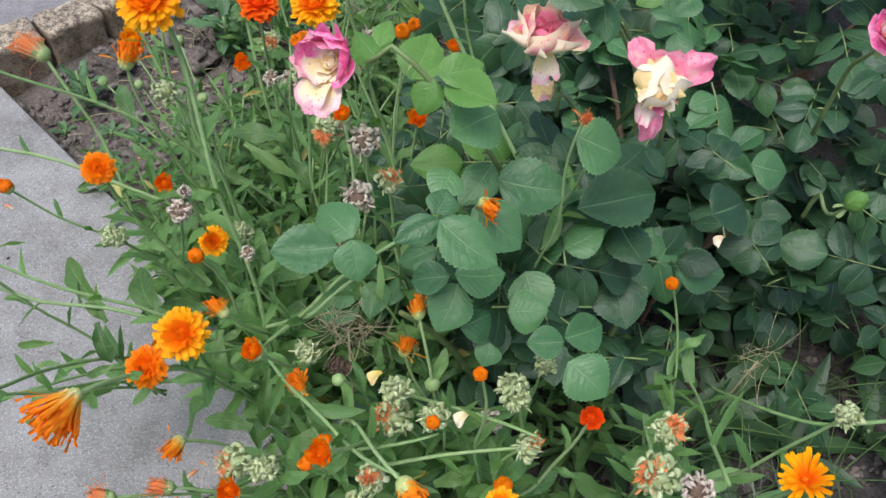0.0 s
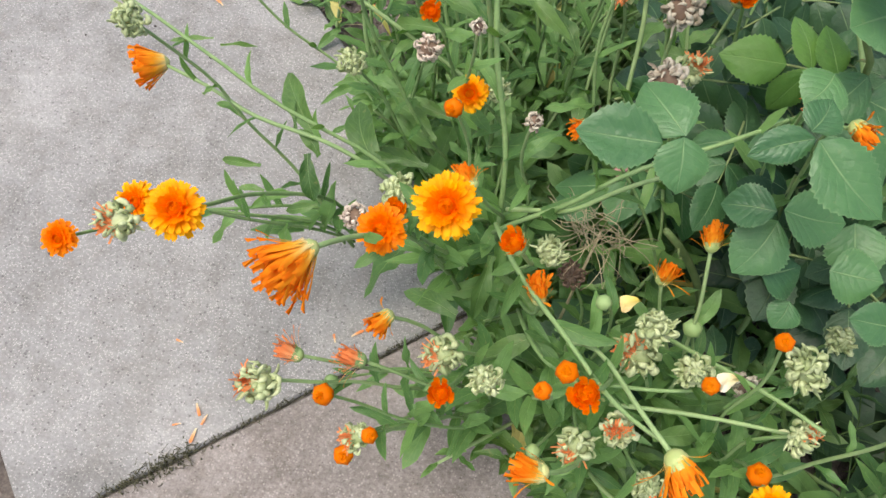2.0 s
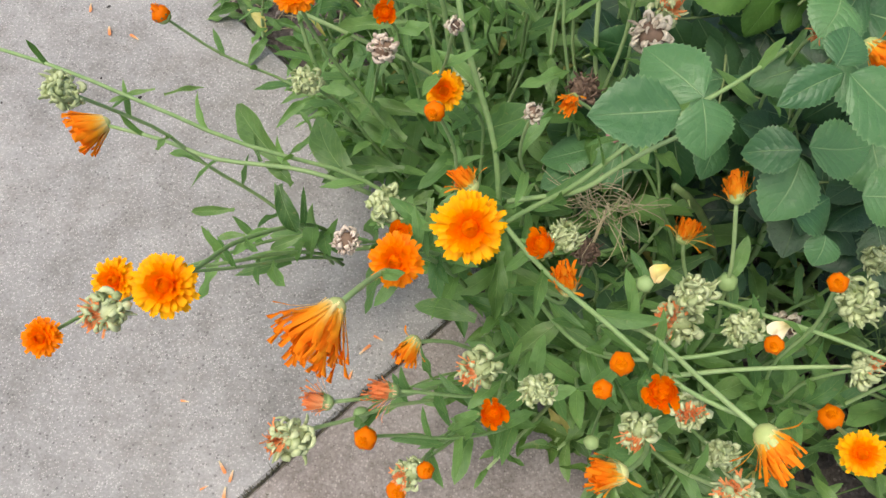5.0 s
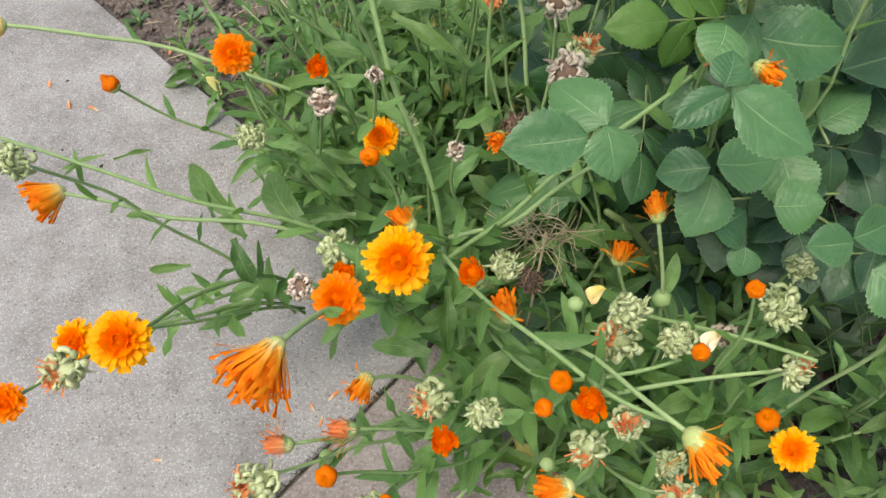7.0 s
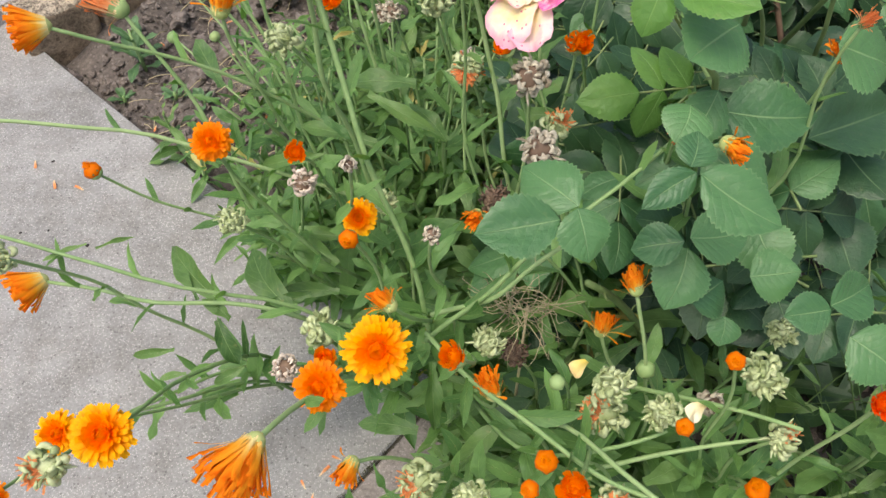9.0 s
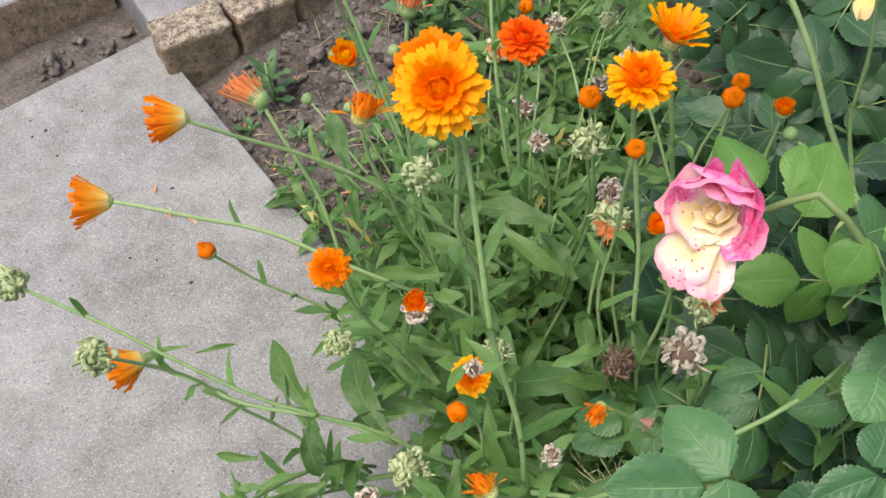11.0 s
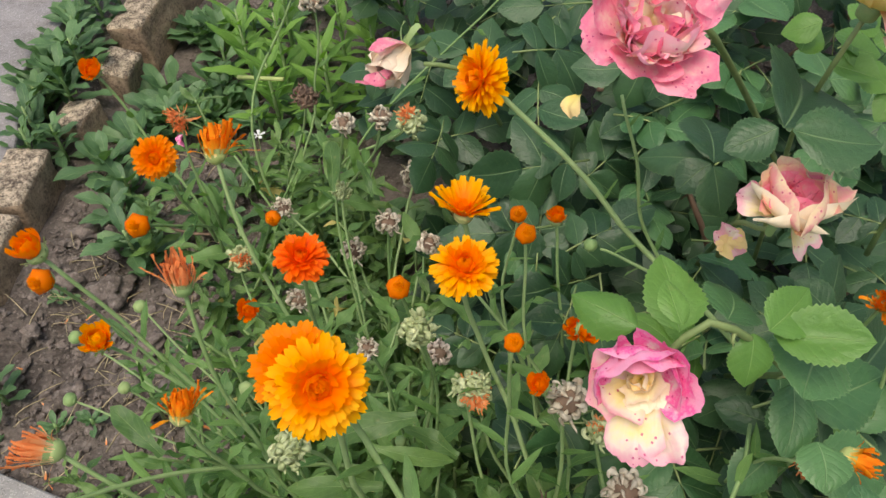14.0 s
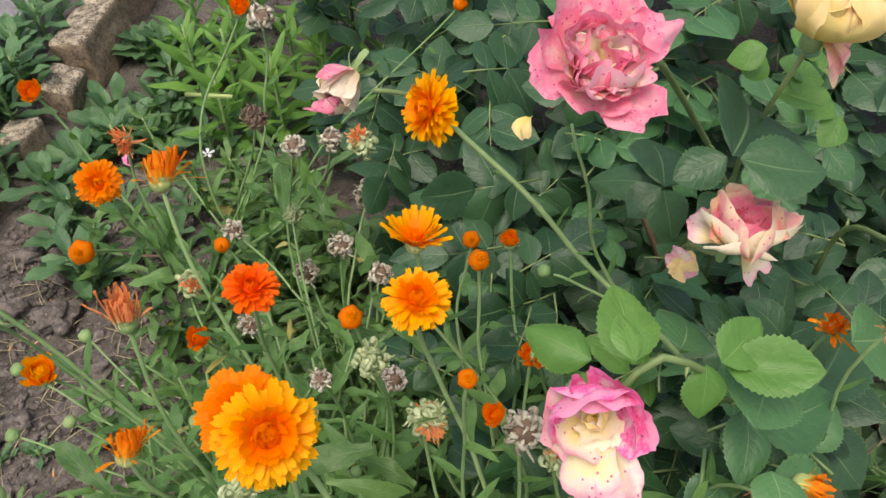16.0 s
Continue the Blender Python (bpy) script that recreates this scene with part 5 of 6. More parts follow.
def shoot(geo, rng, x, y, h, leaves, big, lean=0.5):
    short = max(0.0, 0.375 - across(x, y))
    p = Vector((x + 0.629 * short, y + 0.777 * short, 0))
    p.z = ground_height(p.x, p.y)
    tilt = Vector((rng.gauss(0, lean * 0.4) * h - 0.629 * short, (rng.gauss(0, lean * 0.4) - 0.06) * h - 0.777 * short, h))
    h = tilt.length
    tilt.normalize()
    pts = bezier(p, p + Vector((0, 0, h * 0.4)), p + tilt * h * 0.8, p + tilt * h, 4)
    geo[0].add(*tube(pts, [0.003, 0.0028, 0.0025, 0.002, 0.0015], 5))
    turn = rng.random() * 6
    for i in range(leaves):
        q = 0.12 + 0.88 * (i + 1) / leaves
        at = p.lerp(p + tilt * h, q)
        turn += 2.4 + rng.uniform(-0.4, 0.4)
        out = Vector((math.cos(turn), math.sin(turn), rng.uniform(-0.2, 1.0) + 0.5 * (q > 0.9)))
        size = big * rng.uniform(0.6, 1.15) * (1.1 - 0.45 * q)
        geo[2 if rng.random() < 0.018 else 1].join(rng.choice(LOW_LEAVES), aim(at, out, Vector((0, 0, 1)) + unit(rng) * 0.5, size, rng.uniform(0.8, 1.25)))


for key, (cx, cy), rx, ry, count, hmax in (("A", (-0.22, 0.66), 0.17, 0.17, 50, 0.34), ("B", (-0.08, 0.44), 0.16, 0.15, 56, 0.27), ("C", (0.08, 0.45), 0.14, 0.13, 26, 0.22), ("D", (-0.27, 0.88), 0.14, 0.17, 42, 0.33),
                                           ("E", (-0.10, 1.06), 0.19, 0.24, 84, 0.26), ("F", (0.0, 0.74), 0.13, 0.16, 42, 0.36), ("G", (-0.16, 1.42), 0.16, 0.20, 30, 0.16), ("H", (0.36, 0.50), 0.18, 0.14, 4, 0.16), ("I", (0.14, 0.8), 0.1, 0.1, 6, 0.3)):
    two = (Geo(), Geo(), Geo())
    done = 0
    while done < count:
        x, y = FILL.gauss(cx, rx * 0.75), FILL.gauss(cy, ry * 0.75)
        if across(x, y) < 0.30 and not (y < 0.62 and x > -0.17) or y < 0.29:
            continue
        shoot(two, FILL, x, y, FILL.uniform(0.4, 1.0) * hmax, 17, FILL.uniform(0.042, 0.072))
        done += 1
    top = PLANTS[key][0]
    part("undergrowth", two[0].mesh("undergrowth", STEM), top, kind="stuff")
    # A, D and F get the lighter leaf colour in place of stronger sunlight
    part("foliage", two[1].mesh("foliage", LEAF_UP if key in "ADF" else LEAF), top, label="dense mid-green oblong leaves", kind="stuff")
    if two[2].v:
        part("old_foliage", two[2].mesh("old_foliage", LEAF_YELLOW), top, label="a few yellowed dying leaves", kind="stuff")

# ---- roses ----
RR = random.Random(5)
BUSH = thing("rose_bush", "dark green rose bush with pink and yellow blooms", "rose bush", (0.30, 0.80, ground_height(0.30, 0.80)), "roses of the bed")
BUSH_FAR = thing("rose_bush", "broad dark green rose bush at the back of the bed", "rose bush", (0.62, 1.35, ground_height(0.62, 1.35)), "roses of the bed")


def cane(top, pts, r0, r1, mat=CANE, name="cane"):
    n = len(pts)
    g = Geo().add(*tube(pts, [r0 + (r1 - r0) * i / (n - 1) for i in range(n)], 7))
    for i in range(1, n - 1):
        d = (pts[i + 1] - pts[i]).normalized()
        s = d.orthogonal()
        out = (s * math.cos(i * 2.1) + d.cross(s) * math.sin(i * 2.1)).normalized()
        r = r0 + (r1 - r0) * i / (n - 1)
        if r > 0.0022:
            g.add(*tube([pts[i] + out * r * 0.7, pts[i] + out * (r + 0.004), pts[i] + out * (r + 0.007) - d * 0.002], [0.0016, 0.0009, 0.0002], 4))
    part(name, g.mesh(name, mat), top)


def leaf_spray(rng, base, way, size, up, whole=None, meshes=None, top=None, rachis_mat=CANE):
    """A compound rose leaf of five leaflets: as parts under top, or joined into the geometry whole."""
    way = Vector(way).normalized()
    up = Vector(up).normalized()
    side = way.cross(up).normalized()
    up = side.cross(way)
    pts = [Vector(base) + way * size * t - up * 0.25 * size * t * t for t in (0, 0.33, 0.66, 1.0)]
    stalk = tube(pts, [0.0013, 0.0012, 0.001, 0.0008], 4)
    if whole is None:
        hub = part("compound_leaf", Geo().add(*stalk).mesh("compound_leaf", rachis_mat), top)
    else:
        whole[0].add(*stalk)
    tilt = rng.uniform(-0.25, 0.25)
    for t, s, k in ((1.0, 0, 1.12), (0.72, 1, 1.0), (0.72, -1, 1.0), (0.38, 1, 0.82), (0.38, -1, 0.82)):
        p = Vector(base) + way * size * t - up * 0.25 * size * t * t
        d = way * (1.0 if s == 0 else 0.35) + side * s * 1.0 - up * rng.uniform(0.05, 0.4)
        nrm = up + side * (tilt + s * rng.uniform(-0.1, 0.45)) + unit(rng) * 0.32
        m = aim(p, d, nrm, size * 0.74 * k * rng.uniform(0.9, 1.1), rng.uniform(0.9, 1.12))
        if whole is None:
            part("leaflet", rng.choice(meshes), hub, m)
        else:
            whole[1].join(rng.choice(ROSE_LEAFLETS_LIGHT), m)


def rose_roof(x, y):
    """The height of the bush's outer leaves over the bed."""
    edge = min(max((y - (0.44 if x < 0.14 else 0.44 + (x - 0.14) * 1.0)) / 0.22, 0), 1) * min(max((x + 0.08 - max(0, y - 0.75) * 0.14) / 0.14, 0), 1)
    if x > 0.28:
        edge = min(max((y - 0.58 - 0.10 * min(max((x - 0.28) / 0.1, 0), 1)) / 0.22, 0), 1)
    hump = 0.47 + 0.10 * noise.noise(Vector((x * 4, y * 4, 3))) + 0.05 * math.sin(x * 6 + y * 3)
    return edge, hump


def fill_rose(top, x0, x1, y0, y1, count, near, size, crown=0.0):
    whole = (Geo(), Geo())
    done = n_near = 0
    while done < count:
        x, y = RR.uniform(x0, x1), RR.uniform(y0, y1)
        e, h = rose_roof(x, y)
        if e <= 0.02:
            continue
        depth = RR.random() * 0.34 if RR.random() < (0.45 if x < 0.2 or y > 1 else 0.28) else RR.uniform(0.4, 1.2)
        z = (h + crown) * (0.62 + 0.38 * e) - depth * 0.30
        if z < 0.05:
            continue
        if x < 0.14 and y < 0.53 and z < 0.47:
            done += 1
            continue
        if x > 0.13 and z < 0.46 and y < 0.47 + 0.5 * (x - 0.15) + (0.4 - z) * 0.5:
            done += 1
            continue
        a = RR.random() * 6.28
        way = Vector((math.cos(a) - 0.25 * (1 - e), math.sin(a) - 0.35, RR.uniform(-0.25, 0.45)))
        up = Vector((RR.gauss(0, 0.5), -0.4 + RR.gauss(0, 0.5), 1))
        p = Vector((x, y, z)) - way.normalized() * size * 0.5
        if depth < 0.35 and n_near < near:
            # towards the right and back more leaves get the dark tone, as shade
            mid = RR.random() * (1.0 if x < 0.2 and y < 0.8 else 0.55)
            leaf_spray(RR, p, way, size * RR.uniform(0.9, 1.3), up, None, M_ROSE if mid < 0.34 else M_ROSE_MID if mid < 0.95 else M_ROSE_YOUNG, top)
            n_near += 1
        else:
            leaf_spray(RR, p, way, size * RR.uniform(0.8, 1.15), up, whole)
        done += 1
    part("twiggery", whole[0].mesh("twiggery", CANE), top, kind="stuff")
    # all inner leaves share the darkest green, the bush's inner shade in colour
    part("foliage", whole[1].mesh("foliage", ROSE_LEAF), top, label="dense dark green toothed leaves, inner shade put into the colour", kind="stuff")


fill_rose(BUSH, -0.10, 0.66, 0.42, 1.05, 330, 59, 0.060)
fill_rose(BUSH_FAR, -0.10, 1.35, 0.98, 2.05, 520, 59, 0.078, 0.03)
for x, y, tx, ty, tz in ((0.10, 0.60, -0.02, 0.54, 0.38), (0.22, 0.64, 0.12, 0.54, 0.32), (0.26, 0.72, 0.25, 0.64, 0.32), (0.34, 0.82, 0.42, 0.80, 0.26), (0.30, 0.86, 0.22, 0.98, 0.38), (0.40, 0.88, 0.55, 1.00, 0.26), (0.2, 0.78, 0.06, 0.74, 0.40)):
    a, b = Vector((x, y, -0.04)), Vector((tx, ty, tz))
    cane(BUSH, bezier(a, a + Vector((0, 0, 0.2)), a.lerp(b, 0.6) + Vector((0, 0, 0.1)), b, 9), 0.0055, 0.003, CANE if x < 0.3 else CANE_BROWN)
for x, y, tx, ty, tz in ((0.5, 1.2, 0.2, 1.1, 0.38), (0.6, 1.3, 0.75, 1.15, 0.36), (0.65, 1.4, 0.5, 1.7, 0.38), (0.7, 1.4, 1.0, 1.5, 0.38), (0.55, 1.35, 0.3, 1.5, 0.36)):
    a, b = Vector((x, y, -0.04)), Vector((tx, ty, tz))
    cane(BUSH_FAR, bezier(a, a + Vector((0, 0, 0.2)), a.lerp(b, 0.6) + Vector((0, 0, 0.1)), b, 9), 0.006, 0.003, CANE_BROWN)


def leaflet(leaf_tone, base, tip, widen=1.0):
    """One single leaf of the near bush, from its stalk to its tip, seen from above and in front."""
    base, tip = Vector(base), Vector(tip)
    me = RR.choice({"dark": M_ROSE, "mid": M_ROSE_MID, "young": M_ROSE_YOUNG}[leaf_tone])
    part("leaflet", me, BUSH, aim(base, tip - base, (RR.uniform(-0.15, 0.15), -0.55, 1), (tip - base).length, widen), "fresh light green leaf" if leaf_tone == "young" else "")


leaflet("young", (-0.051, 0.622, 0.625), (-0.076, 0.658, 0.630), 0.91)
leaflet("young", (-0.023, 0.618, 0.610), (-0.009, 0.668, 0.620), 1.07)
leaflet("young", (-0.046, 0.593, 0.660), (-0.039, 0.619, 0.670), 0.81)
leaflet("young", (0.000, 0.578, 0.650), (0.036, 0.594, 0.650), 0.99)
leaflet("young", (0.007, 0.580, 0.640), (0.047, 0.550, 0.650), 0.87)
leaflet("young", (-0.002, 0.585, 0.640), (-0.013, 0.564, 0.620), 1.10)
leaflet("young", (0.144, 0.729, 0.680), (0.162, 0.701, 0.680), 1.00)
leaflet("young", (0.135, 0.747, 0.680), (0.161, 0.762, 0.690), 1.12)
leaflet("young", (0.147, 0.748, 0.700), (0.125, 0.760, 0.692), 1.10)
leaflet("young", (0.152, 0.732, 0.690), (0.176, 0.719, 0.684), 1.20)
leaflet("young", (0.160, 0.727, 0.680), (0.178, 0.700, 0.672), 1.00)
leaflet("young", (0.153, 0.723, 0.690), (0.179, 0.748, 0.685), 0.95)
leaflet("young", (0.187, 0.706, 0.660), (0.166, 0.694, 0.652), 1.15)
leaflet("mid", (0.199, 0.772, 0.620), (0.222, 0.820, 0.614), 1.1)
leaflet("mid", (0.199, 0.772, 0.620), (0.234, 0.759, 0.614), 1.2)
leaflet("young", (0.238, 0.804, 0.640), (0.275, 0.815, 0.634), 1.15)
leaflet("young", (0.259, 0.794, 0.620), (0.297, 0.812, 0.614), 1.1)
leaflet("mid", (0.221, 0.731, 0.600), (0.208, 0.765, 0.594), 1.1)
leaflet("mid", (0.221, 0.731, 0.600), (0.226, 0.701, 0.594), 1.2)
leaflet("mid", (0.240, 0.762, 0.620), (0.213, 0.740, 0.614), 1.2)
leaflet("mid", (0.152, 0.712, 0.715), (0.150, 0.730, 0.715), 1.10)
leaflet("mid", (0.014, 0.620, 0.600), (0.047, 0.654, 0.590), 1.31)
leaflet("mid", (0.054, 0.588, 0.550), (0.027, 0.549, 0.540), 0.91)
leaflet("mid", (0.057, 0.578, 0.540), (0.125, 0.580, 0.530), 1.00)
leaflet("dark", (0.079, 0.687, 0.680), (0.151, 0.745, 0.670), 1.09)
leaflet("dark", (0.082, 0.683, 0.680), (0.132, 0.658, 0.670), 1.12)
leaflet("dark", (0.076, 0.688, 0.680), (0.041, 0.692, 0.670), 1.08)
leaflet("dark", (0.100, 0.762, 0.580), (0.140, 0.829, 0.580), 0.88)
leaflet("dark", (0.098, 0.762, 0.580), (0.068, 0.755, 0.570), 1.31)
leaflet("dark", (0.098, 0.759, 0.580), (0.099, 0.730, 0.550), 1.18)
leaflet("dark", (0.106, 0.775, 0.570), (0.066, 0.818, 0.560), 0.70)
leaflet("mid", (0.040, 0.568, 0.500), (0.005, 0.562, 0.480), 1.14)
leaflet("mid", (0.038, 0.542, 0.540), (0.081, 0.513, 0.530), 1.15)
leaflet("mid", (0.142, 0.713, 0.640), (0.146, 0.674, 0.620), 0.93)
leaflet("mid", (-0.065, 0.466, 0.567), (-0.116, 0.456, 0.567), 0.98)
leaflet("mid", (-0.054, 0.472, 0.572), (-0.087, 0.505, 0.577), 1.00)
leaflet("mid", (-0.055, 0.471, 0.572), (-0.047, 0.443, 0.557), 1.26)
leaflet("mid", (0.010, 0.476, 0.597), (-0.022, 0.458, 0.587), 0.80)
leaflet("mid", (0.007, 0.480, 0.597), (0.014, 0.503, 0.602), 1.50)
leaflet("mid", (0.010, 0.471, 0.602), (0.056, 0.448, 0.582), 1.03)
leaflet("mid", (0.023, 0.488, 0.512), (-0.011, 0.489, 0.502), 1.08)
leaflet("mid", (0.031, 0.497, 0.492), (0.015, 0.460, 0.472), 1.20)
leaflet("mid", (0.027, 0.491, 0.512), (0.071, 0.504, 0.502), 1.17)
leaflet("mid", (0.036, 0.471, 0.462), (0.064, 0.491, 0.462), 1.50)
leaflet("mid", (0.064, 0.472, 0.442), (0.059, 0.453, 0.432), 1.50)
leaflet("mid", (0.076, 0.486, 0.472), (0.112, 0.490, 0.472), 1.49)
leaflet("mid", (0.125, 0.459, 0.472), (0.092, 0.454, 0.472), 1.16)
leaflet("mid", (0.125, 0.462, 0.472), (0.162, 0.480, 0.472), 1.10)
leaflet("mid", (0.124, 0.430, 0.487), (0.155, 0.404, 0.482), 1.32)
leaflet("dark", (0.141, 0.604, 0.482), (0.229, 0.643, 0.482), 0.80)
leaflet("dark", (0.196, 0.627, 0.382), (0.241, 0.647, 0.382), 1.50)
leaflet("dark", (0.203, 0.613, 0.372), (0.213, 0.559, 0.362), 1.39)
leaflet("mid", (0.094, 0.540, 0.462), (0.112, 0.505, 0.442), 1.33)
leaflet("mid", (0.017, 0.534, 0.592), (0.005, 0.508, 0.592), 1.50)
leaflet("mid", (0.051, 0.583, 0.612), (0.015, 0.552, 0.612), 1.36)
leaflet("mid", (0.119, 0.585, 0.592), (0.164, 0.580, 0.582), 1.42)
leaflet("mid", (0.307, 0.653, 0.512), (0.345, 0.650, 0.512), 1.50)
leaflet("dark", (0.276, 0.620, 0.472), (0.320, 0.647, 0.472), 1.42)


def rose_petal(turn, root, height, width, open_at, curl, cup=0.35, ruffle=0.06, ph=0.0, nu=14, nv=10):
    """One broad petal that rises from the axis, opens outward by an angle and curls at its rim."""
    ct, st = math.cos(turn), math.sin(turn)

    def fn(u, v):
        s = 2 * u - 1
        v = v * (1 - 0.24 * s * s * s * s - 0.05 * s * s)
        a = open_at + curl * v * v
        w = width * (0.35 + 0.65 * math.sin(min(1, v * 1.25) * math.pi / 2)) * (1 - 0.25 * max(0, v - 0.75) / 0.25 * abs(s))
        r = root + height * v * math.sin(a) - cup * w * s * s * math.cos(a) * 0.8
        z = height * v * math.cos(a) + cup * w * s * s * math.sin(a) * 0.8 - 0.12 * height * max(0, v - 0.7) * s * s
        q = Vector((s * 1.7 + ph, v * 2.3, ph * 3))
        wav = ruffle * height * (math.sin(s * 4.5 + ph) + 1.1 * noise.noise(q * 1.6)) * v * v
        y = s * w * (1 + 0.16 * noise.noise(q * 2.1))
        z *= 1 - 0.10 * max(0, v - 0.6) * (1 + noise.noise(q * 3)) / 0.4
        r *= 1 - 0.05 * max(0, v - 0.6) * (1 + noise.noise(q * 3)) / 0.4
        r += wav * math.cos(a)
        z += wav * math.sin(a)
        return (r * ct - y * st, r * st + y * ct, z)
    return surf(fn, nu, nv)


def rose(name, label, at, facing, size, layers, stem_to, spin=0.0, sepals=True, stem_r=0.0017, closed=None, ruffle=(0.07, 0.20)):
    """A bloom with each petal as a piece of its own, its sepals, and the cane that carries it."""
    rng = random.Random(round(at[0] * 1000) + 77)
    d = Vector(facing).normalized()
    m = face(Vector(at) - d * size * 0.22, d, size, spin)
    g = Geo().add(*lathe([(0.02, -0.16), (0.075, -0.12), (0.08, -0.04), (0.06, 0.02)], 10))
    if sepals:
        for i in range(5):
            petal(g, rng, i * 1.256, 0.05, 0.34, 0.05, -0.5, -0.9, 0, 0.1, 4)
    hub = part(name, g.mesh(name, CALYX), BUSH, m, label)
    for count, turn0, spread, root, height, width, open_at, curl, mat in layers:
        for i in range(count):
            g = Geo().add(*rose_petal(turn0 + spread * i + rng.uniform(-0.12, 0.12), root, height * rng.uniform(0.9, 1.1), width * rng.uniform(0.9, 1.1), radians(open_at + rng.uniform(-7, 7)), curl + rng.uniform(-0.25, 0.25), rng.uniform(0.25, 0.45), rng.uniform(*ruffle), rng.random() * 6))
            part("petal", g.mesh("petal", mat), hub, m)
    if closed:
        part("petal", Geo().add(*lathe([(0.05, 0.0), (0.20, 0.10), (0.26, 0.28), (0.22, 0.46), (0.12, 0.60), (0.06, 0.66), (0.02, 0.64)], 18, 0.10, 2.0)).mesh("petal", closed), hub, m)
    if stem_to is None:
        return
    end = Vector(at) - d * size * 0.36
    b = Vector(stem_to) - Vector((0, 0, 0.14))
    span = (end - b).length
    cane(BUSH, bezier(b, b + Vector((0, 0, span * 0.5)), end - d * span * 0.35, end, 9), stem_r + 0.0008, stem_r)


TAU = 2 * math.pi
# layers: petal count, first turn, step, root, height, width, opening, curl, petal
rose("rose_bloom", "overblown cream-yellow and magenta rose, rain-spotted", (-0.084, 0.571, 0.662), (-0.42, -0.46, 0.76), 0.060,
     [(1, -1.45, 0, 0.05, 0.82, 0.23, 76, 0.15, ROSE_MIX), (1, -2.05, 0, 0.05, 0.74, 0.24, 72, 0.1, ROSE_MIX), (1, 2.95, 0, 0.06, 0.50, 0.34, 58, -0.3, ROSE_MIX), (1, -2.65, 0, 0.06, 0.48, 0.28, 58, -0.2, ROSE_MIX),
      (1, -0.75, 0, 0.06, 0.56, 0.24, 66, -0.2, ROSE_MAGENTA), (1, -0.25, 0, 0.06, 0.54, 0.30, 60, -0.4, ROSE_MAGENTA), (1, 0.3, 0, 0.06, 0.54, 0.34, 58, -0.4, ROSE_MAGENTA), (1, 2.35, 0, 0.07, 0.52, 0.34, 56, -0.4, ROSE_MAGENTA), (1, 0.95, 0, 0.07, 0.56, 0.38, 54, -0.55, ROSE_MAGENTA), (1, 1.7, 0, 0.05, 0.56, 0.38, 50, -0.6, ROSE_MAGENTA), (1, 1.25, 0, 0.05, 0.42, 0.34, 42, -0.6, ROSE_MAGENTA),
      (4, -2.4, 0.6, 0.04, 0.32, 0.14, 46, 0.0, ROSE_CREAM), (5, 0, TAU / 5, 0.03, 0.24, 0.12, 26, -0.2, ROSE_CREAM), (5, 0.4, TAU / 5, 0.0, 0.18, 0.10, 10, 0.3, ROSE_YELLOW)], None, 0.6, ruffle=(0.04, 0.13))
cane(BUSH, [Vector((0.1, 0.68, 0.4)), Vector((0.05, 0.59, 0.56)), Vector((0.009, 0.586, 0.62)), Vector((-0.019, 0.583, 0.655)), Vector((-0.036, 0.585, 0.668)), Vector((-0.046, 0.589, 0.655)), Vector((-0.056, 0.587, 0.648))], 0.0026, 0.0020)
rose("rose_bloom", "full ruffled soft-pink rose with cream folds", (-0.014, 0.706, 0.767), (-0.12, -0.58, 0.80), 0.066,
     [(1, -1.45, 0, 0.05, 0.68, 0.30, 66, -0.3, ROSE_PINK), (1, -2.3, 0, 0.05, 0.47, 0.28, 64, 0.0, ROSE_PINK), (1, -0.5, 0, 0.05, 0.47, 0.30, 62, -0.4, ROSE_MIX), (1, 0.1, 0, 0.05, 0.66, 0.22, 64, 0.1, ROSE_PINK), (1, 2.9, 0, 0.05, 0.58, 0.26, 66, 0.2, ROSE_PINK), (3, 0.8, 0.75, 0.05, 0.68, 0.32, 70, -0.2, ROSE_PINK),
      (1, -1.6, 0, 0.06, 0.52, 0.34, 56, -0.6, ROSE_MIX), (4, -0.3, 1.5, 0.06, 0.48, 0.34, 48, -0.4, ROSE_PINK), (4, 0.9, 1.4, 0.05, 0.44, 0.30, 40, -0.4, ROSE_PINK), (5, 0.4, TAU / 5, 0.06, 0.50, 0.22, 52, -0.2, ROSE_MIX), (4, 1.1, TAU / 4, 0.05, 0.44, 0.18, 30, 0.2, ROSE_MIX),
      (4, 0.7, 1.5, 0.04, 0.40, 0.24, 28, -0.1, ROSE_MIX), (3, 0.1, 1.9, 0.03, 0.38, 0.20, 16, 0.3, ROSE_PINK), (3, 0.1, TAU / 3, 0.02, 0.36, 0.13, 10, 0.6, ROSE_CREAM)], None, 0.2, ruffle=(0.10, 0.23))
cane(BUSH, [Vector((0.2, 0.86, 0.3)), Vector((0.244, 0.831, 0.46)), Vector((0.186, 0.816, 0.55)), Vector((0.128, 0.79, 0.63)), Vector((0.083, 0.771, 0.69)), Vector((0.043, 0.746, 0.735))], 0.0030, 0.0024)
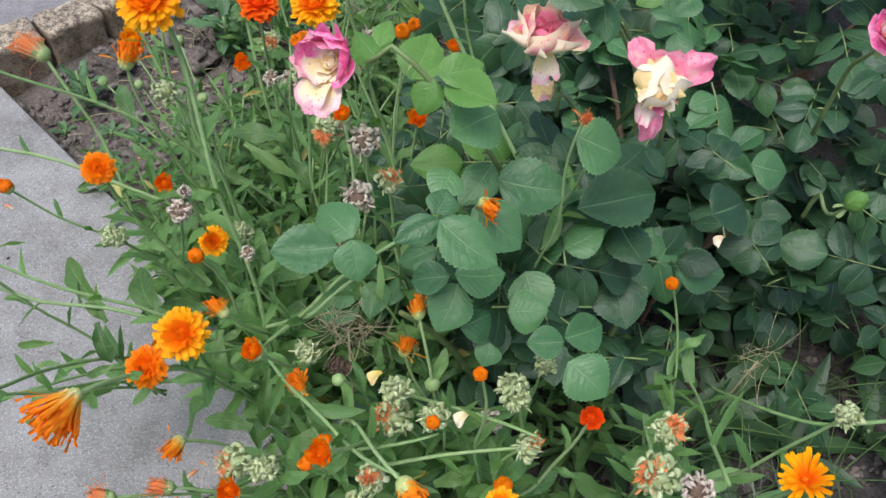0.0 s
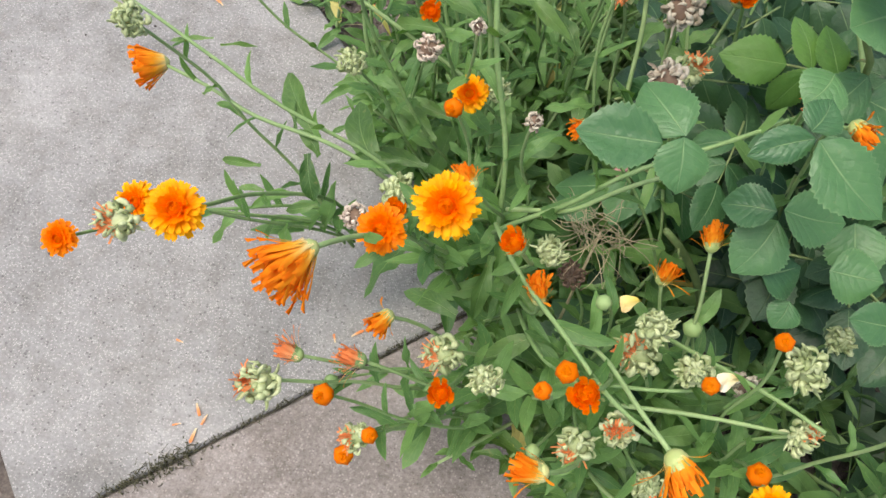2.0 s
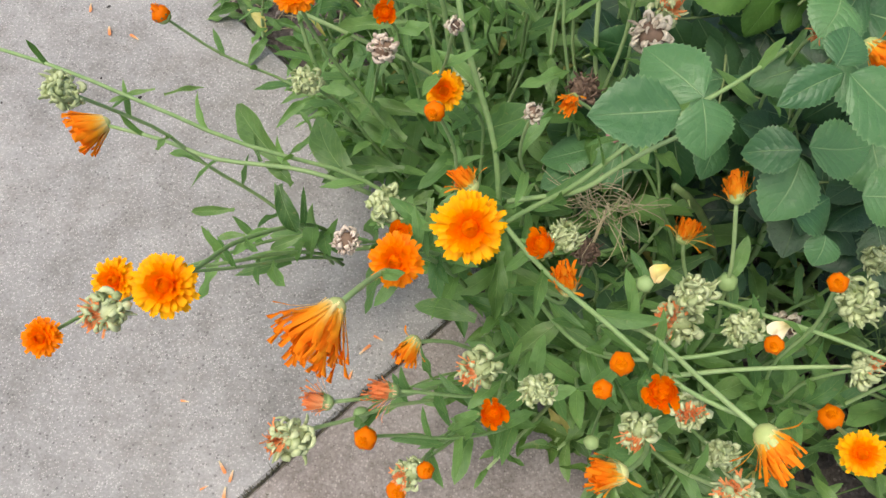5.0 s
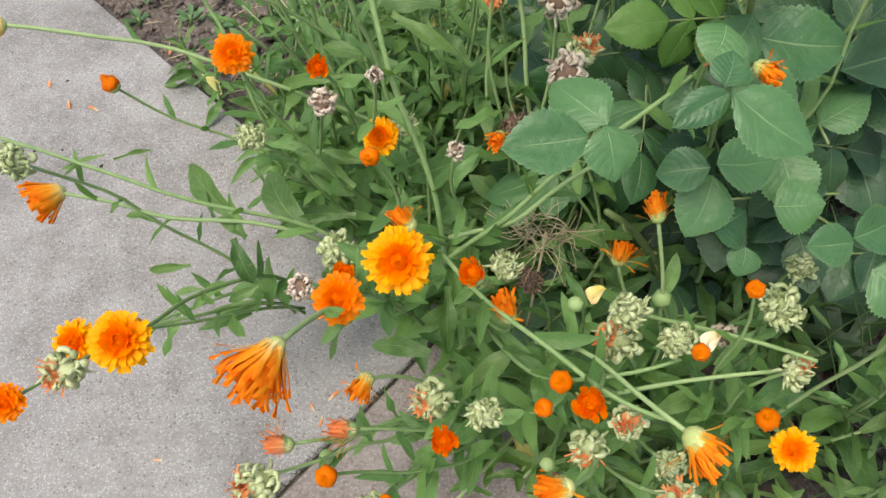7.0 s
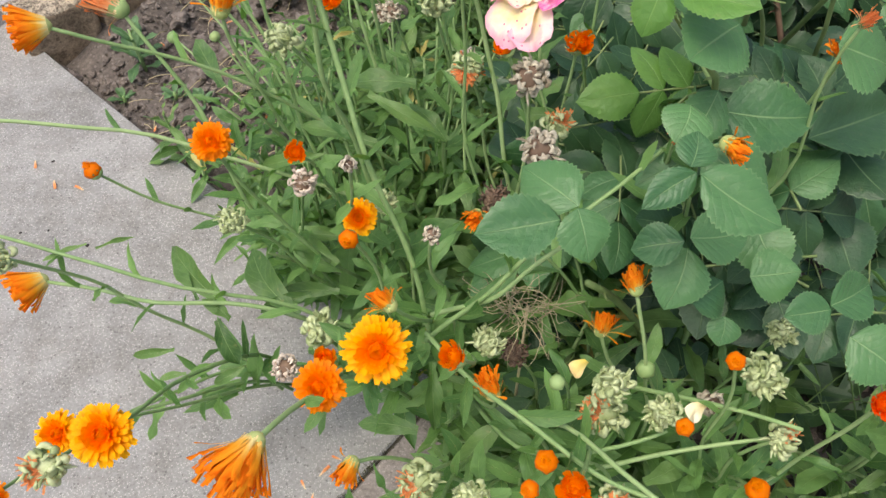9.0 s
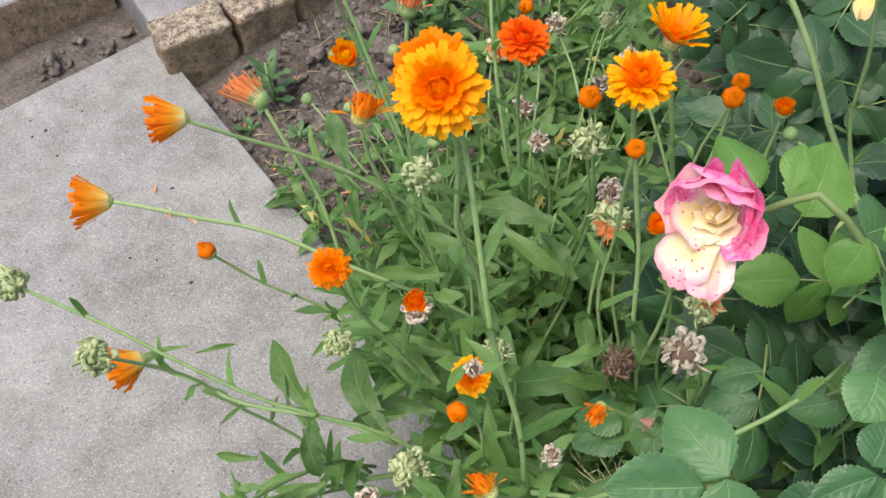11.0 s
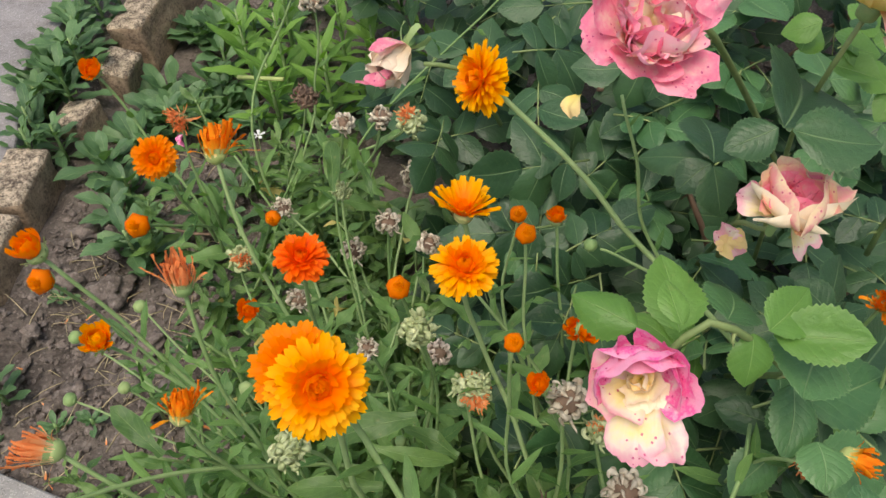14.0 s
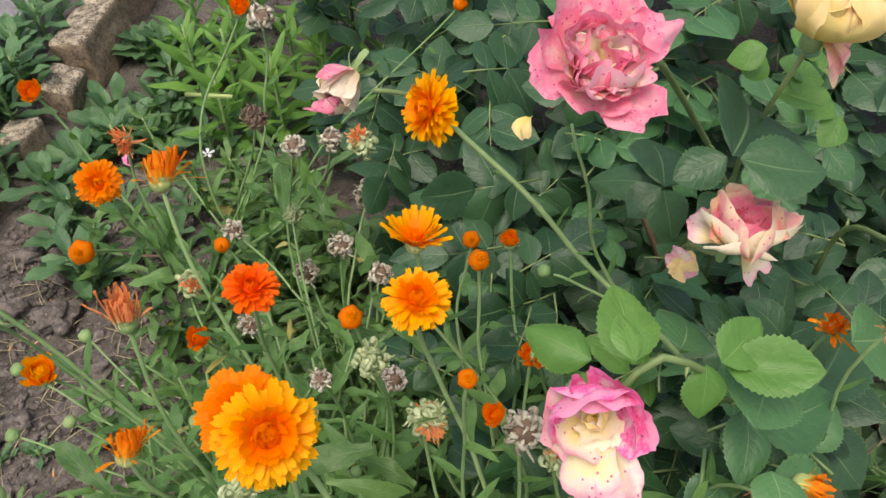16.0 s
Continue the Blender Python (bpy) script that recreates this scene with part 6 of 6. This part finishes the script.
rose("rose_bloom", "ragged peach and pink rose past its best", (0.088, 0.668, 0.632), (-0.06, -0.24, 0.95), 0.061,
     [(1, -1.2, 0, 0.10, 0.56, 0.20, 125, 0.3, ROSE_MIX), (1, 0.1, 0, 0.05, 0.66, 0.22, 72, 0.1, ROSE_PEACH), (1, 2.9, 0, 0.05, 0.56, 0.22, 78, 0.2, ROSE_MIX), (1, 2.4, 0, 0.05, 0.58, 0.28, 58, -0.2, ROSE_PEACH),
      (1, -2.4, 0, 0.10, 0.48, 0.50, 60, -0.7, ROSE_CREAM), (1, -1.5, 0, 0.10, 0.46, 0.54, 62, -0.7, ROSE_CREAM), (1, -0.6, 0, 0.10, 0.48, 0.50, 60, -0.7, ROSE_PEACH), (1, 3.1, 0, 0.07, 0.52, 0.40, 50, -0.5, ROSE_PEACH),
      (3, -2.3, 0.75, 0.05, 0.30, 0.34, 46, -0.6, ROSE_PINK), (3, 0.6, 0.8, 0.08, 0.50, 0.40, 46, -0.3, ROSE_PEACH), (3, 0.8, 0.7, 0.04, 0.42, 0.34, 34, -0.2, ROSE_PINK), (4, 0.5, TAU / 4, 0.03, 0.30, 0.24, 30, -0.3, ROSE_PINK), (3, 0.2, TAU / 3, 0.02, 0.28, 0.16, 14, 0.0, ROSE_PINK)], (0.13, 0.76, 0.60), 0.0, ruffle=(0.05, 0.13))
rose("rose_bloom", "nodding yellow and pink rose with ragged petals", (0.169, 0.573, 0.661), (-0.05, -0.62, 0.60), 0.060,
     [(1, -1.45, 0, 0.04, 0.68, 0.17, 80, 0.2, ROSE_PINK), (1, -1.85, 0, 0.04, 0.58, 0.20, 74, 0.1, ROSE_MIX), (1, 0.55, 0, 0.05, 0.74, 0.22, 70, 0.2, ROSE_PINK), (1, 1.3, 0, 0.05, 0.56, 0.30, 58, 0.0, ROSE_PINK), (1, 2.2, 0, 0.05, 0.66, 0.20, 68, 0.2, ROSE_PINK),
      (5, 0.2, TAU / 5, 0.08, 0.50, 0.36, 46, -1.0, ROSE_CREAM), (5, 0.7, TAU / 5, 0.06, 0.46, 0.32, 36, -1.1, ROSE_YELLOW), (2, -1.3, 0.5, 0.09, 0.40, 0.16, 62, -0.5, ROSE_MAGENTA), (3, 0.4, TAU / 3, 0.02, 0.36, 0.22, 14, -0.5, ROSE_CREAM)], (0.23, 0.70, 0.62), 0.0)
rose("rose_bloom", "magenta and white rose at the side of the bush", (0.345, 0.605, 0.704), (-0.05, -0.5, 0.8), 0.054,
     [(6, 0, TAU / 6, 0.05, 0.48, 0.30, 62, -0.2, ROSE_MAGENTA), (5, 0.5, TAU / 5, 0.05, 0.44, 0.28, 44, -0.5, ROSE_MIX), (5, 0.2, TAU / 5, 0.03, 0.36, 0.2, 22, -0.2, ROSE_MIX)], (0.40, 0.74, 0.62), 0.3)
rose("rose_bloom", "globe-shaped pale yellow rose", (0.129, 0.695, 0.765), (0.05, -0.2, 0.95), 0.085,
     [(5, 0, TAU / 5, 0.06, 0.52, 0.30, 58, -0.9, ROSE_YELLOW), (5, 0.6, TAU / 5, 0.05, 0.50, 0.26, 46, -1.0, ROSE_YELLOW), (4, 0.2, TAU / 4, 0.04, 0.44, 0.2, 30, -0.8, ROSE_YELLOW), (3, -1.6, 0.5, 0.05, 0.30, 0.12, 100, 0.4, ROSE_PEACH)], (0.24, 0.82, 0.48), 0.0, False)
rose("rose_bloom", "wilted cream rose with a withered pink tip", (-0.095, 0.932, 0.624), (-0.75, -0.45, -0.25), 0.060,
     [(3, 0.4, 1.1, 0.06, 0.60, 0.34, 24, -0.4, ROSE_WILTED), (3, 2.6, 1.2, 0.05, 0.74, 0.30, 18, -0.5, ROSE_WILTED), (3, 0.2, TAU / 3, 0.03, 0.62, 0.24, 8, 0.1, ROSE_WILTED), (1, 1.5, 0, 0.05, 0.74, 0.15, 56, -0.5, ROSE_PINK), (1, -0.2, 0, 0.03, 0.86, 0.12, 14, -0.4, ROSE_PINK)], None, 0.0)
cane(BUSH, [Vector((0.017, 0.979, 0.48)), Vector((-0.022, 0.931, 0.57)), Vector((-0.05, 0.908, 0.615)), Vector((-0.068, 0.903, 0.628)), Vector((-0.08, 0.907, 0.63))], 0.0024, 0.0018)
rose("rose_bud", "closed yellow rosebud blushed with pink", (0.110, 0.731, 0.518), (-0.4, -0.6, 0.5), 0.040,
     [(3, 0.3, TAU / 3, 0.14, 0.62, 0.30, 20, -0.9, ROSE_YELLOW), (3, 1.3, TAU / 3, 0.10, 0.64, 0.26, 10, -0.8, ROSE_MIX), (2, 0.2, 3.1, 0.03, 0.60, 0.2, 4, -0.4, ROSE_YELLOW)], (0.18, 0.80, 0.44), 0.0, True, 0.0018)
rose("rose_bud", "green unopened rosebud on a short stalk", (0.317, 0.501, 0.623), (0.1, -0.3, 0.9), 0.032, [], (0.35, 0.60, 0.64), 0.0, True, 0.0013, ROSE_LEAF_YOUNG)
rose("rose_bud", "shrivelled brownish-pink rosebud among the marigolds", (-0.068, 0.580, 0.384), (-0.3, -0.5, 0.8), 0.022,
     [(3, 0.3, TAU / 3, 0.12, 0.60, 0.28, 22, -0.7, ROSE_WITHERED), (3, 1.3, TAU / 3, 0.08, 0.62, 0.24, 10, -0.5, ROSE_WITHERED)], (-0.045, 0.625, 0.40), 0.0, True, 0.0013)
# loose petals caught on the leaves
for px, py, pz, mat, s in ((0.083, 0.944, 0.520, ROSE_YELLOW, 0.026), (0.293, 0.61, 0.452, ROSE_WILTED, 0.014), (-0.030, 0.458, 0.400, ROSE_YELLOW, 0.016), (0.051, 0.423, 0.400, ROSE_CREAM, 0.017)):
    solid("fallen_petal", Geo().add(*rose_petal(0, 0, 1, 0.42, 0.9, 0.7, 0.5, 0.15, px * 9)).mesh("fallen_petal", mat), "pale rose petal caught on the leaves", "petal", aim((px, py, pz), (0.4, -0.5, 0.35), (0, -0.5, 1), s), "petals on the leaves")

solid("fallen_petal", Geo().add(*rose_petal(0, 0, 1, 0.5, 0.7, 0.9, 0.6, 0.25, 4)).mesh("fallen_petal", ROSE_MAGENTA), "crumpled crimson petal among the seedlings", "petal", aim((-0.310, 1.589, 0.100), (0.4, -0.5, 0.35), (0, -0.5, 1), 0.022), "petals on the leaves")


# ---- seedlings, weeds and litter ----
def rosette(name, label, category, meshes, at, count, size, lift, group, stem=0.0):
    rng = random.Random(round(at[0] * 5000) + round(at[1] * 900))
    z = ground_height(*at)
    top = thing(name, label, category, (*at, z), group)
    base = Vector((*at, z + stem))
    part("crown", Geo().add(*tube([Vector((*at, z - 0.01)), Vector((*at, z + stem * 0.5)), base + Vector((0, 0, 0.006))], [0.004, 0.0035, 0.002], 6)).mesh("crown", STEM), top)
    for i in range(count):
        a = i * 2.4 + rng.uniform(-0.3, 0.3)
        q = i / count
        out = Vector((math.cos(a), math.sin(a), lift + 1.1 * q + rng.uniform(-0.15, 0.2)))
        p = base - Vector((0, 0, stem * (1 - q) * 0.9))
        part("leaf", rng.choice(meshes), top, aim(p, out, (0, 0, 1), size * rng.uniform(0.75, 1.15) * (1.05 - 0.4 * q), rng.uniform(0.9, 1.2)))


SP = random.Random(17)
n = 0
while n < 54:
    if n < 38:
        y = SP.uniform(1.42, 2.1)
        x = brick_line(y) + 0.09 + abs(SP.gauss(0, 0.14))
        if x > 0.05 or x < -0.47 and y < 1.56:
            continue
    else:
        x, y = SP.uniform(-0.2, 0.1), SP.uniform(1.25, 1.75)
    rosette("seedling", "young green seedling with spoon-shaped leaves", "seedling", M_SPOON, (x, y), SP.randint(8, 12), SP.uniform(0.062, 0.098), 0.35, "seedlings by the bricks", SP.uniform(0.01, 0.07))
    n += 1
for x, y, s in ((-0.675, 1.255, 0.060), (-0.70, 1.19, 0.03), (-0.60, 1.17, 0.03), (-0.55, 1.16, 0.028), (-0.58, 1.42, 0.03), (-0.44, 1.44, 0.04), (-0.40, 1.25, 0.035), (-0.585, 1.82, 0.08), (-0.57, 1.90, 0.09), (-0.52, 1.96, 0.09), (-0.59, 1.75, 0.06), (-0.47, 2.04, 0.08), (-0.55, 1.99, 0.085), (-0.42, 2.12, 0.08), (-0.51, 1.88, 0.08), (-0.56, 1.95, 0.10), (-0.54, 2.03, 0.10), (-0.48, 1.96, 0.09), (-0.48, 2.11, 0.09), (-0.54, 1.75, 0.06), (-0.38, 2.17, 0.08)):
    rosette("seedling", "young green seedling with spoon-shaped leaves", "seedling", M_SPOON, (x, y), 10 if s < 0.05 else 14, s, 0.3, "seedlings by the bricks", 0.01 if s < 0.05 else 0.085)
for x, y, h in ((-0.14, 1.70, 0.18), (-0.10, 1.76, 0.22), (-0.04, 1.66, 0.2), (-0.16, 1.84, 0.2), (0.02, 1.76, 0.22), (0.06, 1.68, 0.2), (-0.06, 1.90, 0.22), (0.1, 1.85, 0.22), (-0.12, 2.02, 0.24), (0.02, 2.06, 0.24), (0.16, 1.62, 0.2), (0.2, 1.95, 0.24)):
    rosette("weed", "bright green weed with narrow pointed leaves", "weed", M_LANCE, (x, y), 18, 0.10, 0.2, "weeds behind the marigolds", h)

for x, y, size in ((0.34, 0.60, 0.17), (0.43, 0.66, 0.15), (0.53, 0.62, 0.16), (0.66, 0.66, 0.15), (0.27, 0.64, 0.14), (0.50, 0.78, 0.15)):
    rosette("strap_leaved_plant", "dull strap-leaved plant, its green darkened for the gap's shade", "plant", M_STRAP, (x, y), 8, size, 0.45, "low plants under the rose", 0.03)

# dry twiggy tuft and grass litter
for at, count, reach in (((-0.070, 0.521, 0.375), 64, 0.058), ((0.43, 0.646, 0.18), 18, 0.075), ((-0.50, 1.20, -0.02), 16, 0.06), ((-0.56, 1.38, -0.01), 12, 0.06)):
    top = thing("dry_tuft", "tuft of dry straw-coloured twigs and stalks", "dry twigs", at)
    if at[2] > 0.05:
        part("stalk", Geo().add(*tube([(at[0], at[1] + 0.03, -0.04), (at[0], at[1] + 0.01, at[2] * 0.5), at], [0.0018, 0.0016, 0.0012], 5)).mesh("stalk", TWIG), top)
    g = Geo()
    for i in range(count):
        d = unit(SP)
        d.z = d.z * 0.8
        a = Vector(at) + unit(SP) * reach * 0.3
        b = a + d * reach * SP.uniform(0.3, 1.0)
        g.add(*tube(bezier(a, a + d * reach * 0.3 + unit(SP) * 0.015, b + unit(SP) * 0.02, b, 5), [0.0004, 0.0004, 0.00035, 0.0003, 0.00025, 0.00015], 4))
    part("twig_tangle", g.mesh("twig_tangle", TWIG), top)
solid("fallen_twig", Geo().add(*tube([(-0.4, 1.466, 0.03), (-0.341, 1.401, 0.05), (-0.282, 1.391, 0.03)], [0.0022, 0.0026, 0.0018], 6)).mesh("fallen_twig", SEED_BROWN), "thin dark twig lying among the seedlings", "twig")
solid("straw_stalk", Geo().add(*tube([(-0.194, 1.687, 0.12), (-0.125, 1.591, 0.16)], [0.0042, 0.0036], 7)).mesh("straw_stalk", CALYX_PALE), "cut yellowish stalk lying among the weeds", "stalk")
# lavender clump and low dark leaves in the gap
LAV = thing("lavender", "thin grey-green lavender sprigs with small purple spikes", "lavender", (0.46, 0.42, ground_height(0.46, 0.42)))
g, spikes = Geo(), Geo()
for i in range(46):
    a = Vector((SP.gauss(0.46, 0.05), SP.gauss(0.42, 0.03), -0.04))
    d = Vector((SP.gauss(0, 0.5), SP.gauss(0.1, 0.4), 1)).normalized()
    b = a + d * SP.uniform(0.10, 0.26)
    g.add(*tube(bezier(a, a + Vector((0, 0, 0.05)), a.lerp(b, 0.7), b, 5), [0.0011, 0.0011, 0.001, 0.0009, 0.0008, 0.0004], 4))
    for j in range(5):
        p = a.lerp(b, 0.3 + 0.13 * j)
        g.join(LANCE_LEAVES[j % 4], aim(p, d + unit(SP) * 0.9, unit(SP), SP.uniform(0.015, 0.03), 0.5))
    if i % 4 == 0:
        for j in range(9):
            p = b - d * 0.003 * j
            spikes.add(*tube([p, p + (unit(SP) + d * 0.6).normalized() * 0.006], [0.0016, 0.0009], 4))
part("sprig", g.mesh("sprig", LAVENDER_LEAF), LAV, kind="stuff")
part("flower_spike", spikes.mesh("flower_spike", LAVENDER), LAV, label="small purple lavender flower spikes", kind="stuff")
# low leaves added in the dark green to make the gap read as shaded
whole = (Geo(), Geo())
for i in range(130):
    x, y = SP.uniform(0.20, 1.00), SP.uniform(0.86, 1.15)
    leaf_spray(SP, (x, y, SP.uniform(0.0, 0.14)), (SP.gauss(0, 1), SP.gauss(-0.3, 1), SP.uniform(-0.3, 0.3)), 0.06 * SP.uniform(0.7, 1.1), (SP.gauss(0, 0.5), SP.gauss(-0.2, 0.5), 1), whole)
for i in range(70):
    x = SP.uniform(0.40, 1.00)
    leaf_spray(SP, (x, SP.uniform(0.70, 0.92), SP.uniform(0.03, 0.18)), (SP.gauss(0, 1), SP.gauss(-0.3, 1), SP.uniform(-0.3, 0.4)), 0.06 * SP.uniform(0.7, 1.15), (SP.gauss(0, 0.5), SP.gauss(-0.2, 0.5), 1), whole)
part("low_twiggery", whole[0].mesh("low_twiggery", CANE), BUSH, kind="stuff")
part("low_foliage", whole[1].mesh("low_foliage", ROSE_LEAF), BUSH, label="low leaves in a dark green that stands in for shade", kind="stuff")
# dark lumps over the soil, put here in place of the gap's shade
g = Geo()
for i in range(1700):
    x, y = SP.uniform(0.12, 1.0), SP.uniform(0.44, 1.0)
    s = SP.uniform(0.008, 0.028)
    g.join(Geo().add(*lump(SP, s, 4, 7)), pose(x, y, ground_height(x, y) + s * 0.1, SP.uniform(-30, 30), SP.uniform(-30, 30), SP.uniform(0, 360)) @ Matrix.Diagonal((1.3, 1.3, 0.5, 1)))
solid("leaf_mould", g.mesh("leaf_mould", CRUMB, smooth=False), "dark lumps that stand in for the shade under the bush", "leaf mould", kind="stuff")
g = Geo()
for i in range(150):
    x, y = SP.uniform(0.12, 0.80), SP.uniform(0.36, 0.78)
    a = Vector((x, y, ground_height(x, y)))
    d = Vector((SP.gauss(0, 0.7), SP.gauss(0, 0.7), 0.5)).normalized()
    b = a + d * SP.uniform(0.08, 0.26)
    g.add(*tube(bezier(a, a + Vector((0, 0, 0.08)), b + Vector((SP.gauss(0, 0.02), SP.gauss(0, 0.02), 0.03)), b, 5), [0.0012, 0.0012, 0.001, 0.0008, 0.0006, 0.0003], 4))
solid("grass_stalks", g.mesh("grass_stalks", GRASS), "thin green and dry grass stalks in the shaded gap", "grass", kind="stuff")
g = Geo()
for i in range(190):
    x, y = SP.uniform(-0.66, -0.25), SP.uniform(1.0, 1.7)
    if on_paving(x, y):
        continue
    a = Vector((x, y, ground_height(x, y) + 0.006))
    d = Vector((SP.gauss(0, 1), SP.gauss(0, 1), 0.1)).normalized()
    b = a + d * SP.uniform(0.02, 0.08)
    g.add(*tube(bezier(a, a + d * 0.02 + Vector((0, 0, 0.01)), b + unit(SP) * 0.01, b, 4), [0.0009, 0.0008, 0.0007, 0.0006, 0.0004], 4))
solid("straw_litter", g.mesh("straw_litter", TWIG), "dry straw-coloured stalk litter on the soil", "litter", kind="stuff")

star = thing("white_flower", "tiny white star-shaped flower among seedlings", "flower", (-0.194, 1.537, 0.100), "")
g = Geo()
for i in range(5):
    petal(g, SP, i * 1.256, 0.002, 0.011, 0.003, 0.3, -0.2, 0, 0.1, 3)
part("petal_star", g.mesh("petal_star", WHITE), star, Matrix.Translation((-0.194, 1.537, 0.100)))
part("stalk", Geo().add(*tube([Vector((-0.194, 1.537, 0.100)), Vector((-0.194, 1.537, 0.100)) - Vector((0.004, -0.006, 0.06)), Vector((-0.194, 1.537, 0.100)) - Vector((0, -0.01, 0.17))], [0.0008, 0.001, 0.0012], 5)).mesh("stalk", STEM), star)
